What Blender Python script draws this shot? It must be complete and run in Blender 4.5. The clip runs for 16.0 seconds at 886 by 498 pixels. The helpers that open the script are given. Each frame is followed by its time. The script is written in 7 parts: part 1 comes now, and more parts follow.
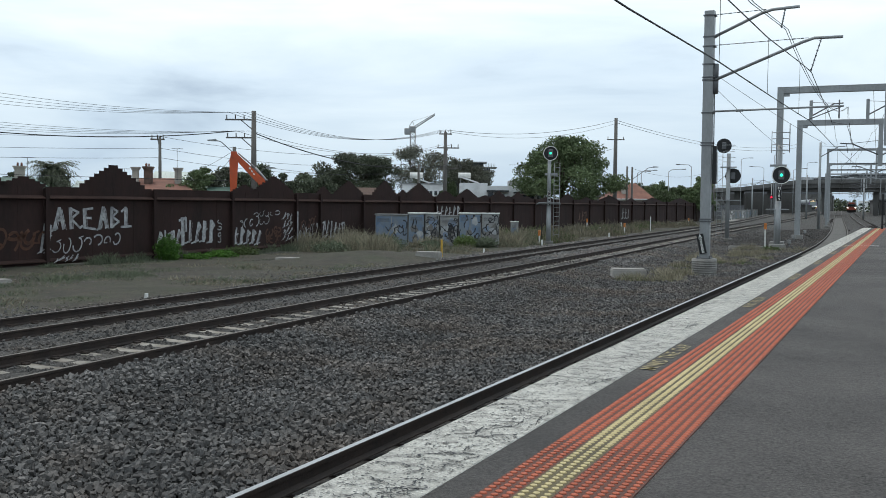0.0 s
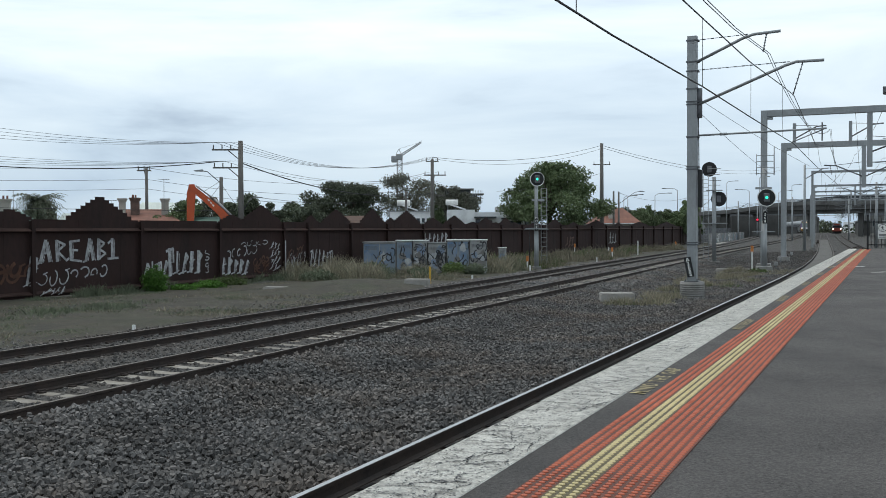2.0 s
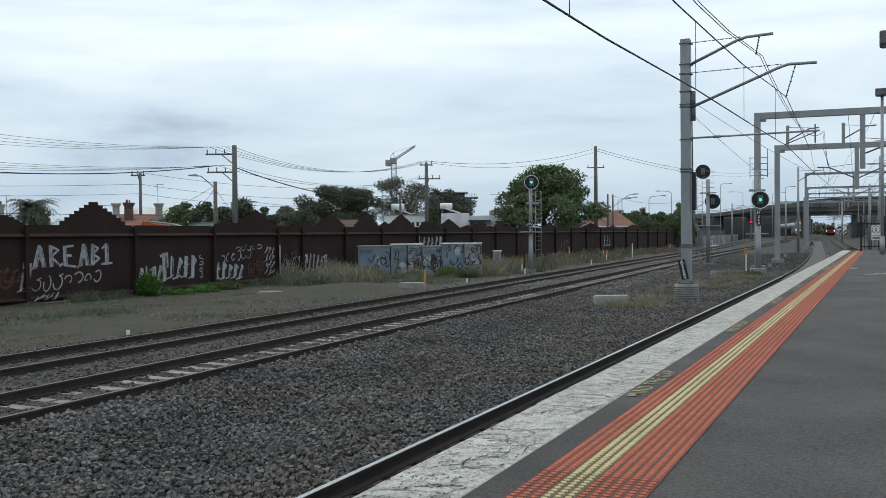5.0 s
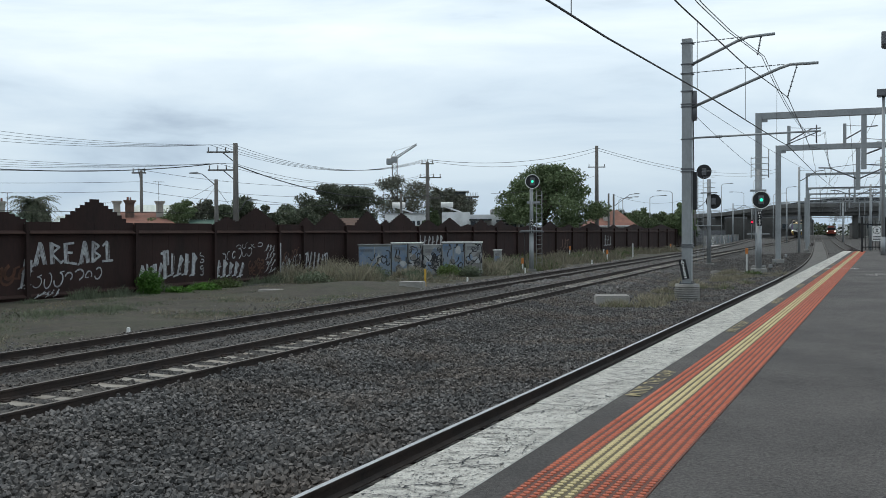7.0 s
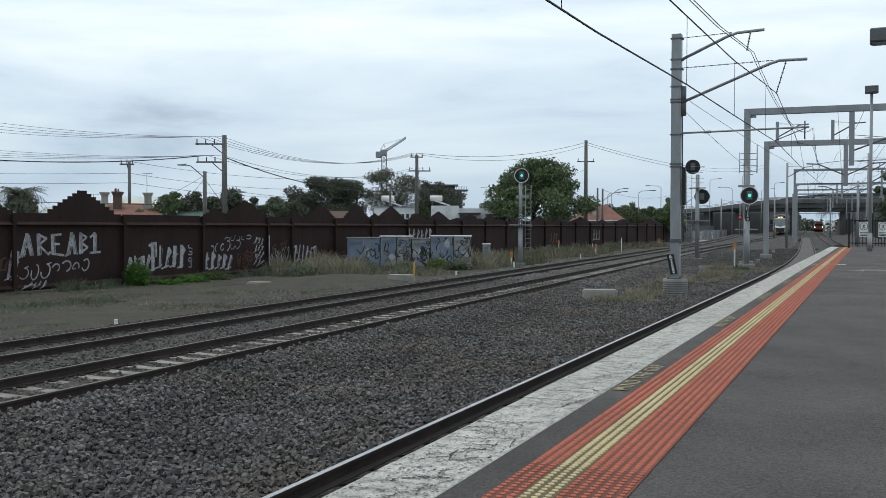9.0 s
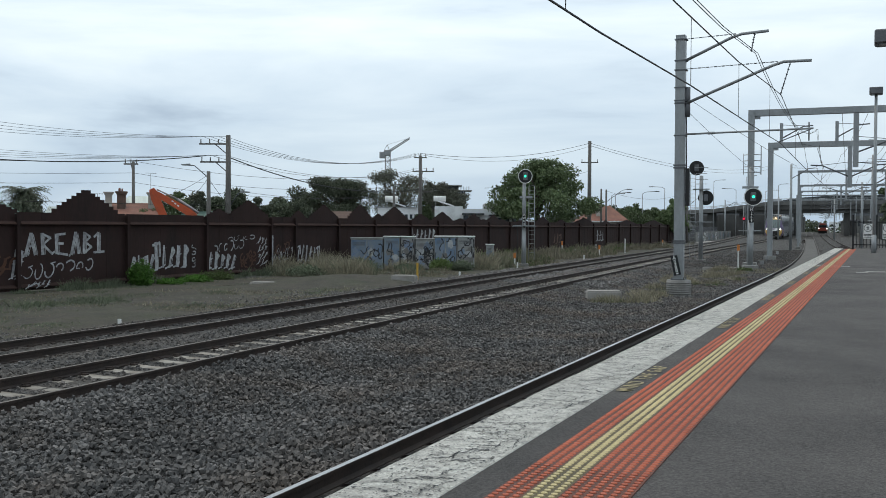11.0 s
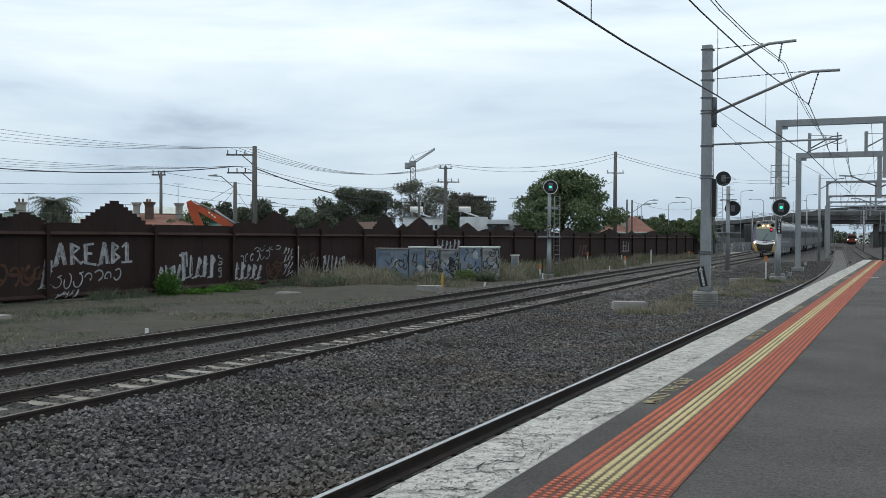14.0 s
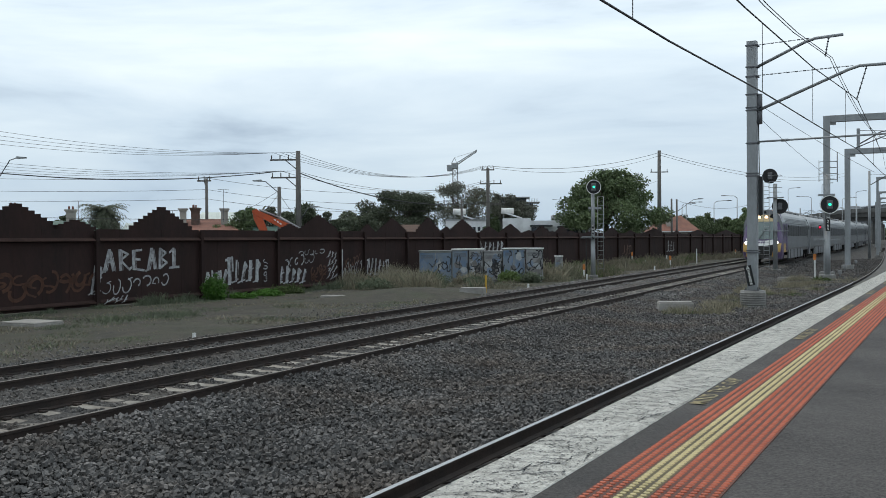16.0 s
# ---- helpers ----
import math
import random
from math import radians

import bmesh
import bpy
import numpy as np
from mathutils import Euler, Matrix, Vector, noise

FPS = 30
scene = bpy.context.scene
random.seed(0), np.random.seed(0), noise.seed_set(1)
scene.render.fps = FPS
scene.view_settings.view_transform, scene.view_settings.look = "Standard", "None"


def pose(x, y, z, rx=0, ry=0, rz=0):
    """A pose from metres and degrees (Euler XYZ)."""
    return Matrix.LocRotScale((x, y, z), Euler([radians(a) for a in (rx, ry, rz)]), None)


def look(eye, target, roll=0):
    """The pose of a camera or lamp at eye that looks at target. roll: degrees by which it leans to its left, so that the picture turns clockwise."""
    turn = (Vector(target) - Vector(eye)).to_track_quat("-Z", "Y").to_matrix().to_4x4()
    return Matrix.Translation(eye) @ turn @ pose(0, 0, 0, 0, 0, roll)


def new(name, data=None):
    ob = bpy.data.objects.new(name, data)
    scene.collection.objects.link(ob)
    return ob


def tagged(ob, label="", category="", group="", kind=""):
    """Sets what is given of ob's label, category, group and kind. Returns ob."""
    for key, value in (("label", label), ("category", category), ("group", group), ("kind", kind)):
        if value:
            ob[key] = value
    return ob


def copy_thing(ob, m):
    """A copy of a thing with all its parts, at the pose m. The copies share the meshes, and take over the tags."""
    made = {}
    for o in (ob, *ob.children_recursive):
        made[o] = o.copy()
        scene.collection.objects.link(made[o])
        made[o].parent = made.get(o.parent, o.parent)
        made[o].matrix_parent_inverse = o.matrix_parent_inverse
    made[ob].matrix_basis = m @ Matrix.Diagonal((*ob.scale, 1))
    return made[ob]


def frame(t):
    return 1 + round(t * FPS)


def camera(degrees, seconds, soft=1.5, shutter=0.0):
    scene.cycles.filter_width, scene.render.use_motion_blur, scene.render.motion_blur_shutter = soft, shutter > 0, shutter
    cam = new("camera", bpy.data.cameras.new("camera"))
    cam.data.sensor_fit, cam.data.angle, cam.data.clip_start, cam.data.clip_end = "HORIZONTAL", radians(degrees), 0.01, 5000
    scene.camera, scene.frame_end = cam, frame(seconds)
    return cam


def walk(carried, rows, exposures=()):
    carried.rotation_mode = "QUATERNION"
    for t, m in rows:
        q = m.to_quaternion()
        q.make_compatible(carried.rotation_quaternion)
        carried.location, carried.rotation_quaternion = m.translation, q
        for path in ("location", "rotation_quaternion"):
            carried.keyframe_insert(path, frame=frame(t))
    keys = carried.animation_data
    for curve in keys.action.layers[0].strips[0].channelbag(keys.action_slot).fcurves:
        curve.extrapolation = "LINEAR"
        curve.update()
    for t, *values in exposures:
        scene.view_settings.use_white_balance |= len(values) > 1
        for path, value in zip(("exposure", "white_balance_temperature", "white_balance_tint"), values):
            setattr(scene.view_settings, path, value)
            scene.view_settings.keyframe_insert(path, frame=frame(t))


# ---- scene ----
cam = camera(49.25, 16.0, soft=0.55)

# seconds, tilt, lean, turn of a hand-held camera that stands on the platform, 1.22 m above its surface
EYE = (0.0, 0.0, 2.3)
VIEW = [
    (0.0, 87.271, -0.603, 22.665),
    (0.5, 87.493, -0.535, 22.727),
    (1.0, 87.816, -0.353, 22.574),
    (1.5, 88.229, -0.045, 22.348),
    (2.0, 88.872, 0.214, 21.938),
    (2.5, 88.784, 0.467, 22.701),
    (3.0, 88.709, 0.606, 23.344),
    (3.5, 88.684, 0.727, 23.187),
    (4.0, 88.734, 0.629, 22.727),
    (4.5, 88.775, 0.661, 21.977),
    (5.0, 89.082, 0.477, 21.609),
    (7.5, 88.977, 0.142, 21.600),
    (8.0, 88.692, 0.064, 21.287),
    (8.5, 88.947, 0.221, 20.781),
    (9.0, 88.630, -0.120, 21.003),
    (9.5, 88.480, -0.308, 20.984),
    (12.0, 88.770, -0.234, 21.805),
    (12.5, 88.663, -0.337, 22.366),
    (13.0, 89.015, -0.394, 22.514),
    (13.5, 89.066, -0.325, 22.557),
    (14.0, 89.279, -0.338, 22.691),
    (14.5, 89.370, -0.175, 23.036),
    (15.0, 89.220, 0.043, 23.314),
    (15.5, 89.402, 0.169, 23.931),
    (16.0, 89.401, 0.380, 25.241),
]
EXPOSURES = [(0.0, 0.16), (2.0, 0.10), (5.0, 0.03), (16.0, 0.03)]
walk(cam, [(t, pose(*EYE, rx, ry, rz)) for t, rx, ry, rz in VIEW], EXPOSURES)

# ---- sky and light: an overcast day ----
world = bpy.data.worlds.new("overcast")
scene.world = world
world.use_nodes = True
wt = world.node_tree
wt.nodes.clear()


def wnode(kind, **kw):
    n = wt.nodes.new(kind)
    for k, v in kw.items():
        n.inputs[k].default_value = v
    return n


w_out = wt.nodes.new("ShaderNodeOutputWorld")
w_bg = wnode("ShaderNodeBackground", Strength=1.0)
w_sky = wt.nodes.new("ShaderNodeTexSky")
w_sky.sky_type, w_sky.sun_disc = "NISHITA", False
w_sky.sun_elevation, w_sky.sun_rotation = radians(52), radians(-35)
w_dim = wt.nodes.new("ShaderNodeVectorMath")
w_dim.operation = "SCALE"
w_dim.inputs["Scale"].default_value = 0.1
w_coord = wt.nodes.new("ShaderNodeTexCoord")
w_map = wt.nodes.new("ShaderNodeMapping")
w_map.inputs["Scale"].default_value = (1.2, 1.2, 6.5)
w_map.inputs["Location"].default_value = (0.35, 0.1, 0.55)
w_noise = wnode("ShaderNodeTexNoise", Scale=1.6, Detail=7.0, Roughness=0.52, Distortion=0.35)
w_ramp = wt.nodes.new("ShaderNodeValToRGB")
e = w_ramp.color_ramp.elements
e[0].position, e[0].color = 0.34, (0.47, 0.57, 0.68, 1)
e[1].position, e[1].color = 0.60, (0.93, 1.03, 1.07, 1)
m = w_ramp.color_ramp.elements.new(0.46)
m.color = (0.74, 0.86, 0.95, 1)
w_mix = wt.nodes.new("ShaderNodeMix")
w_mix.data_type = "RGBA"
w_mix.inputs["Factor"].default_value = 0.93
wt.links.new(w_coord.outputs["Generated"], w_map.inputs["Vector"])
wt.links.new(w_map.outputs["Vector"], w_noise.inputs["Vector"])
wt.links.new(w_noise.outputs["Fac"], w_ramp.inputs["Fac"])
wt.links.new(w_sky.outputs["Color"], w_dim.inputs[0])
wt.links.new(w_dim.outputs[0], w_mix.inputs["A"])
wt.links.new(w_ramp.outputs["Color"], w_mix.inputs["B"])
w_sep = wt.nodes.new("ShaderNodeSeparateXYZ")
w_fade = wt.nodes.new("ShaderNodeMapRange")  # the cloud deck is thicker and dimmer towards the horizon
for k, v in (("From Min", 0.0), ("From Max", 0.20), ("To Min", 0.0), ("To Max", 1.0)):
    w_fade.inputs[k].default_value = v
w_tone = wt.nodes.new("ShaderNodeMix")
w_tone.data_type, w_tone.clamp_result = "RGBA", False
w_tone.inputs["A"].default_value, w_tone.inputs["B"].default_value = (0.56, 0.63, 0.72, 1), (1.05, 1.05, 1.05, 1)
w_mul = wt.nodes.new("ShaderNodeVectorMath")
w_mul.operation = "MULTIPLY"
wt.links.new(w_coord.outputs["Generated"], w_sep.inputs["Vector"])
wt.links.new(w_sep.outputs["Z"], w_fade.inputs["Value"])
wt.links.new(w_mix.outputs["Result"], w_mul.inputs[0])
wt.links.new(w_fade.outputs["Result"], w_tone.inputs["Factor"])
wt.links.new(w_tone.outputs["Result"], w_mul.inputs[1])
wt.links.new(w_mul.outputs[0], w_bg.inputs["Color"])
wt.links.new(w_bg.outputs["Background"], w_out.inputs["Surface"])

sun = new("sun", bpy.data.lights.new("sun", "SUN"))
sun.data.energy, sun.data.angle, sun.data.color = 0.85, radians(25), (1.0, 0.89, 0.74)
sun.matrix_world = look((-20, 40, 60), (0, 30, 0))


# ---- materials ----
def mat(name, base, dark=None, rough=0.8, metal=0.0, scale=6.0, fine=60.0, bump=0.15, bump_scale=None, mix=0.6,
        local=False, vary=0.0, stretch=(1, 1, 1), stain=None, stain_scale=0.8, stain_amount=0.35, spec=0.4, cell=False):
    """A weathered surface: two tones by a coarse and a fine noise, an optional stain, a bump; vary: spread from piece to piece."""
    m = bpy.data.materials.new(name)
    m.use_nodes = True
    nt = m.node_tree
    L = nt.links.new
    b = nt.nodes["Principled BSDF"]
    b.inputs["Roughness"].default_value = rough
    b.inputs["Metallic"].default_value = metal
    b.inputs["Specular IOR Level"].default_value = spec
    dark = dark or tuple(c * 0.6 for c in base)
    tc = nt.nodes.new("ShaderNodeTexCoord")
    geo = nt.nodes.new("ShaderNodeNewGeometry")
    mp = nt.nodes.new("ShaderNodeMapping")
    mp.inputs["Scale"].default_value = stretch
    L(tc.outputs["Object"] if local else geo.outputs["Position"], mp.inputs["Vector"])

    def noise_of(s, detail=4.0):
        n = nt.nodes.new("ShaderNodeTexNoise")
        n.inputs["Scale"].default_value, n.inputs["Detail"].default_value, n.inputs["Roughness"].default_value = s, detail, 0.6
        L(mp.outputs["Vector"], n.inputs["Vector"])
        return n.outputs["Fac"]

    def ramp(src, lo, hi):
        r = nt.nodes.new("ShaderNodeMapRange")
        r.inputs["From Min"].default_value, r.inputs["From Max"].default_value = lo, hi
        L(src, r.inputs["Value"])
        return r.outputs["Result"]

    def blend(fac, a, c, kind="MIX"):
        x = nt.nodes.new("ShaderNodeMix")
        x.data_type, x.blend_type = "RGBA", kind
        for sock, val in ((x.inputs["Factor"], fac), (x.inputs["A"], a), (x.inputs["B"], c)):
            if isinstance(val, (int, float)):
                sock.default_value = val
            elif isinstance(val, tuple):
                sock.default_value = (*val, 1)
            else:
                L(val, sock)
        return x.outputs["Result"]

    coarse, small = noise_of(scale), noise_of(fine)
    both = nt.nodes.new("ShaderNodeMath")
    both.operation = "MULTIPLY_ADD"
    both.inputs[1].default_value = mix
    L(coarse, both.inputs[0])
    half = nt.nodes.new("ShaderNodeMath")
    half.operation, half.inputs[1].default_value = "MULTIPLY", 1 - mix
    L(small, half.inputs[0])
    L(half.outputs[0], both.inputs[2])
    col = blend(ramp(both.outputs[0], 0.33, 0.67), dark, base)
    if stain:
        col = blend(ramp(noise_of(stain_scale, 6.0), 0.62 - stain_amount * 0.4, 0.78), col, stain)
    if vary:
        oi = nt.nodes.new("ShaderNodeObjectInfo")
        add = nt.nodes.new("ShaderNodeMath")
        add.operation = "ADD"
        L(oi.outputs["Random"], add.inputs[0])
        L(geo.outputs["Random Per Island"], add.inputs[1])
        hs = nt.nodes.new("ShaderNodeHueSaturation")
        vr = nt.nodes.new("ShaderNodeMapRange")
        vr.inputs["From Min"].default_value, vr.inputs["From Max"].default_value = 0.4, 1.6
        vr.inputs["To Min"].default_value, vr.inputs["To Max"].default_value = 1 - vary, 1 + vary
        L(add.outputs[0], vr.inputs["Value"])
        L(vr.outputs["Result"], hs.inputs["Value"])
        L(col, hs.inputs["Color"])
        col = hs.outputs["Color"]
    L(col, b.inputs["Base Color"])
    if bump:
        bp = nt.nodes.new("ShaderNodeBump")
        bp.inputs["Strength"].default_value = min(1.0, bump * 2)
        bp.inputs["Distance"].default_value = 0.02 if not cell else 0.04
        if cell:
            v = nt.nodes.new("ShaderNodeTexVoronoi")
            v.inputs["Scale"].default_value = bump_scale or fine
            L(mp.outputs["Vector"], v.inputs["Vector"])
            L(v.outputs["Distance"], bp.inputs["Height"])
        else:
            L(noise_of(bump_scale or fine), bp.inputs["Height"])
        L(bp.outputs["Normal"], b.inputs["Normal"])
    return m


def glow(name, color, strength):
    m = bpy.data.materials.new(name)
    m.use_nodes = True
    b = m.node_tree.nodes["Principled BSDF"]
    b.inputs["Base Color"].default_value = (*color, 1)
    b.inputs["Emission Color"].default_value = (*color, 1)
    b.inputs["Emission Strength"].default_value = strength
    return m


def glass_of(name, color, rough=0.05):
    m = bpy.data.materials.new(name)
    m.use_nodes = True
    b = m.node_tree.nodes["Principled BSDF"]
    b.inputs["Base Color"].default_value = (*color, 1)
    b.inputs["Roughness"].default_value = rough
    b.inputs["Specular IOR Level"].default_value = 0.6
    b.inputs["Coat Weight"].default_value = 0.4
    return m


M = dict(
    soil=mat("soil", (0.082, 0.070, 0.052), (0.012, 0.013, 0.010), rough=0.95, scale=1.6, fine=22, bump=0.5, bump_scale=18, mix=0.4, stain=(0.042, 0.050, 0.024), stain_scale=0.45, stain_amount=0.35),
    # ballast: near-black second tone paints the shade in gaps between loose stones
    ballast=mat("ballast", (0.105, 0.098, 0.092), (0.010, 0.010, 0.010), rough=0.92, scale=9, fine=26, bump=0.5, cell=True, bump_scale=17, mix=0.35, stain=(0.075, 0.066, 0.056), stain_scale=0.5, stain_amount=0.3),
    stone=mat("stone", (0.145, 0.138, 0.133), (0.060, 0.059, 0.058), rough=0.9, scale=0.6, fine=40, bump=0.1, vary=0.6, stain=(0.132, 0.104, 0.084), stain_scale=0.4, stain_amount=0.42),
    rail_side=mat("rail_side", (0.045, 0.030, 0.024), (0.016, 0.013, 0.012), rough=0.8, scale=3, fine=50, bump=0.1),
    rail_worn=mat("rail_worn", (0.135, 0.115, 0.098), (0.08, 0.068, 0.058), rough=0.6, metal=0.2, scale=2, fine=30, bump=0.02),
    rail_top=mat("rail_top", (0.46, 0.47, 0.48), (0.28, 0.28, 0.28), rough=0.38, metal=0.7, scale=2, fine=30, bump=0.02),
    sleeper=mat("sleeper", (0.30, 0.282, 0.25), (0.17, 0.155, 0.135), rough=0.9, scale=3, fine=40, bump=0.15, vary=0.3, stain=(0.11, 0.085, 0.065), stain_scale=2.5, stain_amount=0.4),
    asphalt=mat("asphalt", (0.145, 0.134, 0.128), (0.028, 0.026, 0.025), rough=0.9, scale=0.9, fine=70, bump=0.4, bump_scale=130, mix=0.3, stain=(0.046, 0.043, 0.042), stain_scale=0.5, stain_amount=0.3),
    coping=mat("coping", (0.74, 0.725, 0.67), (0.34, 0.33, 0.30), rough=0.85, scale=5, fine=75, bump=0.5, bump_scale=60, mix=0.35, vary=0.05, stain=(0.15, 0.145, 0.135), stain_scale=11.0, stain_amount=0.36),
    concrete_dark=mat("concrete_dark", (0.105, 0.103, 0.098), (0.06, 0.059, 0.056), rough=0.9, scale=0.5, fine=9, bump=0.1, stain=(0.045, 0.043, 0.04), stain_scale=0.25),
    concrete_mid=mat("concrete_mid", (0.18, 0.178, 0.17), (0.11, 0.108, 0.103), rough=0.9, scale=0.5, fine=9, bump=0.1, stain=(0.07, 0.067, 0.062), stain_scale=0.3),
    concrete=mat("concrete", (0.30, 0.295, 0.28), (0.17, 0.165, 0.155), rough=0.9, scale=1.5, fine=30, bump=0.15, stain=(0.10, 0.095, 0.085), stain_scale=0.7),
    orange=mat("orange", (0.44, 0.115, 0.060), (0.33, 0.082, 0.046), rough=0.75, scale=1.2, fine=30, bump=0.05, vary=0.12),
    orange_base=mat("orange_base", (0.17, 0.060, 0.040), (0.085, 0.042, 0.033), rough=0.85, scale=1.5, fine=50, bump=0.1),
    yellow=mat("yellow", (0.54, 0.45, 0.24), (0.40, 0.33, 0.17), rough=0.75, scale=1.2, fine=30, bump=0.05, vary=0.12),
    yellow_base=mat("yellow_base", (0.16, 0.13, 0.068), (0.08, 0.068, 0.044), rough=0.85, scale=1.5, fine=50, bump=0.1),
    corten=mat("corten", (0.039, 0.0198, 0.0172), (0.018, 0.0114, 0.0105), rough=0.85, spec=0.25, scale=0.7, fine=9, bump=0.1, stretch=(1, 1, 0.35), stain=(0.026, 0.012, 0.009), stain_scale=0.5),
    corten_edge=mat("corten_edge", (0.062, 0.036, 0.030), (0.028, 0.017, 0.015), rough=0.85, spec=0.15, scale=1.2, fine=15, bump=0.1),
    galv=mat("galv", (0.33, 0.345, 0.35), (0.23, 0.24, 0.245), rough=0.5, metal=0.35, scale=1.5, fine=14, bump=0.04, stretch=(1, 1, 0.4)),
    galv_dark=mat("galv_dark", (0.16, 0.165, 0.175), (0.09, 0.092, 0.10), rough=0.6, metal=0.3, scale=2, fine=14, bump=0.04),
    black=mat("black", (0.014, 0.015, 0.016), (0.008, 0.008, 0.009), rough=0.5, scale=3, fine=30, bump=0.03),
    wire=mat("wire", (0.03, 0.031, 0.033), (0.02, 0.02, 0.021), rough=0.6, scale=3, fine=30, bump=0),
    timber=mat("timber", (0.17, 0.160, 0.148), (0.085, 0.080, 0.074), rough=0.9, scale=2, fine=25, bump=0.2, stretch=(3, 3, 0.3)),
    white_paint=mat("white_paint", (0.78, 0.78, 0.76), (0.6, 0.6, 0.58), rough=0.6, scale=3, fine=30, bump=0.03),
    cabinet=mat("cabinet", (0.33, 0.335, 0.335), (0.19, 0.195, 0.197), rough=0.6, scale=1.2, fine=18, bump=0.04, stain=(0.17, 0.16, 0.145), stain_scale=1.4),
    blue_paint=mat("blue_paint", (0.085, 0.155, 0.27), (0.19, 0.225, 0.25), rough=0.6, scale=1.1, fine=9, bump=0.03, stain=(0.21, 0.225, 0.23), stain_scale=1.2, stain_amount=0.5),
    graffiti=mat("graffiti", (0.52, 0.53, 0.54), (0.13, 0.125, 0.13), rough=0.6, scale=3, fine=9, bump=0),
    graffiti_rust=mat("graffiti_rust", (0.115, 0.044, 0.020), (0.045, 0.021, 0.014), rough=0.6, scale=4, fine=12, bump=0),
    graffiti_black=mat("graffiti_black", (0.03, 0.03, 0.034), (0.018, 0.018, 0.02), rough=0.6, scale=4, fine=20, bump=0),
)


# ---- tools ----
def part(name, bm, material, parent=None, label="", smooth=False):
    me = bpy.data.meshes.new(name)
    bm.to_mesh(me)
    bm.free()
    for mt in material if isinstance(material, (list, tuple)) else [material]:
        me.materials.append(mt)
    if smooth:
        for p in me.polygons:
            p.use_smooth = True
    ob = new(name, me)
    if parent is not None:
        ob.parent = parent
    if label:
        ob["label"] = label
    return ob


def thing(name, at=(0, 0, 0), turn=0.0, label="", category="", group="", kind=""):
    ob = new(name)
    ob.matrix_world = pose(*at, 0, 0, turn)
    return tagged(ob, label, category, group, kind)


def box(bm, x0, x1, y0, y1, z0, z1, bevel=0.0, mi=0, m=None):
    g = bmesh.ops.create_cube(bm, size=1.0)
    vs = g["verts"]
    for v in vs:
        v.co = Vector(((x0 + x1) / 2 + v.co.x * (x1 - x0), (y0 + y1) / 2 + v.co.y * (y1 - y0), (z0 + z1) / 2 + v.co.z * (z1 - z0)))
        if m is not None:
            v.co = m @ v.co
    fs = list({f for v in vs for f in v.link_faces})
    for f in fs:
        f.material_index = mi
    if bevel:
        es = list({ed for f in fs for ed in f.edges})
        r = bmesh.ops.bevel(bm, geom=es, offset=bevel, segments=1, affect="EDGES", profile=0.5)
        for f in r["faces"]:
            f.material_index = mi
    return bm


def tube(bm, a, b, r, r2=None, seg=8, mi=0, caps=True):
    a, b = Vector(a), Vector(b)
    r2 = r if r2 is None else r2
    q = (b - a).to_track_quat("Z", "Y")
    ring = []
    for p, rad in ((a, r), (b, r2)):
        ring.append([bm.verts.new(p + q @ Vector((rad * math.cos(2 * math.pi * i / seg), rad * math.sin(2 * math.pi * i / seg), 0))) for i in range(seg)])
    for i in range(seg):
        j = (i + 1) % seg
        f = bm.faces.new((ring[0][i], ring[0][j], ring[1][j], ring[1][i]))
        f.material_index, f.smooth = mi, seg > 5
    if caps:
        bm.faces.new(ring[0][::-1]).material_index = mi
        bm.faces.new(ring[1]).material_index = mi
    return bm


def path_tube(bm, pts, r, seg=5, mi=0):
    """One unbroken tube along a line of points."""
    pts = [Vector(p) for p in pts]
    rings = []
    for i, p in enumerate(pts):
        d = (pts[min(i + 1, len(pts) - 1)] - pts[max(i - 1, 0)]).normalized()
        u = d.cross(Vector((0.137, 0.29, 0.947) if abs(d.z) < 0.9 else (1, 0, 0))).normalized()
        w = d.cross(u)
        rings.append([bm.verts.new(p + (u * math.cos(6.28318 * k / seg) + w * math.sin(6.28318 * k / seg)) * r) for k in range(seg)])
    for ra, rb in zip(rings, rings[1:]):
        for k in range(seg):
            f = bm.faces.new((ra[k], ra[(k + 1) % seg], rb[(k + 1) % seg], rb[k]))
            f.material_index, f.smooth = mi, True
    bm.faces.new(rings[0][::-1])
    bm.faces.new(rings[-1])
    bmesh.ops.recalc_face_normals(bm, faces=bm.faces[:])
    return bm


def disc(bm, c, n, r, depth, seg=24, mi=0):
    c, n = Vector(c), Vector(n).normalized()
    return tube(bm, c - n * depth / 2, c + n * depth / 2, r, seg=seg, mi=mi)


def prism(bm, outline, y0, y1, mi=0, m=None):
    """An outline in x, z, drawn out along y."""
    rings = []
    for y in (y0, y1):
        rings.append([bm.verts.new((m @ Vector((x, y, z))) if m is not None else (x, y, z)) for x, z in outline])
    n = len(outline)
    for i in range(n):
        j = (i + 1) % n
        bm.faces.new((rings[0][i], rings[0][j], rings[1][j], rings[1][i])).material_index = mi
    bm.faces.new(rings[0][::-1]).material_index = mi
    bm.faces.new(rings[1]).material_index = mi
    return bm


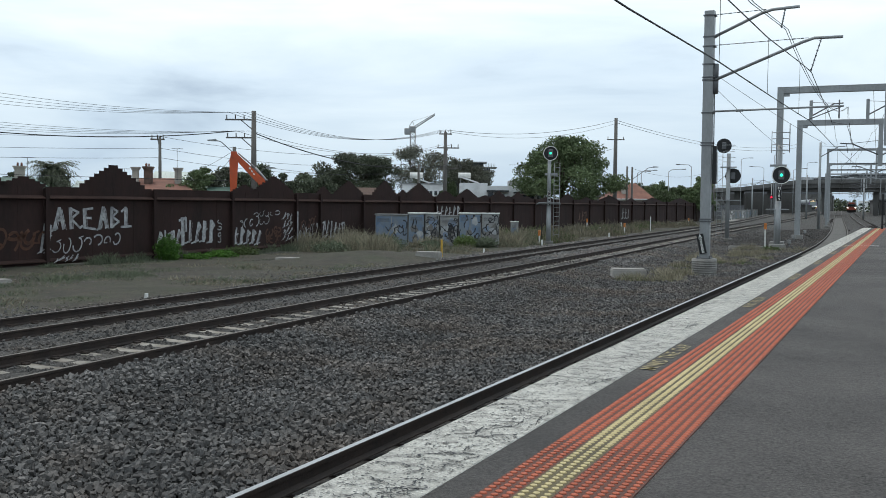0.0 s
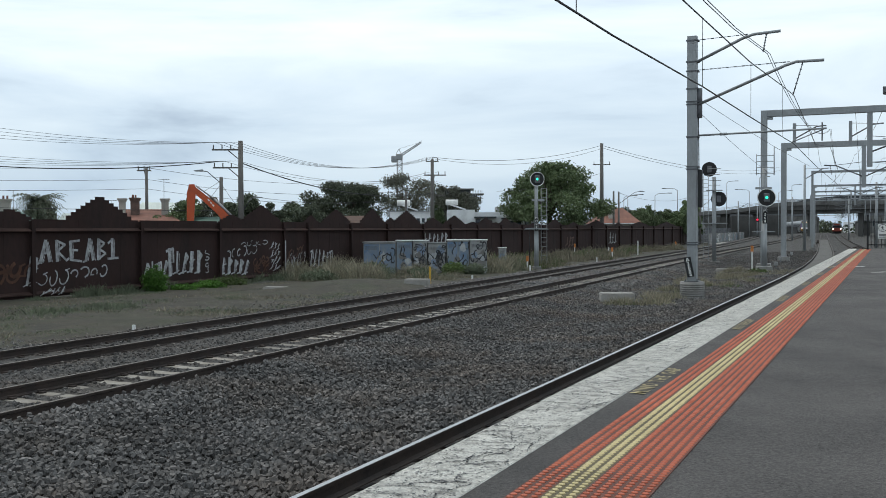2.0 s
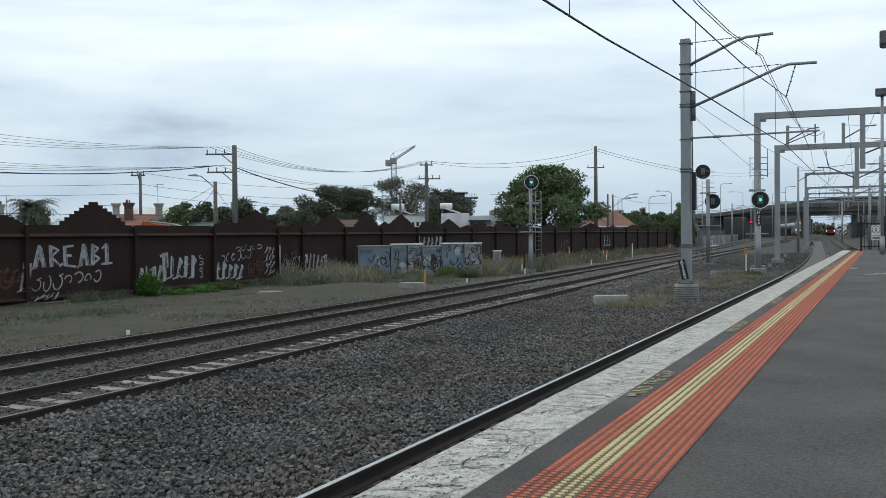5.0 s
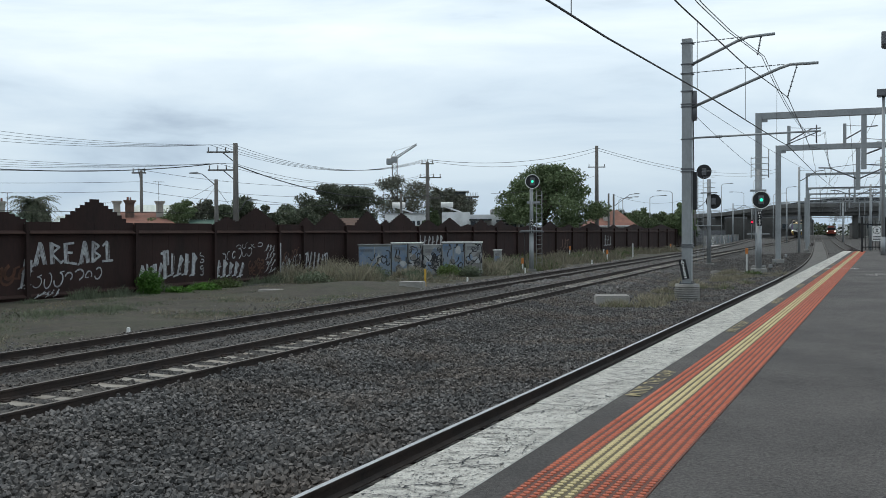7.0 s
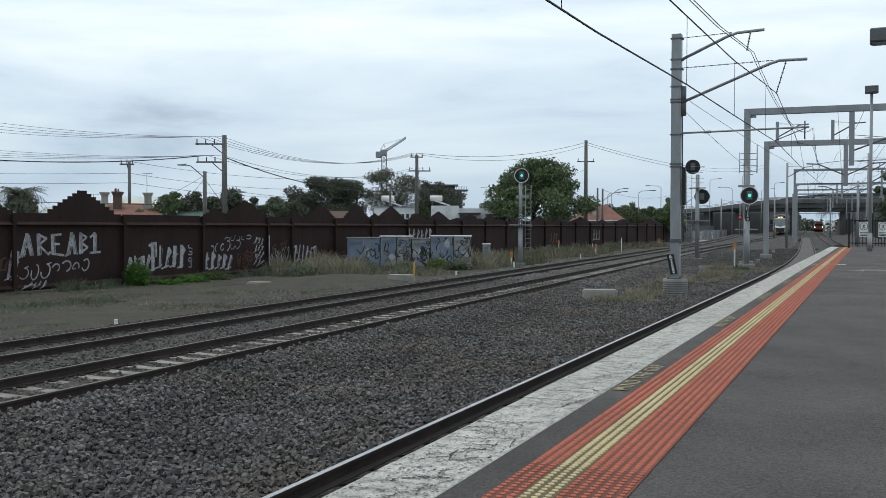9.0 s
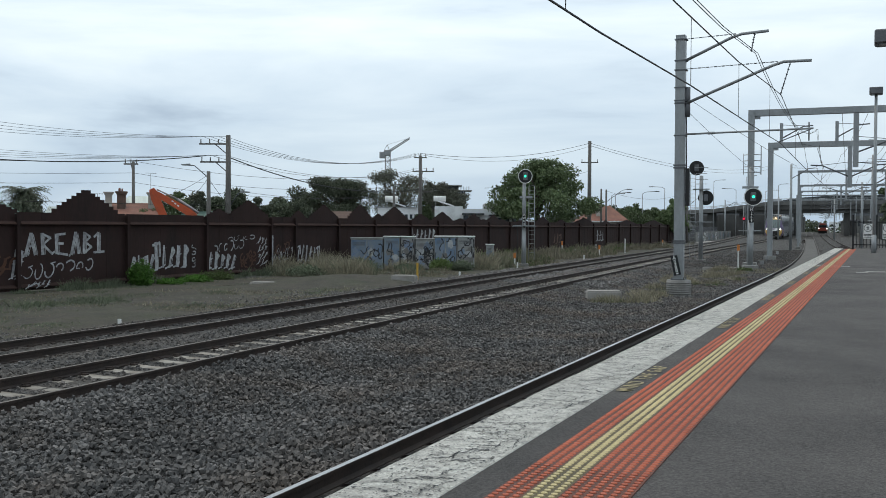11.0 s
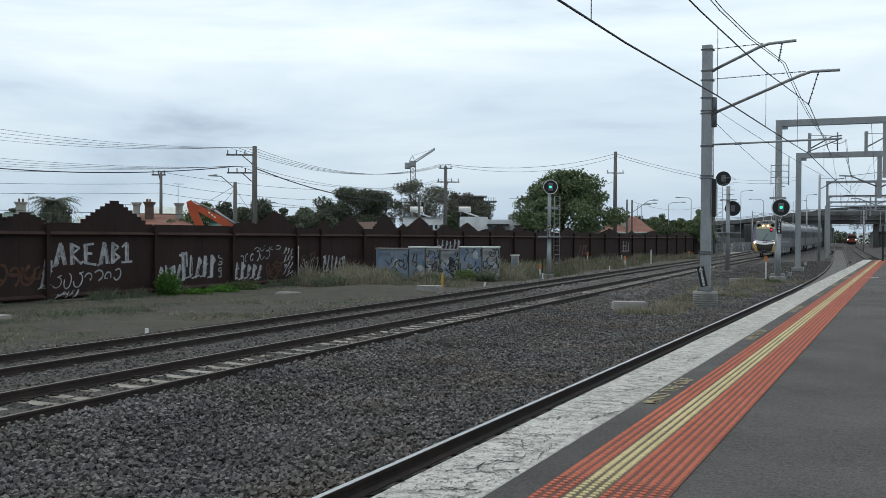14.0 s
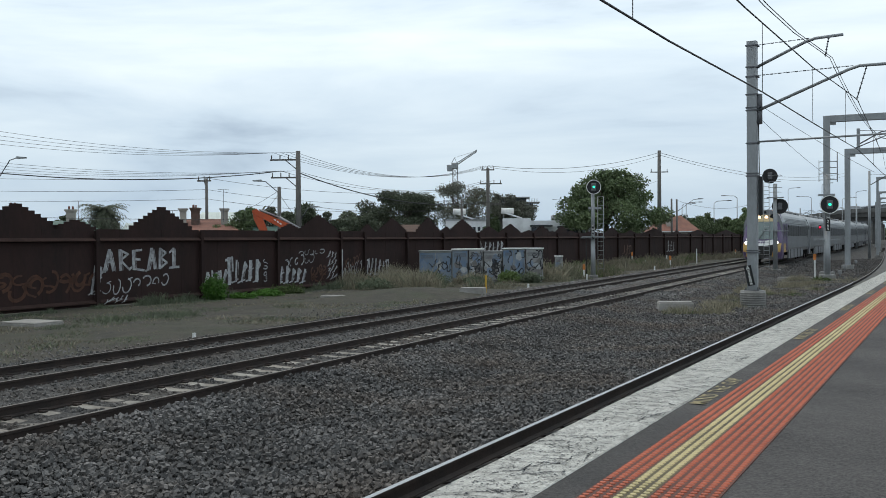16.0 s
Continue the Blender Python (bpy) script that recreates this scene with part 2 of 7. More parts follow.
def sweep(bm, profile, line, mi=None):
    """A closed profile (sideways, up) drawn along a line of points in plan; mi(i): the material of the profile's side i."""
    rings = []
    for k, p in enumerate(line):
        a, b = line[max(k - 1, 0)], line[min(k + 1, len(line) - 1)]
        d = (Vector(b) - Vector(a)).normalized()
        side = Vector((d.y, -d.x, 0)).normalized()
        rings.append([bm.verts.new(Vector(p) + side * u + Vector((0, 0, w))) for u, w in profile])
    n = len(profile)
    for ra, rb in zip(rings, rings[1:]):
        for i in range(n):
            j = (i + 1) % n
            f = bm.faces.new((ra[i], ra[j], rb[j], rb[i]))
            f.material_index = mi(i) if mi else 0
    bm.faces.new(rings[0][::-1])
    bm.faces.new(rings[-1])
    bmesh.ops.recalc_face_normals(bm, faces=bm.faces[:])
    return bm


def sag(a, b, drop, n=14):
    a, b = Vector(a), Vector(b)
    return [a.lerp(b, i / n) - Vector((0, 0, 4 * drop * (i / n) * (1 - i / n))) for i in range(n + 1)]


def raw(name, verts, faces, material, parent=None, label=""):
    me = bpy.data.meshes.new(name)
    me.from_pydata(verts, [], faces)
    for mt in material if isinstance(material, (list, tuple)) else [material]:
        me.materials.append(mt)
    ob = new(name, me)
    if parent is not None:
        ob.parent = parent
    if label:
        ob["label"] = label
    return ob


rng = random.Random(7)

# ---- the plan: y runs along the tracks, x to the platform's side, z = 0 at the rail heads ----
GAUGE = 1.505
BED = -0.34


def ease(y, y0, y1):
    k = min(1.0, max(0.0, (y - y0) / (y1 - y0)))
    return k * k * (3 - 2 * k)


def grade(y):
    """The line climbs a little towards the overpass."""
    return 0.7 * ease(y, 110, 330)


def bend(y):
    """The nearer main track runs straight, shifts gently aside and comes round a curve beyond the overpass."""
    return 3.2 * ease(y, 85, 240) - 0.0005 * max(0.0, y - 320) ** 2


def bend_far(y):
    """The farther main track swings the other way."""
    return -0.000085 * max(0.0, y - 85) ** 2


def edge_x(y):
    """The platform's edge."""
    return -2.19 + 0.0505 * y


LOOP = [(30, -2.40, 0.0505), (47, -1.54, 0.047), (58.5, -1.06, 0.034), (77, -0.70, 0.010), (102, -0.66, -0.004), (151, -1.04, -0.008), (300, -2.2, -0.005), (640, -3.2, -0.002)]


def loop_x(y):
    """The centre of the platform's track, which leaves the platform's line and runs beside the main tracks."""
    if y < 30:
        return edge_x(y) - 1.72
    for (y0, x0, s0), (y1, x1, s1) in zip(LOOP, LOOP[1:]):
        if y <= y1:
            break
    h = y1 - y0
    k = min(1.0, (y - y0) / h)
    return (2 * k ** 3 - 3 * k * k + 1) * x0 + (k ** 3 - 2 * k * k + k) * h * s0 + (3 * k * k - 2 * k ** 3) * x1 + (k ** 3 - k * k) * h * s1


def yard_x(y):
    return 1.35 + 0.00005 * max(0.0, 300 - y) ** 2


def line_of(f, y0, y1, step):
    n = max(1, round((y1 - y0) / step))
    return [(f(y), y, grade(y)) for y in (y0 + (y1 - y0) * i / n for i in range(n + 1))]


TRACKS = [("main_track_far", lambda y: -14.10 + bend_far(y)), ("main_track_near", lambda y: -10.55 + bend(y)), ("platform_track", loop_x),
          ("yard_track", yard_x)]
RAIL = [(-0.07, -0.16), (0.07, -0.16), (0.07, -0.145), (0.012, -0.125), (0.012, -0.045), (0.036, -0.035), (0.036, -0.004), (0.03, 0.0), (-0.03, 0.0), (-0.036, -0.004), (-0.036, -0.035), (-0.012, -0.045), (-0.012, -0.125), (-0.07, -0.145)]

# ground: one sheet to the horizon, with the ballast beds lying on it
bm = bmesh.new()
xs = [-4000, -1200, -400, -150, -70, -40] + [-36 + 1.5 * i for i in range(40)] + [40, 90, 250, 800, 4000]
ys = [-4000, -600, -100, -20] + [2.5 * i for i in range(60)] + [170, 220, 300, 450, 800, 1600, 4500]
grid = []
for y in ys:
    row = []
    for x in xs:
        z = BED - 0.06
        if -36 <= x <= -17 and 0 < y < 160:
            z += 0.10 * noise.noise((x * 0.25, y * 0.2, 0)) + 0.05 * noise.noise((x * 0.9, y * 0.8, 3)) + 0.04
        z += 0.42 * math.exp(-((x + 20.8) / 2.6) ** 2 - ((y - 40.5) / 3.2) ** 2)
        row.append(bm.verts.new((x, y, z)))
    grid.append(row)
for ra, rb in zip(grid, grid[1:]):
    for i in range(len(xs) - 1):
        bm.faces.new((ra[i], ra[i + 1], rb[i + 1], rb[i])).smooth = True
tagged(part("ground", bm, M["soil"]), "bare weedy soil beside the railway", "ground", kind="structure")

# ballast bed: shoulders and crown under the tracks, stone-gap shade in its colour
bm = bmesh.new()
ylist = [-30 + 1.25 * i for i in range(120)] + [125, 140, 160, 190, 230, 300, 450, 900]
BED_X = [-17.6, -16.9, -16.2, -15.5, -15.05, -14.7, -13.5, -13.15, -12.7, -12.3, -11.95, -11.5, -11.15, -9.95, -9.6, -9.15, -8.7, -8.1, -7.3, -6.4, -5.6, -4.6, -3.9, -3.0, -2.2, -1.4, 0.2, 3, 9]
BED_Z = [-0.42, -0.30, -0.19, -0.14, -0.145, -0.168, -0.168, -0.145, -0.14, -0.16, -0.14, -0.145, -0.182, -0.182, -0.145, -0.14, -0.17, -0.28, -0.36, -0.36, -0.33, -0.28, -0.23, -0.20, -0.20, -0.20, -0.20, -0.25, -0.3]
grid = []
for y in ylist:
    row = []
    for x, z in zip(BED_X, BED_Z):
        w = x + (bend_far(y) if x < -12.6 else bend(y))
        row.append(bm.verts.new((w, y, grade(y) + z + (0.012 if -16 < x < -9 else 0.035) * noise.noise((x * 1.3, y * 1.1, 5)) + 0.012 * noise.noise((x * 4, y * 4, 9)))))
    grid.append(row)
for ra, rb in zip(grid, grid[1:]):
    for i in range(len(BED_X) - 1):
        bm.faces.new((ra[i], ra[i + 1], rb[i + 1], rb[i])).smooth = True
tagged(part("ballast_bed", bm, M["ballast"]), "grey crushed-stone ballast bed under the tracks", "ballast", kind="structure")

# rails
track_things = {}
for name, f in TRACKS:
    y0, y1 = (-25, 540) if name != "yard_track" else (64, 500)
    t = thing(name, label="railway track of worn steel rails on concrete sleepers", category="track", kind="structure")
    track_things[name] = t
    for s in (-1, 1):
        bm = bmesh.new()
        side = lambda y: f(y) + s * GAUGE / 2
        if name == "platform_track":
            sweep(bm, RAIL, line_of(side, y0, 52, 3.0), lambda i: 1 if i == 7 else 0)
            part("rail", bm, [M["rail_side"], M["rail_top"]], t, "steel rail with a polished head")
            bm = bmesh.new()
            y0 = 52
        sweep(bm, RAIL, line_of(side, y0, 160, 3.0) + line_of(side, 170, y1, 10.0), lambda i: 1 if i == 7 else 0)
        part("rail", bm, [M["rail_side"], M["rail_worn"]], t, "steel rail with a worn head")

# worn gravel and mud between the rails of the platform's track past the platform
M["infill"] = mat("infill", (0.14, 0.134, 0.124), (0.075, 0.072, 0.067), rough=0.95, scale=2, fine=20, bump=0.3, stain=(0.07, 0.066, 0.06), stain_scale=0.6)
bm = bmesh.new()
prev = None
for k in range(50):
    y = 50 + 3 * k
    row = [bm.verts.new((loop_x(y) + u, y, grade(y) - 0.06 - 0.05 * abs(u) + 0.02 * noise.noise((u * 3, y * 0.6, 4)))) for u in (-0.66, -0.3, 0, 0.3, 0.66)]
    if prev:
        for i in range(4):
            bm.faces.new((prev[i], prev[i + 1], row[i + 1], row[i])).smooth = True
    prev = row
part("track_infill", bm, M["infill"], track_things["platform_track"], "pale trodden gravel between the rails")

# ---- platform ----
PLAT = 1.08
TURN = -math.degrees(math.atan(0.0505))
platform_base = pose(-2.19, 0, 0, 0, 0, TURN)  # its y runs along the edge, x = 0 at the edge
END = 62.5


def on_platform(x, y, z=PLAT):
    return platform_base @ Vector((x, y, z))


platform = thing("platform", label="asphalt railway platform with a white-painted concrete edge", category="platform", kind="structure")
platform.matrix_world = platform_base
bm = bmesh.new()
box(bm, 0.08, 12.0, -30, END, -0.5, PLAT - 0.09)
part("platform_wall", bm, M["concrete"], platform)
bm = bmesh.new()
n = 46
g = [[bm.verts.new((0.41 + (12.0 - 0.41) * i / 16, -30 + (END + 30) * j / n, PLAT + (0.0035 * noise.noise((i * 0.9, j * 0.7, 2)) if 0 < i else 0))) for i in range(17)] for j in range(n + 1)]
for ra, rb in zip(g, g[1:]):
    for i in range(16):
        bm.faces.new((ra[i], ra[i + 1], rb[i + 1], rb[i])).smooth = True
part("platform_surface", bm, M["asphalt"], platform, "dark grey worn asphalt")

M["lettering"] = mat("lettering", (0.46, 0.38, 0.20), (0.20, 0.17, 0.10), rough=0.8, scale=9, fine=60, bump=0)
# platform edge: cast coping blocks, painted white and cracked
blocks = 0
y = -3.0
coping_mesh = {}
while y < END:
    L = 1.2
    k = rng.randrange(4)
    if k not in coping_mesh:
        r2 = random.Random(k)
        bm = bmesh.new()
        box(bm, -0.06, 0.41, 0.004, L - 0.004, PLAT - 0.16, PLAT + 0.004, bevel=0.008)
        me = bpy.data.meshes.new("coping_block")
        bm.to_mesh(me)
        bm.free()
        me.materials.append(M["coping"])
        coping_mesh[k] = me
    ob = new("coping_block", coping_mesh[k])
    ob.parent = platform
    ob.location = (rng.uniform(-0.004, 0.004), y, rng.uniform(-0.002, 0.003))
    y += L

# cracks and chipped paint along the coping
bm = bmesh.new()
r2 = random.Random(11)
for i in range(900):
    y = 2.0 + 50 * r2.random() ** 1.4
    p = Vector((r2.uniform(-0.05, 0.38), y, PLAT + 0.0085))
    lead_dir = r2.choice((0.25, 0.25, 0.45, -0.15, 1.45)) + r2.gauss(0, 0.12)
    n = r2.randrange(6, 34)
    w = r2.uniform(0.0014, 0.0058)
    pts = [p]
    for j in range(n):
        ang = lead_dir + r2.gauss(0, 0.65)
        st = r2.uniform(0.008, 0.028)
        p = p + Vector((math.cos(ang) * st, math.sin(ang) * st, 0))
        pts.append(p)
    if any(not -0.055 < q.x < 0.40 for q in pts):
        continue
    for j, (a, b) in enumerate(zip(pts, pts[1:])):
        d = (b - a).normalized()
        s = Vector((-d.y, d.x, 0)) * w * r2.uniform(0.3, 1.7)
        bm.faces.new([bm.verts.new(v) for v in (a - s, b - s * 0.6, b + s * 0.6, a + s)])
for i in range(16000):  # pits
    y = 2.0 + 50 * r2.random() ** 1.5
    c = Vector((r2.uniform(-0.052, 0.40), y, PLAT + 0.0085))
    q = r2.uniform(0.002, 0.0065) * (1 + y / 30)
    bm.faces.new([bm.verts.new(c + Vector((math.cos(k) * q * r2.uniform(.5, 1.4), math.sin(k) * q * r2.uniform(.5, 1.4), 0))) for k in (0.3, 1.6, 3.1, 4.6)])
tagged(part("paint_cracks", bm, M["graffiti_black"], platform, "dark cracks and pits in the white paint"), kind="stuff")

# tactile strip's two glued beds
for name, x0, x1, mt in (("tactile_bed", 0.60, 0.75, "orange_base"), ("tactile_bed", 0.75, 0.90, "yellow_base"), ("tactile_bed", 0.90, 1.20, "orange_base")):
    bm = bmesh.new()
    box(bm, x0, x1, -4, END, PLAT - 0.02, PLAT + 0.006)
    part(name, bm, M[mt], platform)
bm = bmesh.new()
box(bm, 0.46, 1.45, 33.6, 33.72, PLAT - 0.02, PLAT + 0.007)
part("painted_line", bm, M["white_paint"], platform)
bm = bmesh.new()
for x0, y0, w in ((1.95, 29.75, 0.9), (1.72, 29.0, 0.3)):
    box(bm, x0, x0 + w, y0, y0 + 0.14, PLAT - 0.02, PLAT + 0.007)
part("painted_line", bm, M["coping"], platform)


def words(name, text, size, m, material, parent=None, depth=0.0, spacing=1.0, shear=0.0, offset=0.0):
    cu = bpy.data.curves.new(name, "FONT")
    cu.body, cu.size, cu.extrude, cu.space_character, cu.shear, cu.offset = text, size, depth, spacing, shear, offset
    cu.align_x = cu.align_y = "CENTER"
    tmp = bpy.data.objects.new(name, cu)
    scene.collection.objects.link(tmp)
    me = bpy.data.meshes.new_from_object(tmp.evaluated_get(bpy.context.evaluated_depsgraph_get()))
    bpy.data.objects.remove(tmp)
    me.materials.clear()
    me.materials.append(material)
    ob = new(name, me)
    if parent is not None:
        ob.parent = parent
    ob.matrix_local = m
    return ob


y = 2.87
while y < 40:
    words("mind_the_gap_lettering", "MIND THE GAP", 0.165, pose(0.505, y, PLAT + 0.008, 0, 0, 90), M["lettering"], platform, spacing=1.3, offset=0.003)
    y += 5.0

# ---- the rust-brown steel fence ----
def fence_x(y):
    return -29.0 + 0.039 * (y - 29.5)


FENCE_TURN = -math.degrees(math.atan(0.039))
STRETCH = math.hypot(1, 0.039)
fence = thing("steel_fence", (-29.0, 29.5, 0), FENCE_TURN, "dark rusted sheet-steel fence with stepped gable crests and graffiti", "fence")
POSTS = [11.4, 16.5, 22.5, 28.95, 35.05, 40.7, 46.45, 48.95, 53.95, 58.9, 64.5, 69.5, 75.0, 80.5, 86, 92, 98, 104, 110, 116.5, 123, 130, 137, 144, 151, 158, 165, 172]
# along the track, width, tip, all in metres
CRESTS = [(13.9, 3.6, 3.6), (18.6, 3.0, 3.3), (21.4, 2.0, 3.3), (25.3, 4.4, 3.70), (28.0, 2.4, 3.15), (32.7, 4.3, 3.76), (41.9, 2.2, 3.12), (44.5, 4.1, 3.62), (49.5, 1.7, 3.17), (52.4, 3.9, 3.56), (57.0, 3.7, 3.68), (59.6, 2.0, 3.14), (62.1, 4.3, 3.66),
          (66.5, 3.0, 3.2), (70.5, 4.0, 3.42), (74.3, 2.4, 2.96), (77.2, 3.6, 3.36), (79.5, 2.2, 2.95), (81.9, 3.4, 3.37), (84.2, 2.4, 2.98), (90.0, 3.5, 3.0), (96.3, 4.6, 3.37), (103, 4, 3.1), (112.6, 9.0, 3.36), (123.0, 4.8, 3.2), (135.0, 12.0, 3.32), (154.2, 15.0, 3.42)]
TOP = 2.78
for a, b in zip(POSTS, POSTS[1:]):
    s0, s1 = (a - 29.5) * STRETCH, (b - 29.5) * STRETCH
    panel = new("fence_panel")
    panel.parent = fence
    n = max(2, round((s1 - s0) / 1.2))
    for i in range(n):  # overlapping folded sheets
        u0, u1 = s0 + 0.05 + (s1 - s0 - 0.1) * i / n, s0 + 0.05 + (s1 - s0 - 0.1) * (i + 1) / n
        bm = bmesh.new()
        k = rng.uniform(-0.004, 0.004)
        prism(bm, [(u0, -0.012 + k), (u1, -0.012 + k), (u1, 0.016 + k), (u0 + 0.05, 0.016 + k), (u0 + 0.05, 0.010 + k), (u0, 0.010 + k)], -0.30, TOP, m=Matrix(((0, 0, 1, 0), (1, 0, 0, 0), (0, 1, 0, 0), (0, 0, 0, 1))))
        bmesh.ops.recalc_face_normals(bm, faces=bm.faces[:])
        part("steel_sheet", bm, M["corten"], panel)
    bm = bmesh.new()
    prism(bm, [(0.014, 2.26), (0.20, 2.30), (0.20, 2.33), (0.014, 2.44)], s0 + 0.12, s1 - 0.10)
    part("top_rail", bm, M["corten_edge"], panel, "weathered paler steel rail")
    bm = bmesh.new()
    prism(bm, [(0.014, -0.22), (0.20, -0.18), (0.20, -0.14), (0.014, -0.05)], s0 + 0.12, s1 - 0.10)
    part("bottom_rail", bm, M["corten_edge"], panel, "weathered paler steel rail")
for a in POSTS:
    s = (a - 29.5) * STRETCH
    bm = bmesh.new()
    box(bm, -0.12, 0.20, s - 0.012, s + 0.012, -0.5, 2.72)
    for xx in (-0.12, 0.19):
        box(bm, xx, xx + 0.016, s - 0.09, s + 0.09, -0.5, 2.72)
    for zz in (2.28, 2.40):
        for d in (-0.06, 0.06):
            tube(bm, (0.2, s + d, zz), (0.23, s + d, zz), 0.02, seg=6)
    part("fence_post", bm, M["corten"], fence)
for c, w, tip in CRESTS:
    w *= 0.88 if c < 60 else 1.0
    s = (c - 29.5) * STRETCH
    steps = max(4, min(9, round(w * 1.9)))
    out = []
    for i in range(steps):
        u0, u1 = i / steps, (i + 1) / steps
        z = TOP + (tip - TOP) * (u1 ** 0.9)
        out += [(-w / 2 * (1 - u0), z), (-w / 2 * (1 - u1), z)]
    out = [(-w / 2, TOP - 0.05)] + out + [(-x, z) for x, z in reversed(out)] + [(w / 2, TOP - 0.05)]
    clean = [p for i, p in enumerate(out) if i == 0 or (abs(p[0] - out[i - 1][0]) + abs(p[1] - out[i - 1][1])) > 1e-4]
    bm = bmesh.new()
    prism(bm, clean, -0.012, 0.012, m=pose(-0.028, s, 0, 0, 0, 90))
    bmesh.ops.recalc_face_normals(bm, faces=bm.faces[:])
    part("crest", bm, M["corten"], fence)


def ribbon(bm, pts, w, x, mi=0):
    """A painted stroke on the fence: points in along, up."""
    for (a0, b0), (a1, b1) in zip(pts, pts[1:]):
        d = Vector((a1 - a0, b1 - b0))
        if d.length < 1e-6:
            continue
        d.normalize()
        s = Vector((-d.y, d.x)) * w / 2
        e = d * w * 0.25
        q = [(a0 - e.x - s.x, b0 - e.y - s.y), (a1 + e.x - s.x, b1 + e.y - s.y), (a1 + e.x + s.x, b1 + e.y + s.y), (a0 - e.x + s.x, b0 - e.y + s.y)]
        f = bm.faces.new([bm.verts.new((x, u, v)) for u, v in q])
        f.material_index = mi


GLYPH = {
    "A": [[(-0.05, -0.05), (0.38, 1.0), (0.72, 0.0)], [(0.16, 0.40), (0.68, 0.44)], [(-0.30, -0.12), (0.22, 0.06)]],
    "R": [[(0.16, 0.0), (0.10, 1.0), (0.80, 0.80), (0.16, 0.48)], [(0.16, 0.48), (0.92, 0.0), (1.12, 0.10)]],
    "E": [[(0.85, 1.0), (0.10, 0.95), (0.15, 0.02), (1.05, -0.08)], [(0.12, 0.52), (0.70, 0.50)]],
    "B": [[(0.10, 0.0), (0.15, 1.0), (0.80, 0.80), (0.22, 0.54), (0.92, 0.28), (0.10, 0.0)]],
    "I": [[(0.05, 0.80), (0.48, 1.0), (0.52, 0.02)], [(0.0, 0.0), (1.15, 0.03)]],
}


def block_letters(text, y0, z0, z1, advance, w, material, x=0.027):
    """Jagged hand-sprayed capitals: broad strokes with thin edges beside them."""
    bm = bmesh.new()
    for i, ch in enumerate(text):
        for stroke in GLYPH.get(ch, ()):
            pts = [((y0 + advance * (i + 0.85 * u) - 29.5) * STRETCH, z0 + (z1 - z0) * v) for u, v in stroke]
            for p, q in zip(pts, pts[1:]):
                steep = abs(q[1] - p[1]) > abs(q[0] - p[0])
                ribbon(bm, [p, q], w * (1.25 if steep else 0.75), x)
                if steep:
                    ribbon(bm, [(p[0] + w, p[1] - 0.02), (q[0] + w, q[1] - 0.05)], w * 0.22, x + 0.001)
    return tagged(part("graffiti", bm, material, fence, "jagged sprayed pale capitals"), kind="stuff")


def heavy(y0, y1, low, high, n, w, material, seed, x=0.027):
    """Tall unreadable calligraphic marks: broad uprights with hooked feet and thin joins; low and high give (start, end) heights."""
    r = random.Random(seed)
    bm = bmesh.new()
    for i in range(n):
        u = (i + 0.5) / n
        c = (y0 + (y1 - y0) * u - 29.5) * STRETCH
        st = (y1 - y0) / n
        lo, hi = low[0] + (low[1] - low[0]) * u + r.uniform(-0.06, 0.08), high[0] + (high[1] - high[0]) * u + r.uniform(-0.15, 0.08)
        lean = r.uniform(-0.05, 0.16)
        ribbon(bm, [(c - lean, lo), (c + lean, hi)], w * r.uniform(0.9, 1.7), x)
        ribbon(bm, [(c - lean - st * 0.55, lo - 0.05), (c - lean, lo + 0.03), (c + st * 0.25, lo + r.uniform(0.05, 0.2))], w * 0.55, x + 0.001)
        k = r.randrange(4)
        if k == 0:
            ribbon(bm, [(c + lean, hi), (c + st * 0.5, hi - 0.2 * (hi - lo)), (c, (lo + hi) / 2)], w * 1.0, x + 0.001)
        elif k == 1:
            ribbon(bm, [(c - st * 0.45, hi - 0.1), (c + st * 0.45, hi + 0.02), (c + st * 0.5, (lo + hi) / 2)], w * 0.9, x + 0.001)
        elif k == 2:
            ribbon(bm, [(c - st * 0.3, (lo + hi) / 2), (c + st * 0.5, (lo + hi) / 2 + 0.12)], w * 0.45, x + 0.001)
        ribbon(bm, [(c - lean + w, lo + 0.05), (c + lean + w, hi - 0.08)], w * 0.18, x)
    return tagged(part("graffiti", bm, material, fence, "tall sprayed unreadable marks"), kind="stuff")


def loops(y0, y1, z0, z1, n, w, material, seed, x=0.027):
    """Thin curling unreadable tag."""
    r = random.Random(seed)
    bm = bmesh.new()
    for i in range(n):
        c = (y0 + (y1 - y0) * (i + 0.5) / n - 29.5) * STRETCH
        zc, ra, rb = z0 + (z1 - z0) * (0.35 + 0.3 * i / n + r.uniform(-0.1, 0.1)), (y1 - y0) / n * r.uniform(0.28, 0.5), (z1 - z0) * r.uniform(0.2, 0.38)
        a0, turn = r.uniform(0, 6.28), r.uniform(2.6, 5.2)
        pts = [(c + ra * math.cos(a0 + turn * k / 9) + 0.25 * rb * math.sin(a0 + turn * k / 9), zc + rb * math.sin(a0 + turn * k / 9)) for k in range(10)]
        ribbon(bm, pts, w * r.uniform(0.7, 1.4), x)
        if r.random() < 0.5:
            ribbon(bm, [pts[-1], (pts[-1][0] + ra, pts[-1][1] + r.uniform(-0.1, 0.1))], w * 0.7, x)
    return tagged(part("graffiti", bm, material, fence, "thin curling sprayed marks"), kind="stuff")


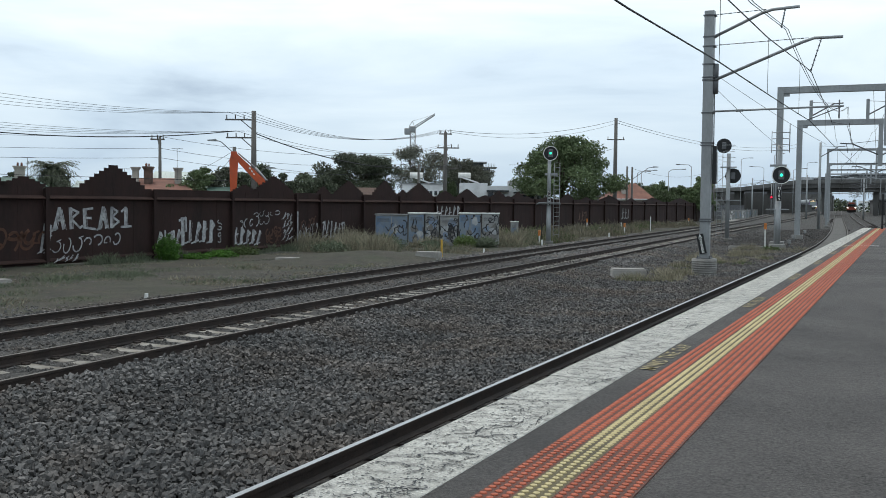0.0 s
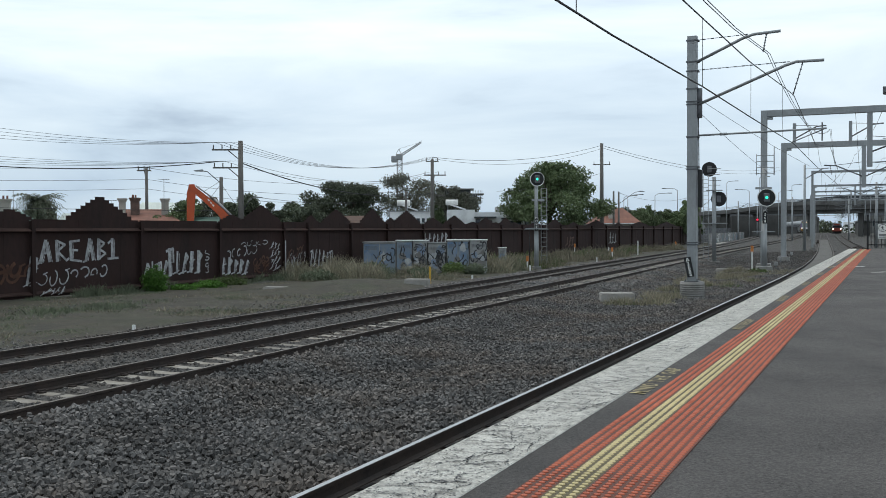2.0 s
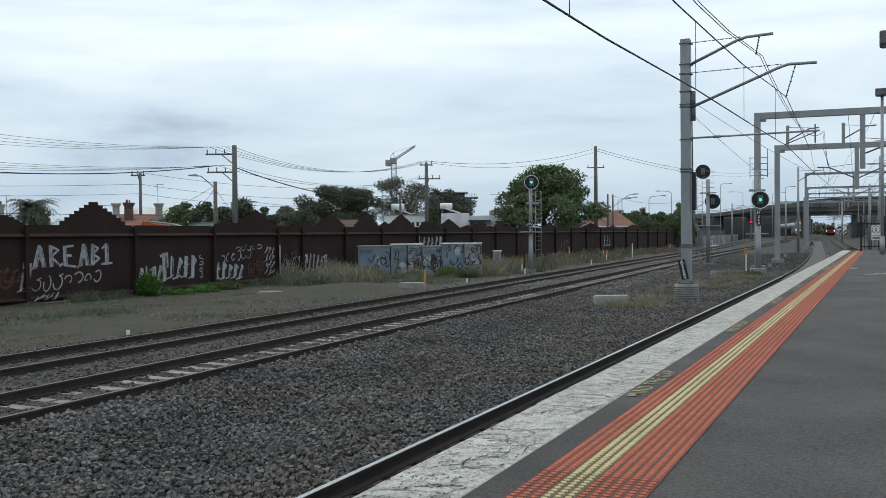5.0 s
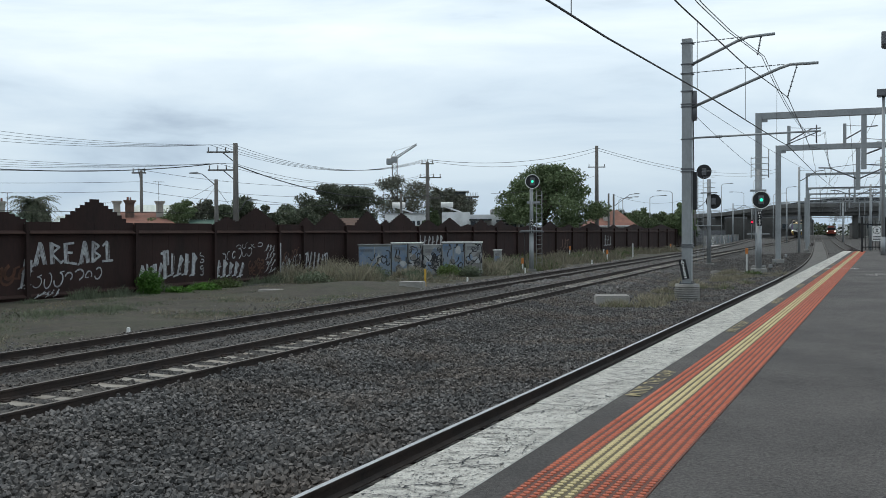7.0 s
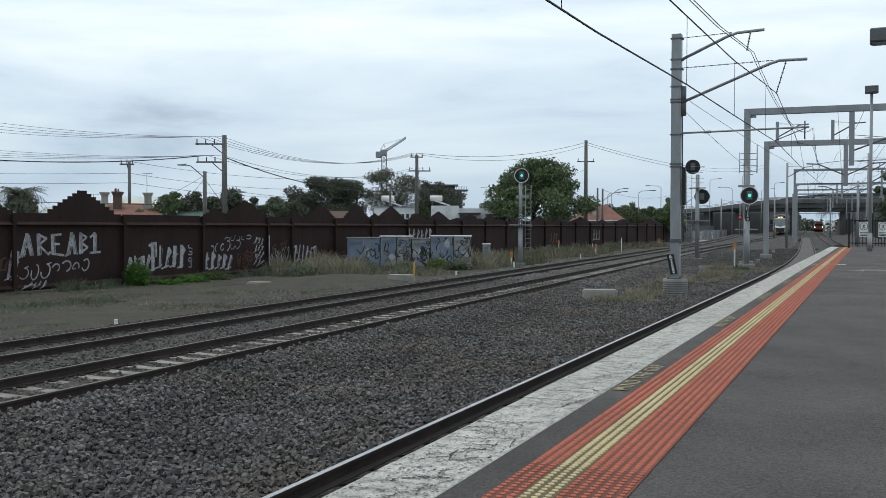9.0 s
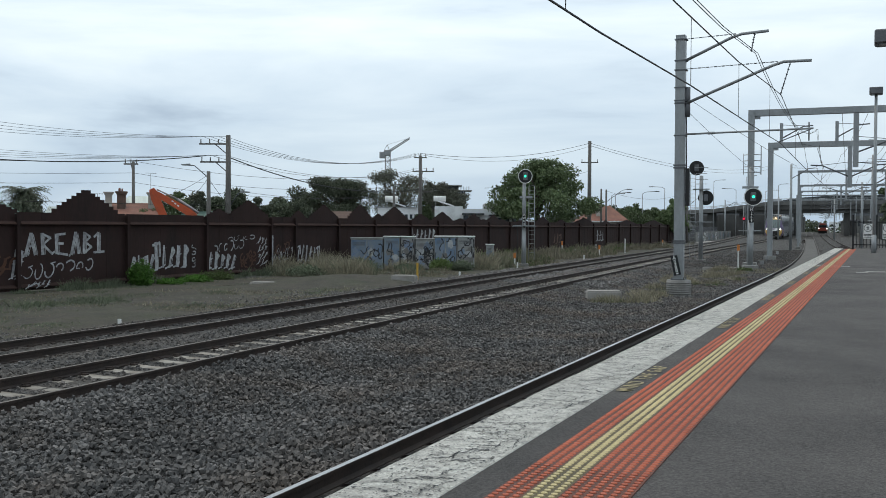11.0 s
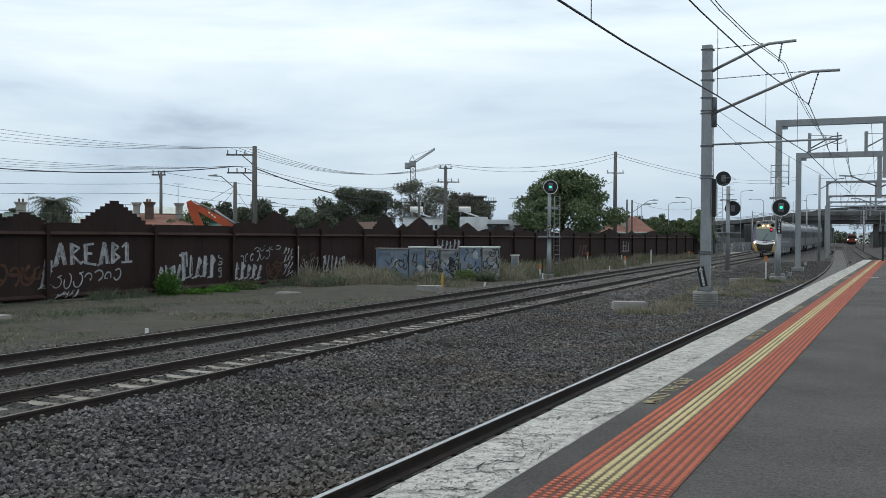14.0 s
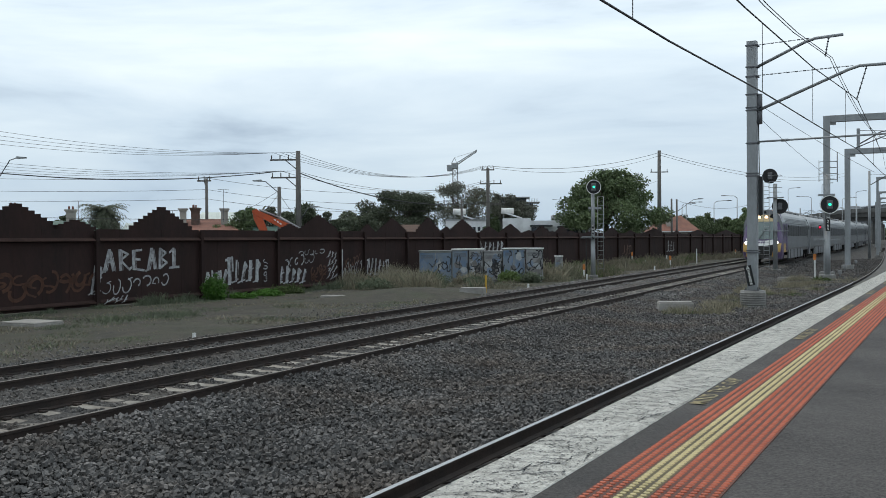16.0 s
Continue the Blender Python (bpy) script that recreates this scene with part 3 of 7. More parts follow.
G, GR = M["graffiti"], M["graffiti_rust"]
block_letters("ARE", 29.45, 1.12, 1.92, 0.74, 0.13, G)
block_letters("ABI", 31.85, 1.12, 1.95, 0.62, 0.13, G)
loops(29.25, 33.1, 0.15, 0.95, 7, 0.055, G, 3)
heavy(29.25, 30.5, (-0.16, -0.13), (0.06, 0.08), 5, 0.05, G, 4, x=0.216)
heavy(35.25, 36.9, (0.02, 0.12), (0.75, 1.05), 4, 0.11, G, 5)
heavy(36.8, 39.4, (0.25, 0.35), (1.40, 1.25), 5, 0.14, G, 8)
for i in range(4):
    loops(39.62, 40.0, 0.25 + 0.3 * i, 0.52 + 0.3 * i, 1, 0.045, G, 90 + i)
heavy(40.85, 43.3, (0.10, 0.12), (0.92, 0.85), 5, 0.13, G, 12)
loops(41.3, 44.0, 0.85, 1.55, 6, 0.05, G, 13)
loops(42.6, 45.0, 1.45, 1.85, 5, 0.038, G, 14)
for i in range(3):
    loops(43.7, 45.1, 0.05 + 0.2 * i, 0.55 + 0.2 * i, 4, 0.07, GR, 15 + i)
for i, (za, zb) in enumerate(((1.3, 1.65), (0.92, 1.22), (0.55, 0.85), (0.15, 0.5))):
    heavy(45.3, 46.2, (za, za), (zb, zb), 3, 0.055, G, 20 + i)
loops(46.8, 48.7, 0.7, 1.5, 6, 0.05, GR, 31)
loops(46.8, 48.8, 0.1, 1.2, 7, 0.04, G, 32)
heavy(49.2, 51.8, (0.15, 0.15), (1.15, 0.95), 6, 0.10, G, 33)
heavy(28.7, 29.3, (0.2, 0.2), (1.3, 1.2), 2, 0.07, G, 35)
for i in range(8):
    loops(22.8 + 0.7 * i, 24.4 + 0.7 * i, 0.1 + 0.22 * (i % 3), 1.35, 2, 0.11, GR, 40 + i)
heavy(64.6, 69.0, (1.1, 1.1), (2.1, 2.0), 6, 0.12, G, 51)
heavy(100, 103, (0.6, 0.6), (1.6, 1.6), 3, 0.15, GR, 52)
heavy(118, 122, (0.6, 0.6), (1.8, 1.8), 3, 0.15, G, 53)
# whitened post and the foot plates beside the gap in the fence
bm = bmesh.new()
sy = (46.45 - 29.5) * STRETCH
box(bm, 0.215, 0.225, sy - 0.05, sy + 0.05, -0.3, 1.75)
part("painted_stripe", bm, G, fence, "streaky white paint on the post")

# ---- cantilever mast at the platform's track ----
def insulator(bm, a, b, n=5, r=0.07):
    a, b = Vector(a), Vector(b)
    tube(bm, a, b, 0.02, seg=6)
    for i in range(n):
        p = a.lerp(b, (i + 0.5) / n)
        d = (b - a).normalized()
        tube(bm, p - d * 0.012, p + d * 0.02, r, r * 0.4, seg=10)


def chain(bm, a, b, r=0.022, step=0.14):
    a, b = Vector(a), Vector(b)
    n = max(2, int((b - a).length / step))
    for i in range(n):
        p, q = a.lerp(b, i / n), a.lerp(b, (i + 0.82) / n)
        tube(bm, p, q, r if i % 2 else r * 0.6, seg=5)


mast = thing("catenary_mast", (-4.84, 36.9, 0), TURN, "galvanised steel catenary mast with two upswept arms on a concrete footing", "mast")
bm = bmesh.new()
box(bm, -0.175, 0.175, -0.16, 0.16, 0.34, 9.45, bevel=0.01)
part("column", bm, M["galv"], mast)
bm = bmesh.new()
tube(bm, (0, 0, -0.5), (0, 0, 0.34), 0.44, seg=28)
footing = part("footing", bm, M["concrete"], mast, "ribbed concrete footing")
for k in range(8):
    bm = bmesh.new()
    tube(bm, (0, 0, -0.34 + 0.08 * k), (0, 0, -0.30 + 0.08 * k), 0.462, seg=28)
    part("rib", bm, M["concrete"], footing)
bm = bmesh.new()
box(bm, -0.26, 0.26, -0.25, 0.25, 0.34, 0.38)
for sx in (-1, 1):
    for sy in (-1, 1):
        tube(bm, (sx * 0.21, sy * 0.2, 0.38), (sx * 0.21, sy * 0.2, 0.46), 0.022, seg=6)
part("base_plate", bm, M["galv_dark"], mast)
for zz in (9.28, 8.50, 8.15, 7.50, 7.02, 6.92, 5.72, 4.62, 4.52, 1.80, 1.72):
    bm = bmesh.new()
    box(bm, -0.21, 0.23, -0.19, 0.19, zz - 0.022, zz + 0.022)
    part("band_clamp", bm, M["galv_dark"], mast)
for (x0, z0), (x1, z1), (x2, z2), tz in (((0.22, 8.52), (2.05, 9.34), (3.10, 9.38), 9.30), ((0.22, 6.92), (3.50, 8.24), (4.56, 8.23), 8.19)):
    bm = bmesh.new()
    path_tube(bm, [(x0, 0, z0), (x1 - 0.25, 0, z1 - 0.11), (x1 + 0.12, 0, z1), (x2, 0, z2)], 0.055, seg=8)
    part("arm", bm, M["galv"], mast)
    bm = bmesh.new()
    chain(bm, (0.2, 0, tz), (x1 - 0.05, 0, z1 + 0.02))
    part("tie_chain", bm, M["galv_dark"], mast)
for a, b in (((2.62, 0, 9.33), (2.50, 0, 8.66)), ((3.85, 0, 8.2), (3.52, 0, 7.05))):
    bm = bmesh.new()
    insulator(bm, a, b, 7, 0.05)
    part("insulator_string", bm, M["galv_dark"], mast)
bm = bmesh.new()
tube(bm, (0.2, 0, 5.77), (4.65, 0, 5.83), 0.035, seg=8)
tube(bm, (1.0, 0, 5.78), (1.25, 0, 5.785), 0.05, seg=8)
part("registration_tube", bm, M["galv"], mast)
bm = bmesh.new()
tube(bm, (4.55, 0, 5.8), (3.5, -0.05, 5.38), 0.02, seg=6)
tube(bm, (4.5, 0, 6.05), (4.5, 0, 5.4), 0.025, seg=6)
part("steady_arm", bm, M["galv_dark"], mast)
for zz in (6.75, 7.2):
    bm = bmesh.new()
    tube(bm, (0.19, 0.1, zz - 0.32), (0.19, 0.1, zz + 0.32), 0.15, 0.15, seg=14)
    part("tension_pulley", bm, M["galv_dark"], mast)
bm = bmesh.new()
box(bm, 0.22, 0.36, -0.12, 0.12, 3.1, 4.5, bevel=0.02)
tube(bm, (0.24, 0, 4.5), (0.22, 0, 6.5), 0.02, seg=6)
part("balance_weight", bm, M["black"], mast)
bm = bmesh.new()
box(bm, -0.14, 0.12, -0.30, -0.29, 0.28, 1.02, m=pose(0.06, 0.1, 0.25, 0, -12, 0))
plate = part("number_plate", bm, M["black"], mast, "tilted black plate with pale marks")
PLATE_AT = pose(0.06, 0.1, 0.25, 0, -12, 0)
bm = bmesh.new()
box(bm, -0.05, 0.04, -0.307, -0.301, 0.32, 0.37, m=PLATE_AT)
part("plate_marks", bm, M["white_paint"], plate)
for i, ch in enumerate("A268"):
    words("character", ch, 0.20, PLATE_AT @ pose(-0.01, -0.305, 0.93 - 0.155 * i, 90, 0, 0), M["white_paint"], plate, offset=0.004)

# ---- portal gantries over the far tracks ----
def portal(y, xl, xr, top, size, drops, arms):
    p = thing("catenary_gantry", (0, y, 0), 0, "grey steel portal gantry carrying overhead wires", "gantry", "gantries over the tracks")
    for x in (xl, xr):
        bm = bmesh.new()
        box(bm, x - size / 2, x + size / 2, -size / 2, size / 2, -0.1, top, bevel=0.01)
        part("column", bm, M["galv"], p)
        bm = bmesh.new()
        box(bm, x - size * 1.1, x + size * 1.1, -size, size, -0.45, 0.12, bevel=0.03)
        part("footing", bm, M["concrete"], p)
    bm = bmesh.new()
    box(bm, xl + size / 2, xr - size / 2, -size / 2, size / 2, top - size * 1.05, top, bevel=0.01)
    box(bm, xl + size / 2, xl + size * 1.4, -size * 0.3, size * 0.3, top - size * 1.5, top - size, m=None)
    part("beam", bm, M["galv"], p)
    for x, zb in drops:
        bm = bmesh.new()
        box(bm, x - size * 0.4, x + size * 0.4, -size * 0.4, size * 0.4, zb, top - size * 1.05)
        part("drop_post", bm, M["galv"], p)
    for x, z, ln, rise in arms:
        bm = bmesh.new()
        s = 1 if ln > 0 else -1
        path_tube(bm, [(x, 0, z), (x + ln * 0.7, 0, z + rise), (x + ln, 0, z + rise * 1.05)], 0.05, seg=6)
        tube(bm, (x, 0, z + rise + 0.25), (x + ln * 0.75, 0, z + rise + 0.02), 0.02, seg=5)
        tube(bm, (x, 0, z - 0.6), (x + ln * 0.9, 0, z - 0.55), 0.03, seg=6)
        part("cantilever", bm, M["galv_dark"], p)
        bm = bmesh.new()
        insulator(bm, (x + ln * 0.85, 0, z + rise), (x + ln * 0.8, 0, z + rise - 0.7), 5, 0.06)
        part("insulator_string", bm, M["galv_dark"], p)
    return p


portal(64.0, -4.0, 13.3, 9.71, 0.38, [(2.08, 6.03), (8.1, 6.03)], [(2.08, 6.9, 2.8, 0.75), (8.1, 6.9, 2.6, 0.75)])
portal(79.8, -3.52, 11.5, 8.95, 0.40, [(2.2, 5.4), (7.0, 5.4)], [(2.2, 6.2, -2.8, 0.9), (2.2, 6.2, 2.8, 0.9), (7, 6.2, 2.6, 0.9)])
for yy, xl, xr, top in ((122, -2.2, 10, 9.1), (150, -2.5, 10.5, 8.6), (182, -2.9, 11, 8.9), (215, -4.2, 11, 9.2), (250, -4.5, 11.5, 9.2), (296, -5.0, 11, 8.2), (335, -6, 11, 8.2), (385, -7, 11, 8.2), (450, -8, 11, 8.2)):
    portal(yy, xl, xr, top, 0.26, [(3.0, 5.6), (7.2, 5.6)], [(3.0, 6.3, -2.6, 0.7), (3.0, 6.3, 2.4, 0.7)])
# upstanding stub posts on the first two beams
for yy, xx, zz in ((79.8, -2.75, 8.95), (79.8, 1.25, 8.95), (64.0, 9.5, 9.71)):
    st = thing("feeder_bracket", (xx, yy, zz), 0, "short steel post with feeder arms on a gantry beam", "bracket", "brackets on the gantries")
    bm = bmesh.new()
    box(bm, -0.12, 0.12, -0.12, 0.12, -0.004, 1.5)
    part("post", bm, M["galv"], st)
    bm = bmesh.new()
    path_tube(bm, [(0.1, 0, 0.35), (1.6, 0, 1.2), (2.3, 0, 1.25)], 0.05, seg=6)
    tube(bm, (0.1, 0, 1.35), (1.7, 0, 1.25), 0.02, seg=5)
    part("arm", bm, M["galv_dark"], st)

# single masts beside the far tracks
for xx, yy, hh in ((-2.95, 118, 9.9), (-6.9, 190, 8.4), (4.4, 92, 9.0), (5.3, 110, 8.8), (5.2, 135, 8.5), (6.4, 165, 8.5), (2.9, 200, 8.4), (-18.2, 210, 8.4), (-18.0, 262, 8.4)):
    st = thing("catenary_pole", (xx, yy, -0.3), 0, "slim grey steel catenary pole", "mast", "poles beside the tracks")
    bm = bmesh.new()
    tube(bm, (0, 0, -0.1), (0, 0, hh), 0.16, 0.12, seg=10)
    part("pole", bm, M["galv"], st)
    bm = bmesh.new()
    path_tube(bm, [(0.1, 0, hh - 1.6), (1.9, 0, hh - 0.5), (2.6, 0, hh - 0.45)], 0.045, seg=6)
    tube(bm, (0.1, 0, hh - 0.4), (1.9, 0, hh - 0.48), 0.02, seg=5)
    part("arm", bm, M["galv_dark"], st)

# ---- signals ----
LENS_GREEN = glow("signal_green", (0.03, 0.85, 0.48), 1.25)
LENS_RED = glow("signal_red", (0.75, 0.01, 0.05), 1.0)


def signal_head(parent, x, z, r, lit, facing=-1, rim=True):
    y = facing * 0.16
    bm = bmesh.new()
    disc(bm, (x, y, z), (0, 1, 0), r, 0.05, 32)
    head = part("target_board", bm, M["black"], parent, "round black signal board")
    if rim:
        bm = bmesh.new()
        n = 40
        for i in range(n):
            a0, a1 = 2 * math.pi * i / n, 2 * math.pi * (i + 1) / n
            q = [(x + rr * math.cos(a), y + facing * 0.03, z + rr * math.sin(a)) for rr, a in ((r * 0.92, a0), (r, a0), (r, a1), (r * 0.92, a1))]
            bm.faces.new([bm.verts.new(p) for p in (q if facing < 0 else q[::-1])])
        part("rim", bm, M["white_paint"], head, "thin white painted rim")
    bm = bmesh.new()
    tube(bm, (x, y + facing * 0.02, z), (x, y + facing * 0.10, z), r * 0.24, seg=16)
    part("lens_housing", bm, M["black"], head)
    if lit is not None:
        bm = bmesh.new()
        disc(bm, (x, y + facing * 0.11, z), (0, 1, 0), r * 0.17, 0.02, 16)
        part("lens", bm, lit, head, "glowing signal lens")
    bm = bmesh.new()
    box(bm, x - 0.16, x + 0.16, y - facing * 0.03 - 0.14, y - facing * 0.03 + 0.14, z - 0.26, z + 0.26, bevel=0.03)
    part("lamp_case", bm, M["galv_dark"], head)


def ladder(parent, x, y, z0, z1, w=0.38, step=0.3):
    bm = bmesh.new()
    for s in (-1, 1):
        tube(bm, (x + s * w / 2, y, z0), (x + s * w / 2, y, z1), 0.022, seg=6)
    z = z0 + 0.2
    while z < z1:
        tube(bm, (x - w / 2, y, z), (x + w / 2, y, z), 0.014, seg=5)
        z += step
    part("ladder", bm, M["galv"], parent, "galvanised steel ladder")


def basket(parent, z, w, y=0.0, railed=True):
    """A small service platform: its deck, and each bar of its rail."""
    bm = bmesh.new()
    box(bm, -w, w, y - 0.3, y + 0.5, z - 0.06, z)
    deck = part("service_platform", bm, M["galv"], parent, "small railed steel service platform")
    if not railed:
        return
    bars = []
    for dz in (0.45, 0.9):
        bars += [((-w, y + yy, z + dz), (w, y + yy, z + dz)) for yy in (-0.3, 0.5)]
        bars += [((xx, y - 0.3, z + dz), (xx, y + 0.5, z + dz)) for xx in (-w, w)]
    bars += [((xx, y + yy, z), (xx, y + yy, z + 0.9)) for xx in (-w, w) for yy in (-0.3, 0.5)]
    for p, q in bars:
        bm = bmesh.new()
        tube(bm, p, q, 0.018, seg=5)
        part("guard_bar", bm, M["galv"], deck)


def bar_plate(parent, z, h, w, y, text=""):
    bm = bmesh.new()
    box(bm, -w / 2, w / 2, y - 0.02, y, z, z + h)
    pl = part("identity_plate", bm, M["black"], parent, "black plate with white characters")
    n = len(text)
    for i, ch in enumerate(text):
        words("character", ch, h / n * 1.12, pose(0, y - 0.026, z + h - (i + 0.5) * h / n, 90, 0, 0), M["white_paint"], pl)


s1 = thing("railway_signal", (-18.45, 62.6, BED), 18, "signal post with a lit green lamp on a round black board", "signal", "signals beside the tracks")
bm = bmesh.new()
tube(bm, (0, 0, 0), (0, 0, 2.55), 0.17, 0.14, seg=10)
tube(bm, (0, 0, 2.5), (0, 0, 5.7), 0.13, 0.11, seg=10)
part("post", bm, M["galv"], s1)
bm = bmesh.new()
box(bm, -0.32, 0.32, -0.32, 0.32, -0.1, 0.16, bevel=0.02)
part("footing", bm, M["concrete"], s1)
signal_head(s1, 0.06, 6.02, 0.48, LENS_GREEN)
ladder(s1, 0.52, 0.25, 0.4, 5.4)
basket(s1, 2.75, 0.72, 0.0, False)
bm = bmesh.new()
box(bm, -0.3, 0.55, -0.1, 0.1, 4.55, 4.7)
part("bracket", bm, M["galv"], s1)
bm = bmesh.new()
box(bm, -0.8, 0.8, -0.12, 0.12, 2.62, 2.68)
part("bracket", bm, M["galv"], s1)
bar_plate(s1, 2.55, 0.95, 0.16, -0.2, "MW067")
bm = bmesh.new()
path_tube(bm, [(-0.45, -0.1, 0.0), (-0.45, -0.1, 2.6)], 0.03, seg=6)
part("conduit", bm, M["black"], s1)

s2 = thing("railway_signal", (-8.35, 76.0, BED), 8, "galvanised signal post with ladder and two round boards seen from behind", "signal", "signals beside the tracks")
bm = bmesh.new()
tube(bm, (0, 0, 0), (0, 0, 6.6), 0.17, 0.14, seg=10)
part("post", bm, M["galv"], s2)
bm = bmesh.new()
box(bm, -0.4, 0.4, -0.35, 0.35, -0.1, 0.2, bevel=0.02)
part("footing", bm, M["concrete"], s2)
signal_head(s2, -0.36, 7.19, 0.555, None, facing=1, rim=False)
signal_head(s2, 0.34, 4.92, 0.57, None, facing=1, rim=False)
ladder(s2, -0.62, -0.2, 0.2, 6.7, w=0.38)
basket(s2, 3.1, 0.97, -0.1, False)
basket(s2, 5.6, 0.6, -0.1, False)
bm = bmesh.new()
for zz, ww in ((7.2, 0.52), (6.75, 0.42), (6.3, 0.5), (5.95, 0.46)):  # guard hoops behind the boards
    path_tube(bm, [(ww * math.cos(0.4 + k * 0.62), -0.15 - ww * math.sin(0.4 + k * 0.62), zz) for k in range(5)], 0.022, seg=5)
part("guard_hoops", bm, M["galv"], s2)

s3 = thing("railway_signal", (-3.74, 60.2, BED), 12, "tall signal post with a lit green lamp and identity plate", "signal", "signals beside the tracks")
bm = bmesh.new()
tube(bm, (0, 0, 0.2), (0, 0, 3.1), 0.175, 0.15, seg=10)
tube(bm, (0, 0, 3.0), (0, 0, 6.3), 0.15, 0.14, seg=10)
part("post", bm, M["galv"], s3)
bm = bmesh.new()
box(bm, -0.42, 0.42, -0.38, 0.38, -0.1, 0.42, bevel=0.03)
part("footing", bm, M["concrete"], s3)
signal_head(s3, 0.10, 4.48, 0.53, LENS_GREEN)
bar_plate(s3, 2.95, 0.86, 0.25, -0.24, "M269")
basket(s3, 2.5, 0.6, 0.2, False)
for zz in (5.9, 6.25, 6.6, 6.95):
    bm = bmesh.new()
    path_tube(bm, [(0.05 + 0.5 * math.cos(k * 0.524), -0.05 - 0.45 * math.sin(k * 0.524), zz) for k in range(7)], 0.024, seg=5)
    part("guard_hoop", bm, M["galv"], s3)
bm = bmesh.new()
tube(bm, (0.55, 0, 5.8), (0.55, 0, 7.5), 0.03, seg=6)
tube(bm, (-0.45, 0, 5.8), (-0.45, 0, 7.05), 0.02, seg=6)
part("upright_tube", bm, M["galv"], s3)
bm = bmesh.new()
box(bm, -0.5, 0.4, -0.15, 0.15, 4.98, 5.1)
part("bracket", bm, M["galv"], s3)
bm = bmesh.new()
box(bm, -0.5, -0.36, -0.25, -0.05, 3.05, 3.3, bevel=0.02)
red = part("marker_case", bm, M["black"], s3)
bm = bmesh.new()
disc(bm, (-0.43, -0.26, 3.18), (0, 1, 0), 0.065, 0.03, 14)
part("lens", bm, LENS_RED, red, "small lit red lamp")

# ---- equipment cabinets in the weeds ----
M["faded_white"] = mat("faded_white", (0.42, 0.43, 0.43), (0.24, 0.25, 0.26), rough=0.7, scale=3, fine=14, bump=0)
M["faded_blue"] = mat("faded_blue", (0.13, 0.20, 0.32), (0.22, 0.25, 0.28), rough=0.7, scale=2.5, fine=12, bump=0)
M["faded_grey"] = mat("faded_grey", (0.20, 0.19, 0.18), (0.12, 0.115, 0.11), rough=0.7, scale=3, fine=14, bump=0)
def cabinet(x, y, turn, w, d, h, face, label, cap=True, marks=0, seed=0):
    c = thing("equipment_cabinet", (x, y, BED - 0.06), turn, label, "cabinet", "equipment cabinets")
    bm = bmesh.new()
    box(bm, 0, w, 0, d, 0.0, h, bevel=0.015)
    body = part("body", bm, M["cabinet"], c)
    n = max(1, round(w / 0.85))
    for i in range(n):
        bm = bmesh.new()
        box(bm, w * i / n + 0.03, w * (i + 1) / n - 0.03, -0.03, -0.002, 0.12, h - 0.08, bevel=0.008)
        dr = part("door", bm, M[face], c)
        bm = bmesh.new()
        box(bm, w * (i + 1) / n - 0.13, w * (i + 1) / n - 0.09, -0.06, -0.03, h * 0.45, h * 0.6)
        part("handle", bm, M["galv_dark"], dr)
        if i % 2 == 0:
            bm = bmesh.new()
            for k in range(5):
                box(bm, w * i / n + 0.12, w * (i + 1) / n - 0.12, -0.04, -0.031, h - 0.42 + 0.045 * k, h - 0.40 + 0.045 * k)
            part("vent", bm, M["galv_dark"], dr)
    bm = bmesh.new()
    box(bm, -0.05, w + 0.05, -0.08, d + 0.05, h, h + 0.07, bevel=0.01)
    part("roof_cap", bm, M["white_paint"] if cap else M["cabinet"], c, "pale metal cap")
    r = random.Random(seed + 50)
    for k in range(marks + 2):  # faded patches of paint on the doors
        bm = bmesh.new()
        cx, cz, ra, rb = r.uniform(0.25, w - 0.25), r.uniform(0.45, h - 0.4), r.uniform(0.15, 0.30), r.uniform(0.18, 0.42)
        ring = [(min(max(cx + ra * r.uniform(0.6, 1.2) * math.cos(0.524 * j), 0.04), w - 0.04), min(max(cz + rb * r.uniform(0.6, 1.2) * math.sin(0.524 * j), 0.14), h - 0.1)) for j in range(12)]
        bm.faces.new([bm.verts.new((u, -0.0325 - 0.0003 * k, v)) for u, v in ring])
        tagged(part("paint_patch", bm, M[("faded_white", "faded_blue", "faded_grey")[r.randrange(3)]], c), kind="stuff")
    if marks:
        r = random.Random(seed)
        bm = bmesh.new()
        for k in range(marks * 2):
            px, pz = r.uniform(0.1, w - 0.1), r.uniform(0.3, h - 0.3)
            a = r.uniform(0, 6)
            pts = []
            for j in range(7):
                a += r.gauss(0.6, 0.7)
                px, pz = px + 0.13 * math.cos(a), pz + 0.17 * math.sin(a)
                pts.append((min(max(px, 0.04), w - 0.04), min(max(pz, 0.15), h - 0.1)))
            for (u0, v0), (u1, v1) in zip(pts, pts[1:]):
                dd = Vector((u1 - u0, v1 - v0))
                if dd.length < 0.01:
                    continue
                s = Vector((-dd.y, dd.x)).normalized() * r.uniform(0.018, 0.042)
                bm.faces.new([bm.verts.new((p, -0.036, q)) for p, q in ((u0 - s.x, v0 - s.y), (u1 - s.x, v1 - s.y), (u1 + s.x, v1 + s.y), (u0 + s.x, v0 + s.y))])
        bmesh.ops.recalc_face_normals(bm, faces=bm.faces[:])
        tagged(part("graffiti", bm, M["graffiti_black"], c, "black sprayed scrawls"), kind="stuff")
    return c


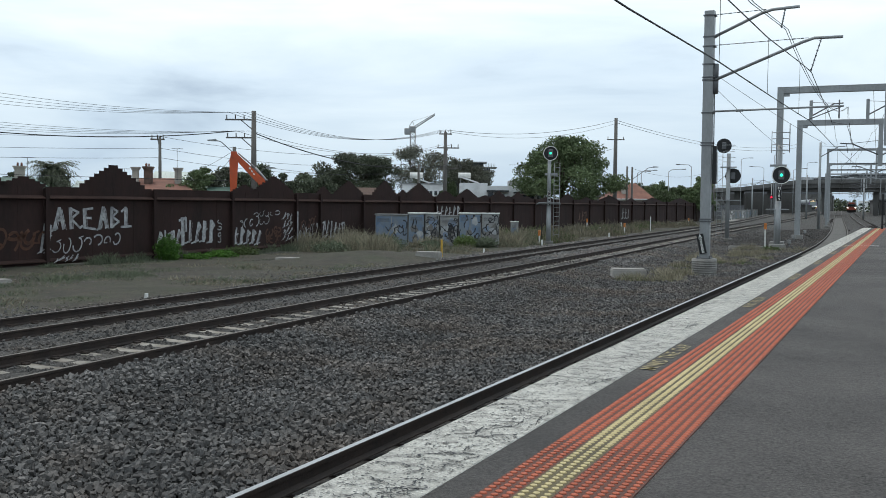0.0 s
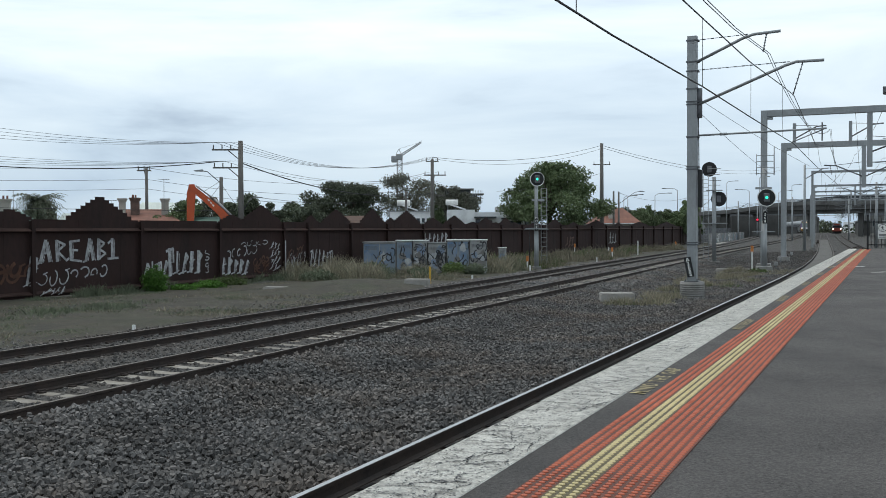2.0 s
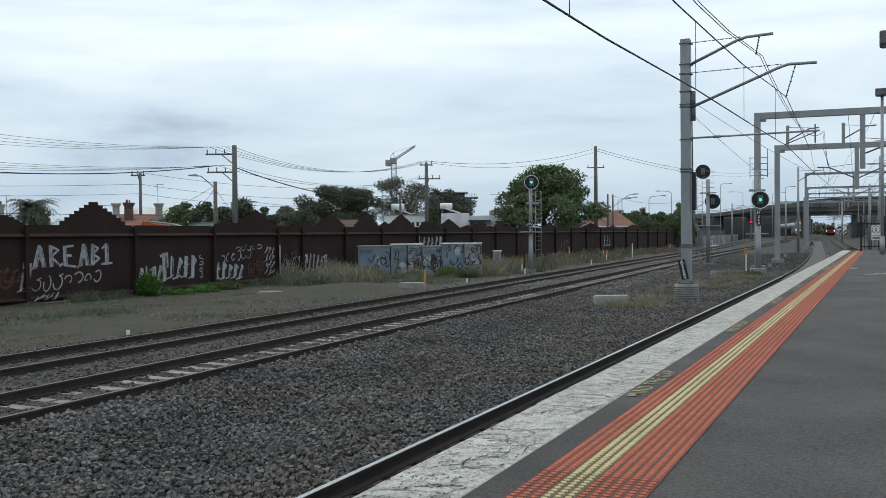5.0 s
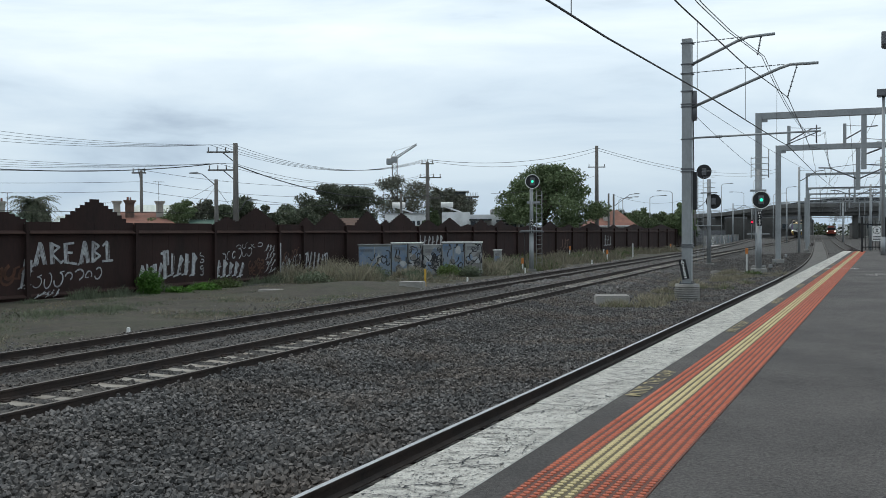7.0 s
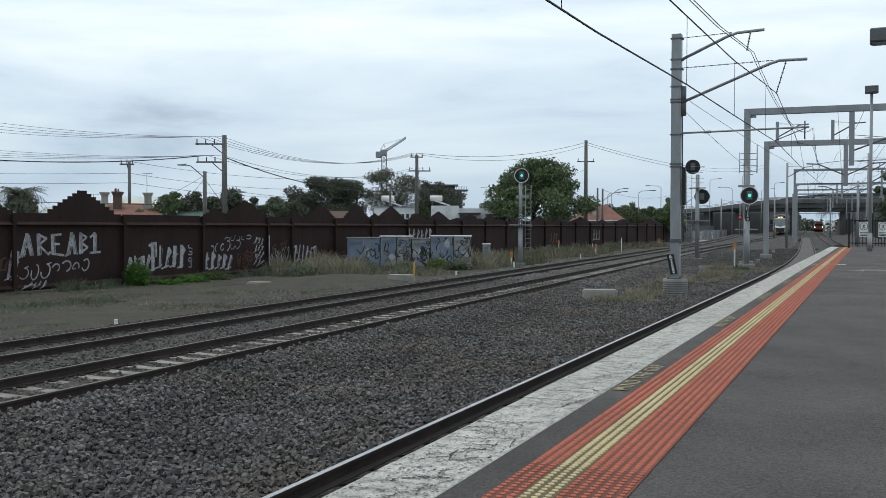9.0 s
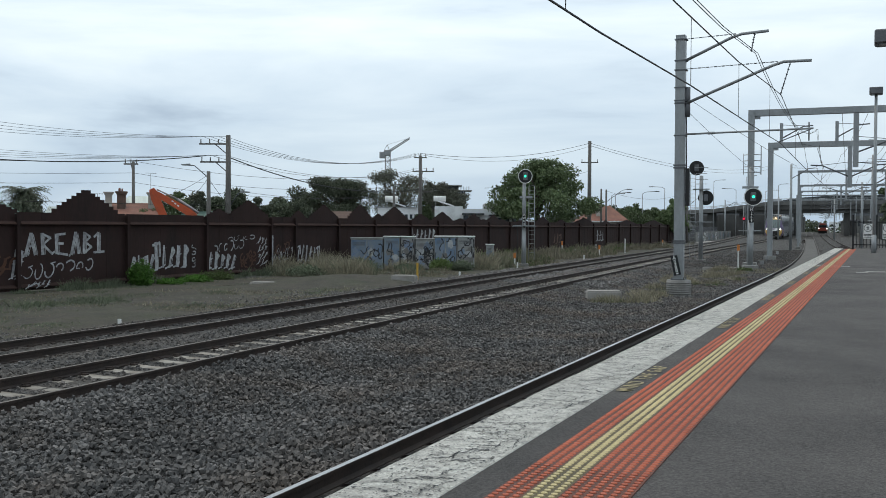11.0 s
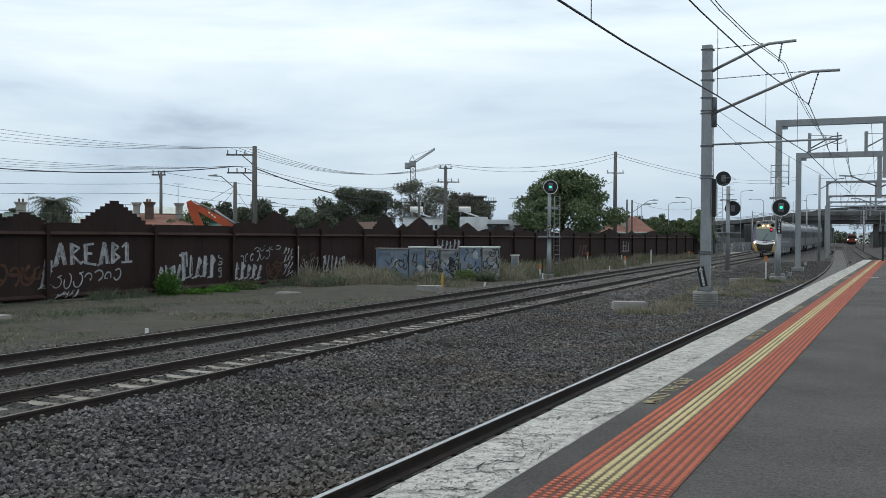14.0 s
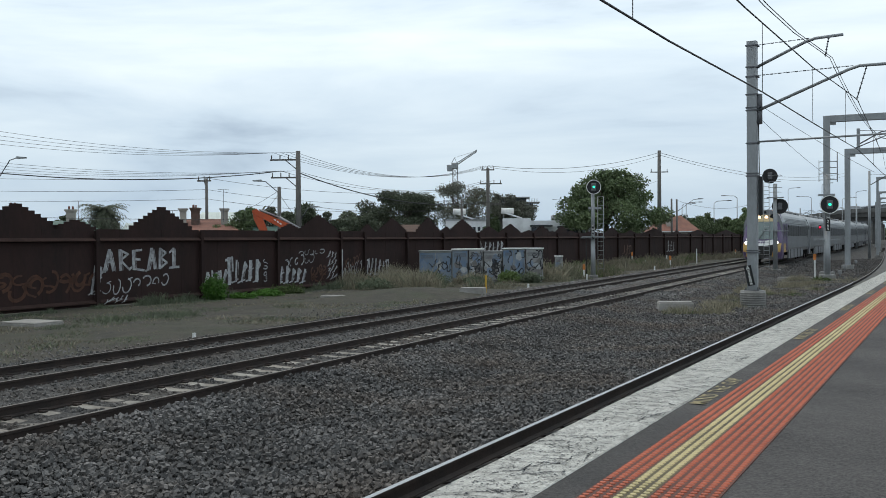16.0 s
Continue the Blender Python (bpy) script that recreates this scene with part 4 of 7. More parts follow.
CT = 19.0
cx0, cy0 = -26.9, 53.6
ux, uy = math.cos(radians(CT)), math.sin(radians(CT))
off = 0.0
for w, h, face, lab, cap, mk, dy in ((2.0, 1.92, "blue_paint", "blue and grey painted steel equipment cabinet with scrawls", False, 3, 0.0),
                                     (0.98, 2.02, "blue_paint", "narrow blue-stained steel equipment cabinet", True, 2, 0.0),
                                     (0.85, 2.02, "cabinet", "narrow grey steel cabinet with black graffiti", True, 5, 0.0),
                                     (1.15, 1.88, "cabinet", "grey steel equipment cabinet with black scrawls", False, 9, 0.15),
                                     (1.35, 2.05, "blue_paint", "steel cabinet with a blue and white sprayed picture", True, 4, 0.0),
                                     (1.05, 2.05, "cabinet", "grey steel equipment cabinet with looping black graffiti", True, 5, 0.0)):
    cabinet(cx0 + ux * off - uy * dy, cy0 + uy * off + ux * dy, CT, w, 0.9, h, face, lab, cap, mk, int(off * 10))
    off += w + 0.05
cabinet(-23.6, 69.9, 12, 0.55, 0.5, 1.3, "cabinet", "small grey steel location box on a stand", True, 0)

# ---- low concrete slabs, marker posts and rods beside the tracks ----
M["concrete_pale"] = mat("concrete_pale", (0.36, 0.345, 0.32), (0.22, 0.21, 0.195), rough=0.9, scale=2, fine=30, bump=0.15, stain=(0.16, 0.15, 0.135), stain_scale=1.5)


def slab(x, y, turn, w, d, h, label):
    s = thing("concrete_slab", (x, y, BED - 0.02), turn, label, "slab", "slabs in the ballast")
    bm = bmesh.new()
    box(bm, -w / 2, w / 2, -d / 2, d / 2, -0.05, h, bevel=0.008)
    part("block", bm, M["concrete_pale"], s)
    bm = bmesh.new()
    box(bm, -w / 2 + 0.02, w / 2 - 0.02, -d / 2 + 0.02, d / 2 - 0.02, h, h + 0.05, bevel=0.012)
    part("lid", bm, M["concrete_pale"], s, "flat concrete lid")


slab(-7.2, 34.6, 20, 1.2, 0.7, 0.33, "pale concrete pit cover in the ballast")
slab(-17.9, 41.2, 8, 1.1, 0.7, 0.34, "low grey concrete pit among the weeds")
slab(-5.6, 62.0, 5, 2.2, 0.35, 0.16, "long low concrete trough cover")
slab(-22.9, 38.2, 12, 2.4, 0.6, 0.05, "pale sunken concrete slab in the soil")
slab(-17.4, 166, 0, 1.3, 20, 0.25, "pale concrete path edge beside the far track")
slab(-25.2, 22.4, 0, 1.6, 1.2, 0.06, "pale sunken concrete slab in the soil")


def marker(x, y, h, body, cap=None, label="white marker post beside the track"):
    s = thing("marker_post", (x, y, BED - 0.05), 0, label, "marker post", "marker posts")
    bm = bmesh.new()
    box(bm, -0.045, 0.045, -0.03, 0.03, -0.05, h, bevel=0.008)
    part("post", bm, M[body], s)
    if cap:
        bm = bmesh.new()
        box(bm, -0.085, 0.085, -0.045, 0.045, h - 0.02, h + 0.36, bevel=0.02)
        part("head", bm, M[cap], s, "orange reflector head")


M["marker_orange"] = mat("marker_orange", (0.62, 0.22, 0.05), (0.45, 0.15, 0.04), rough=0.6, scale=3, fine=20, bump=0)
M["marker_yellow"] = mat("marker_yellow", (0.58, 0.36, 0.05), (0.42, 0.25, 0.04), rough=0.6, scale=3, fine=20, bump=0)
marker(-17.75, 42.4, 0.95, "marker_yellow", label="yellow marker post among weeds")
marker(-17.2, 20.7, 0.20, "white_paint")
for x, y, h, c in ((-4.72, 64.2, 1.25, "marker_orange"), (-18.3, 86, 0.7, "marker_orange"), (-18.6, 100, 1.5, None), (-19.2, 63, 0.55, "marker_orange"), (-21, 88, 0.6, None), (-18.9, 128, 0.7, "marker_orange"), (-17.2, 57, 0.5, None), (-17.3, 47, 0.35, None), (-24, 95, 0.9, "marker_orange"), (-17.4, 76, 0.45, None), (-22.5, 104, 0.8, None)):
    marker(x, y, h, "white_paint", c)
for x, y in ((-3.3, 64.5), (-3.55, 76), (-3.4, 92)):
    s = thing("point_motor_box", (x, y, BED), 10, "small pale trackside junction box on a stub", "junction box", "junction boxes by the track")
    bm = bmesh.new()
    tube(bm, (0, 0, 0), (0, 0, 0.3), 0.04, seg=8)
    part("stub", bm, M["galv_dark"], s)
    bm = bmesh.new()
    box(bm, -0.11, 0.11, -0.09, 0.09, 0.3, 0.56, bevel=0.03)
    part("case", bm, M["cabinet"], s)

# ---- overhead wires of the railway ----
def wire(pts, r, label, group="", cat="wire"):
    bm = bmesh.new()
    path_tube(bm, pts, r, seg=5)
    ob = part("overhead_wire", bm, M["wire"])
    return tagged(ob, label, cat, group)


def along(y, x37):
    return x37 + 0.0505 * (y - 36.9)


CW = [(along(y, -1.3), y, z) for y, z in ((-20, 4.75), (-4, 4.6), (6, 4.62), (12, 4.72), (18.4, 4.93), (25.2, 5.07), (33, 5.25), (36.9, 5.35), (49, 5.22), (60, 5.2), (79.8, 5.2))]
MW = [(along(y, -1.3), y, z) for y, z in ((-20, 7.5), (-10, 6.7), (0, 6.1), (8, 5.95), (16.8, 6.13), (25.1, 6.42), (32.8, 6.87), (36.9, 7.08), (48, 6.2), (60, 7.0), (70, 6.1), (79.8, 6.8))]
far_x = lambda y: loop_x(y) + 0.1
CW += [(far_x(y), y, 5.2) for y in (122, 150, 182, 215, 250)]
MW += [(far_x(y), y, z) for y, z in ((100, 6.1), (122, 6.7), (136, 6.1), (150, 6.7), (182, 6.6), (215, 6.6), (250, 6.6))]
wire(CW, 0.014, "taut copper contact wire over the platform track", "overhead wires")
wire(MW, 0.014, "sagging catenary wire over the platform track", "overhead wires")
for dx in (0.0, 0.09):
    wire([(along(y, -2.2 + dx), y, z) for y, z in ((-20, 10.4), (0, 8.1), (12, 7.55), (23.9, 7.74), (28.5, 7.96), (36.9, 8.62))] + sag((-2.2 + dx, 36.9, 8.62), (-0.2 + dx, 79.8, 9.9), 1.3)[1:] + sag((-0.2 + dx, 79.8, 9.9), (0.4, 122, 9.6), 0.8)[1:], 0.012, "twin feeder wire on the mast's upper arm", "overhead wires")
for y, z0, z1 in ((18.4, 4.93, 6.17), (25.2, 5.07, 6.42), (32.9, 5.25, 6.87), (10.5, 4.7, 5.97), (44, 5.25, 6.4)):
    wire([(along(y, -1.3), y, z0), (along(y, -1.3), y, z1)], 0.006, "thin vertical dropper between contact and catenary wire", "droppers")
wire(sag((-4.7, 36.9, 6.75), (-3.5, 60, 5.6), 0.1), 0.009, "stay wire between mast and gantry", "overhead wires")
wire(sag((-4.7, 36.9, 7.2), (-1.2, 60, 5.9), 0.1), 0.009, "stay wire between mast and gantry", "overhead wires")
for x0, z in ((3.6, 5.2), (3.6, 6.5), (8.6, 5.2), (8.6, 6.5)):
    wire([(x0 + 0.4 * math.sin(y * 0.05), y, z + (0.35 * math.cos(y * 0.21) if z > 6 else 0)) for y in (60, 70, 79.8, 90, 101, 112, 122, 136, 150, 166, 182, 215, 250)], 0.011, "overhead wire above the far tracks", "overhead wires")
SPANS = (64, 79.8, 100, 122, 136, 150, 166, 182, 215, 250, 296, 335)
for f, z, bow in ((yard_x, 5.3, 0.0), (yard_x, 6.3, 0.5), (lambda y: loop_x(y) - 0.4, 8.6, 0.4), (lambda y: yard_x(y) + 1.0, 8.9, 0.4), (lambda y: yard_x(y) - 1.4, 9.3, 0.3), (lambda y: loop_x(y) + 0.9, 7.4, 0.5)):
    pts = []
    for ya, yb in zip(SPANS, SPANS[1:]):
        pts += [(f(ya + (yb - ya) * k / 8), ya + (yb - ya) * k / 8, z - bow * 4 * (k / 8) * (1 - k / 8)) for k in range(8)]
    wire(pts, 0.013, "overhead wire above the tracks beyond the platform", "overhead wires")
for y in (86, 93, 107, 115, 129, 143, 158, 174, 198, 232):
    for f in (yard_x, lambda y: loop_x(y) + 0.1):
        wire([(f(y), y, 5.25), (f(y), y, 6.1)], 0.008, "thin vertical dropper between contact and catenary wire", "droppers")
wire([(1.2, 60, 8.9), (1.9, 79.8, 6.4), (2.5, 100, 8.0)], 0.012, "hanging feeder jumper between gantries", "overhead wires")

# ---- street poles and wires behind the fence ----
def crossarm(p, z, w, x=0.0, pins=4, turn=0.0):
    bm = bmesh.new()
    box(bm, x - w / 2, x + w / 2, -0.06, 0.06, z - 0.07, z + 0.05, m=pose(0, 0, 0, 0, 0, turn))
    for i in range(pins):
        u = x - w / 2 + 0.12 + (w - 0.24) * i / max(1, pins - 1)
        m = pose(0, 0, 0, 0, 0, turn)
        tube(bm, m @ Vector((u, 0, z + 0.05)), m @ Vector((u, 0, z + 0.38)), 0.045, seg=6)
    tube(bm, (x * 0.9, 0, z - 0.05), (0, 0, z - 0.9), 0.04, seg=5)
    part("crossarm", bm, M["timber"], p)


def street_pole(x, y, top, r=0.17):
    p = thing("utility_pole", (x, y, BED - 0.1), 21, "weathered grey timber utility pole with crossarms", "utility pole", "utility poles along the street")
    bm = bmesh.new()
    tube(bm, (0, 0, -0.2), (0, 0, top + 0.4), r * 1.25, r * 0.85, seg=10)
    part("pole", bm, M["timber"], p)
    return p


def street_lamp_arm(p, z, ln, rise):
    bm = bmesh.new()
    path_tube(bm, [(0, 0, z), (ln * 0.8, 0, z + rise * 0.95), (ln, 0, z + rise)], 0.035, seg=6)
    part("lamp_arm", bm, M["galv_dark"], p)
    bm = bmesh.new()
    s = 1 if ln > 0 else -1
    prism(bm, [(0, -0.05), (0.7 * s, -0.02), (0.75 * s, 0.06), (0.1 * s, 0.12)], -0.13, 0.13, m=Matrix.Translation((ln, 0, z + rise)))
    bmesh.ops.recalc_face_normals(bm, faces=bm.faces[:])
    part("lamp_head", bm, M["galv"], p)


p1 = street_pole(-44.4, 66.5, 9.6, 0.22)
crossarm(p1, 9.0 + 0.3, 2.35, -1.15)
crossarm(p1, 7.85, 2.3, -1.1)
street_lamp_arm(p1, 6.3 - 2.2, 1.0, 1.3)
p5 = street_pole(-42.8, 61.5, 6.4, 0.16)
street_lamp_arm(p5, 6.3, -1.3, 0.95)
p0 = street_pole(-54.1, 66.9, 7.7, 0.14)
crossarm(p0, 7.9, 1.2, -0.2, 3)
p2 = street_pole(-40.3, 97.0, 10.0, 0.2)
crossarm(p2, 10.2, 1.4, 0, 3)
crossarm(p2, 8.7, 2.4, 0.3, 4)
crossarm(p2, 6.5, 2.0, 0.4, 3)
p22 = street_pole(-41.2, 92.0, 6.4, 0.13)
p3 = street_pole(-27.3, 122.0, 13.3, 0.24)
crossarm(p3, 11.0, 2.2, 0.0, 3)
p4 = street_pole(-26.3, 124.5, 7.3, 0.13)
p6 = street_pole(-25.6, 124.3, 7.2, 0.13)
street_lamp_arm(p6, 6.0, 2.6, 1.6)
p7 = street_pole(-57.1, 47.0, 9.8, 0.18)
crossarm(p7, 9.5, 2.2, -0.6)
crossarm(p7, 7.4, 2.2, -0.6)
street_lamp_arm(p7, 5.7, 2.2, 2.8)
p8 = street_pole(-21.6, 175.0, 9.0, 0.13)
street_lamp_arm(p8, 6.4, 3.6, 2.6)


def span(a, b, drop, r=0.018, label="slack street cable between timber poles"):
    wire(sag(a, b, drop, 18), r * 1.25, label, "street cables", "cable")


for i in range(4):
    xo = -2.1 + 0.65 * i
    a1 = (-44.4 + xo * 0.93, 66.5 + xo * 0.36, 9.45)
    span((-57.1 + xo * 0.8, 47.0, 9.40 + 0.24 * i), a1, 0.55, 0.010)
    span(a1, (-40.3 + 0.4 * i - 0.6, 97, 10.2), 1.6, 0.012)
    a2 = (-44.4 + xo * 0.93, 66.5 + xo * 0.36, 7.95)
    span((-57.1 + xo * 0.8, 47.0, 7.35 + 0.18 * i), a2, 0.45, 0.009)
    if i % 2:
        span(a2, (-40.3 + 0.5 * i - 0.8, 97, 8.6), 1.4, 0.012)
span((-57.1, 47.0, 7.15), (-46, 65.8, 7.9), 0.6, 0.03, "thick bundled aerial cable")
span((-44.4, 66.5, 7.8), (-39.8, 97, 6.4), 1.3, 0.035, "thick bundled aerial cable")
for z, dz in ((7.7, 0.2), (6.7, 0.1), (5.9, -0.1)):
    span((-85, 35, z + 0.9), (-54.1, 66.9, z), 0.7, 0.012)
    span((-54.1, 66.9, z), (-41, 92, z - 0.3), 0.8, 0.012)
span((-42.8, 61.5, 6.1), (-57, 72, 4.2), 0.3, 0.012)
span((-42.8, 61.5, 5.9), (-55, 75, 4.4), 0.3, 0.012)
span((-42.8, 61.5, 5.8), (-44.4, 66.5, 3.9), 0.05, 0.012)
span((-70, 28, 4.6), (-44.4, 66.5, 3.9), 0.2, 0.016)
span((-44.4, 66.5, 5.2), (-41.2, 92, 5.6), 0.6, 0.012)
span((-40.3, 97, 10.2), (-27.3, 122, 13.0), 1.0, 0.018)
span((-40.0, 97, 10.0), (-27.3, 122, 12.6), 1.2, 0.014)
span((-27.3, 122, 13.0), (-12, 260, 18), 2.0, 0.02)
span((-27.3, 122, 12.7), (-12, 260, 17.2), 2.0, 0.02)
span((-27.3, 122, 9.5), (-34, 100, 6.5), 0.5, 0.014)
span((-25.6, 124.3, 7.0), (-21.6, 175, 8.6), 1.2, 0.014)

# ---- trees and shrubs ----
M["bark"] = mat("bark", (0.11, 0.085, 0.065), (0.05, 0.04, 0.032), rough=0.95, scale=3, fine=20, bump=0.3, stretch=(2, 2, 0.5))


def leaf_mat(name, base, dark, vary=0.45):
    m = mat(name, base, dark, rough=0.65, scale=0.6, fine=3, bump=0, vary=vary, spec=0.25)
    b = m.node_tree.nodes["Principled BSDF"]
    b.inputs["Subsurface Weight"].default_value = 0.0
    return m


M["leaf_deep"] = leaf_mat("leaf_deep", (0.135, 0.175, 0.082), (0.062, 0.088, 0.042))
M["leaf_dull"] = leaf_mat("leaf_dull", (0.135, 0.158, 0.100), (0.070, 0.084, 0.056))
M["leaf_grey"] = leaf_mat("leaf_grey", (0.150, 0.155, 0.115), (0.08, 0.085, 0.063))
M["leaf_light"] = leaf_mat("leaf_light", (0.098, 0.125, 0.060), (0.05, 0.068, 0.034))
M["grass_green"] = leaf_mat("grass_green", (0.12, 0.165, 0.055), (0.065, 0.095, 0.03), 0.5)
M["grass_dry"] = leaf_mat("grass_dry", (0.30, 0.268, 0.195), (0.155, 0.142, 0.098), 0.5)
M["weed_bright"] = leaf_mat("weed_bright", (0.085, 0.20, 0.028), (0.045, 0.11, 0.015), 0.4)


def leaves(name, blobs, count, size, material, seed, parent, hollow=0.55):
    """Small bent leaf clumps strewn through lumpy blobs (centre, radii)."""
    r = np.random.RandomState(seed)
    vol = np.array([b[1][0] * b[1][1] * b[1][2] for b in blobs]) ** (2 / 3)
    pick = r.choice(len(blobs), count, p=vol / vol.sum())
    c = np.array([b[0] for b in blobs])[pick]
    rad = np.array([b[1] for b in blobs])[pick]
    d = r.normal(size=(count, 3))
    d /= np.linalg.norm(d, axis=1)[:, None]
    k = hollow + (1 - hollow) * r.rand(count, 1) ** 0.6
    k *= np.clip(1 + 0.16 * r.normal(size=(count, 1)), 0.6, 1.16)
    p = c + d * rad * k
    s = size * (0.5 + r.rand(count, 1))
    a = r.normal(size=(count, 3))
    a /= np.linalg.norm(a, axis=1)[:, None]
    b = np.cross(a, r.normal(size=(count, 3)))
    b /= np.linalg.norm(b, axis=1)[:, None] + 1e-9
    n = np.cross(a, b)
    v = np.stack([p - a * s, p + b * s * 0.55 + n * s * 0.2, p + a * s, p - b * s * 0.55 + n * s * 0.2], 1).reshape(-1, 3)
    f = np.arange(count * 4).reshape(-1, 4)
    return tagged(raw(name, v.tolist(), f.tolist(), material, parent), kind="")


def tree(x, y, top, half, low, leaf, count, size, label, seed, blobs=9, hollow=0.4, limbs=7, name="tree"):
    r = random.Random(seed)
    t = thing(name, (x, y, BED - 0.1), 0, label, "tree", "trees behind the fence")
    h = top - BED
    bm = bmesh.new()
    tr = max(0.08, half * 0.055)
    base = Vector((0, 0, -0.2))
    fork = Vector((r.uniform(-.3, .3), r.uniform(-.3, .3), max(1.0, h * 0.38)))
    tube(bm, base, fork, tr * 1.3, tr, seg=9)
    bl = []
    for i in range(limbs):
        a = 6.283 * i / limbs + r.uniform(-.4, .4)
        rr = half * r.uniform(0.25, 0.6)
        tip = Vector((math.cos(a) * rr, math.sin(a) * rr, h * r.uniform(0.55, 0.82)))
        mid = fork.lerp(tip, 0.5) + Vector((r.uniform(-.3, .3), r.uniform(-.3, .3), r.uniform(0, .5)))
        tube(bm, fork, mid, tr * 0.55, tr * 0.35, seg=6)
        tube(bm, mid, tip, tr * 0.35, tr * 0.12, seg=5)
        for k in range(3):
            q = mid.lerp(tip, r.uniform(0.1, 0.9))
            tube(bm, q, q + Vector((r.uniform(-1, 1), r.uniform(-1, 1), r.uniform(0.1, 1))) * half * 0.25, tr * 0.14, tr * 0.05, seg=4)
    part("trunk", bm, M["bark"], t)
    lowz = low - BED
    rv = (h - lowz) / 2
    for i in range(int(blobs * 2.2)):
        a, c = r.uniform(0, 6.283), r.uniform(-0.75, 1.0)
        k = 0.55 + 0.33 * r.random()
        w = math.sqrt(1 - c * c) * (1.0 if c > -0.2 else 1.15)
        rb = half * r.uniform(0.13, 0.27)
        bl.append(((math.cos(a) * half * w * k, math.sin(a) * half * w * k, lowz + rv + rv * c * k), (rb, rb, rb * r.uniform(.55, .85))))
    bl.append(((0, 0, lowz + rv), (half * .5, half * .5, rv * .62)))
    leaves("crown", bl, count, size, leaf, seed, t, hollow)
    return t


tree(-30.6, 109.8, 10.6, 6.3, 1.2, M["leaf_deep"], 34000, 0.135, "broad dark-green leafy tree behind the fence", 1, 26)
tree(-62.7, 119.6, 9.6, 6.5, 2.2, M["leaf_dull"], 27000, 0.14, "rounded dull-green tree behind the fence", 2, 20)
tree(-58.9, 132.6, 11.8, 6.4, 2.5, M["leaf_grey"], 12000, 0.12, "sparse grey half-bare tree showing its branches", 3, 12, 0.15, 18)
tree(-54.0, 138.9, 10.2, 4.8, 2.5, M["leaf_grey"], 10000, 0.12, "thin grey-green gum tree", 4, 8, 0.3, 10)
tree(-48.2, 73.3, 5.9, 3.4, 0.8, M["leaf_dull"], 20000, 0.10, "dense dark rounded shrub behind the fence", 5, 8)
tree(-46.3, 73.8, 5.1, 2.2, 1.0, M["leaf_dull"], 6000, 0.10, "dense dark rounded shrub behind the fence", 15, 6)
tree(-50.6, 66.9, 5.4, 2.3, 1.0, M["leaf_deep"], 9000, 0.09, "small bushy green tree by the houses", 6, 7)
tree(-49.6, 69.0, 5.8, 1.6, 2.5, M["leaf_grey"], 1800, 0.13, "thin feathery tree by the houses", 16, 5, 0.2)
tree(-60.8, 103.5, 5.8, 4.2, 1.0, M["leaf_dull"], 7000, 0.13, "dull green shrub behind the fence", 7, 7)
tree(-55.5, 98.0, 5.5, 3.6, 1.0, M["leaf_dull"], 7000, 0.12, "dull green shrub behind the fence", 17, 7)
tree(-40.0, 98.2, 5.5, 1.4, 1.0, M["leaf_deep"], 6500, 0.10, "narrow dark conifer beside a utility pole", 8, 7)
tree(-28.4, 162.5, 5.6, 3.2, 0.5, M["leaf_light"], 8000, 0.15, "light green bushy tree", 9, 8)
tree(-23.6, 168.4, 6.6, 3.2, 0.5, M["leaf_deep"], 8000, 0.15, "green tree beside the overpass", 10, 8)
tree(-24.5, 181, 8.2, 2.6, 2.0, M["leaf_deep"], 2600, 0.24, "leggy dark tree beside the overpass", 11, 7)
tree(-25.6, 190, 6.4, 3.4, 0.0, M["leaf_light"], 3400, 0.24, "light green bushy tree", 19, 8)
tree(-32.9, 186, 6.6, 2.6, 1.0, M["leaf_dull"], 2200, 0.26, "dull green shrub behind the fence", 12, 7)
tree(-32.6, 178, 7.6, 3.8, 0.5, M["leaf_deep"], 8000, 0.15, "green tree beside the overpass", 23, 9)
tree(-27.4, 174, 6.4, 3.4, 0.5, M["leaf_light"], 8000, 0.15, "light green bushy tree", 24, 9)
tree(-37.5, 185, 7.2, 4.0, 0.5, M["leaf_dull"], 7000, 0.16, "dull green tree beside the overpass", 25, 9)
tree(-31.5, 150.0, 3.9, 2.6, 0.5, M["leaf_light"], 2600, 0.22, "light green bushy tree", 13, 7)
tree(11.5, 152.0, 10.8, 4.0, 1.0, M["leaf_deep"], 6500, 0.26, "tall dark tree beyond the platform", 14, 11)
tree(12.8, 170.0, 12.5, 4.2, 1.0, M["leaf_dull"], 4500, 0.28, "tall dark tree beyond the platform", 18, 9)
tree(-70.5, 63.5, 4.7, 1.8, 2.0, M["leaf_grey"], 1500, 0.16, "small grey-green garden tree behind the houses", 20, 6)

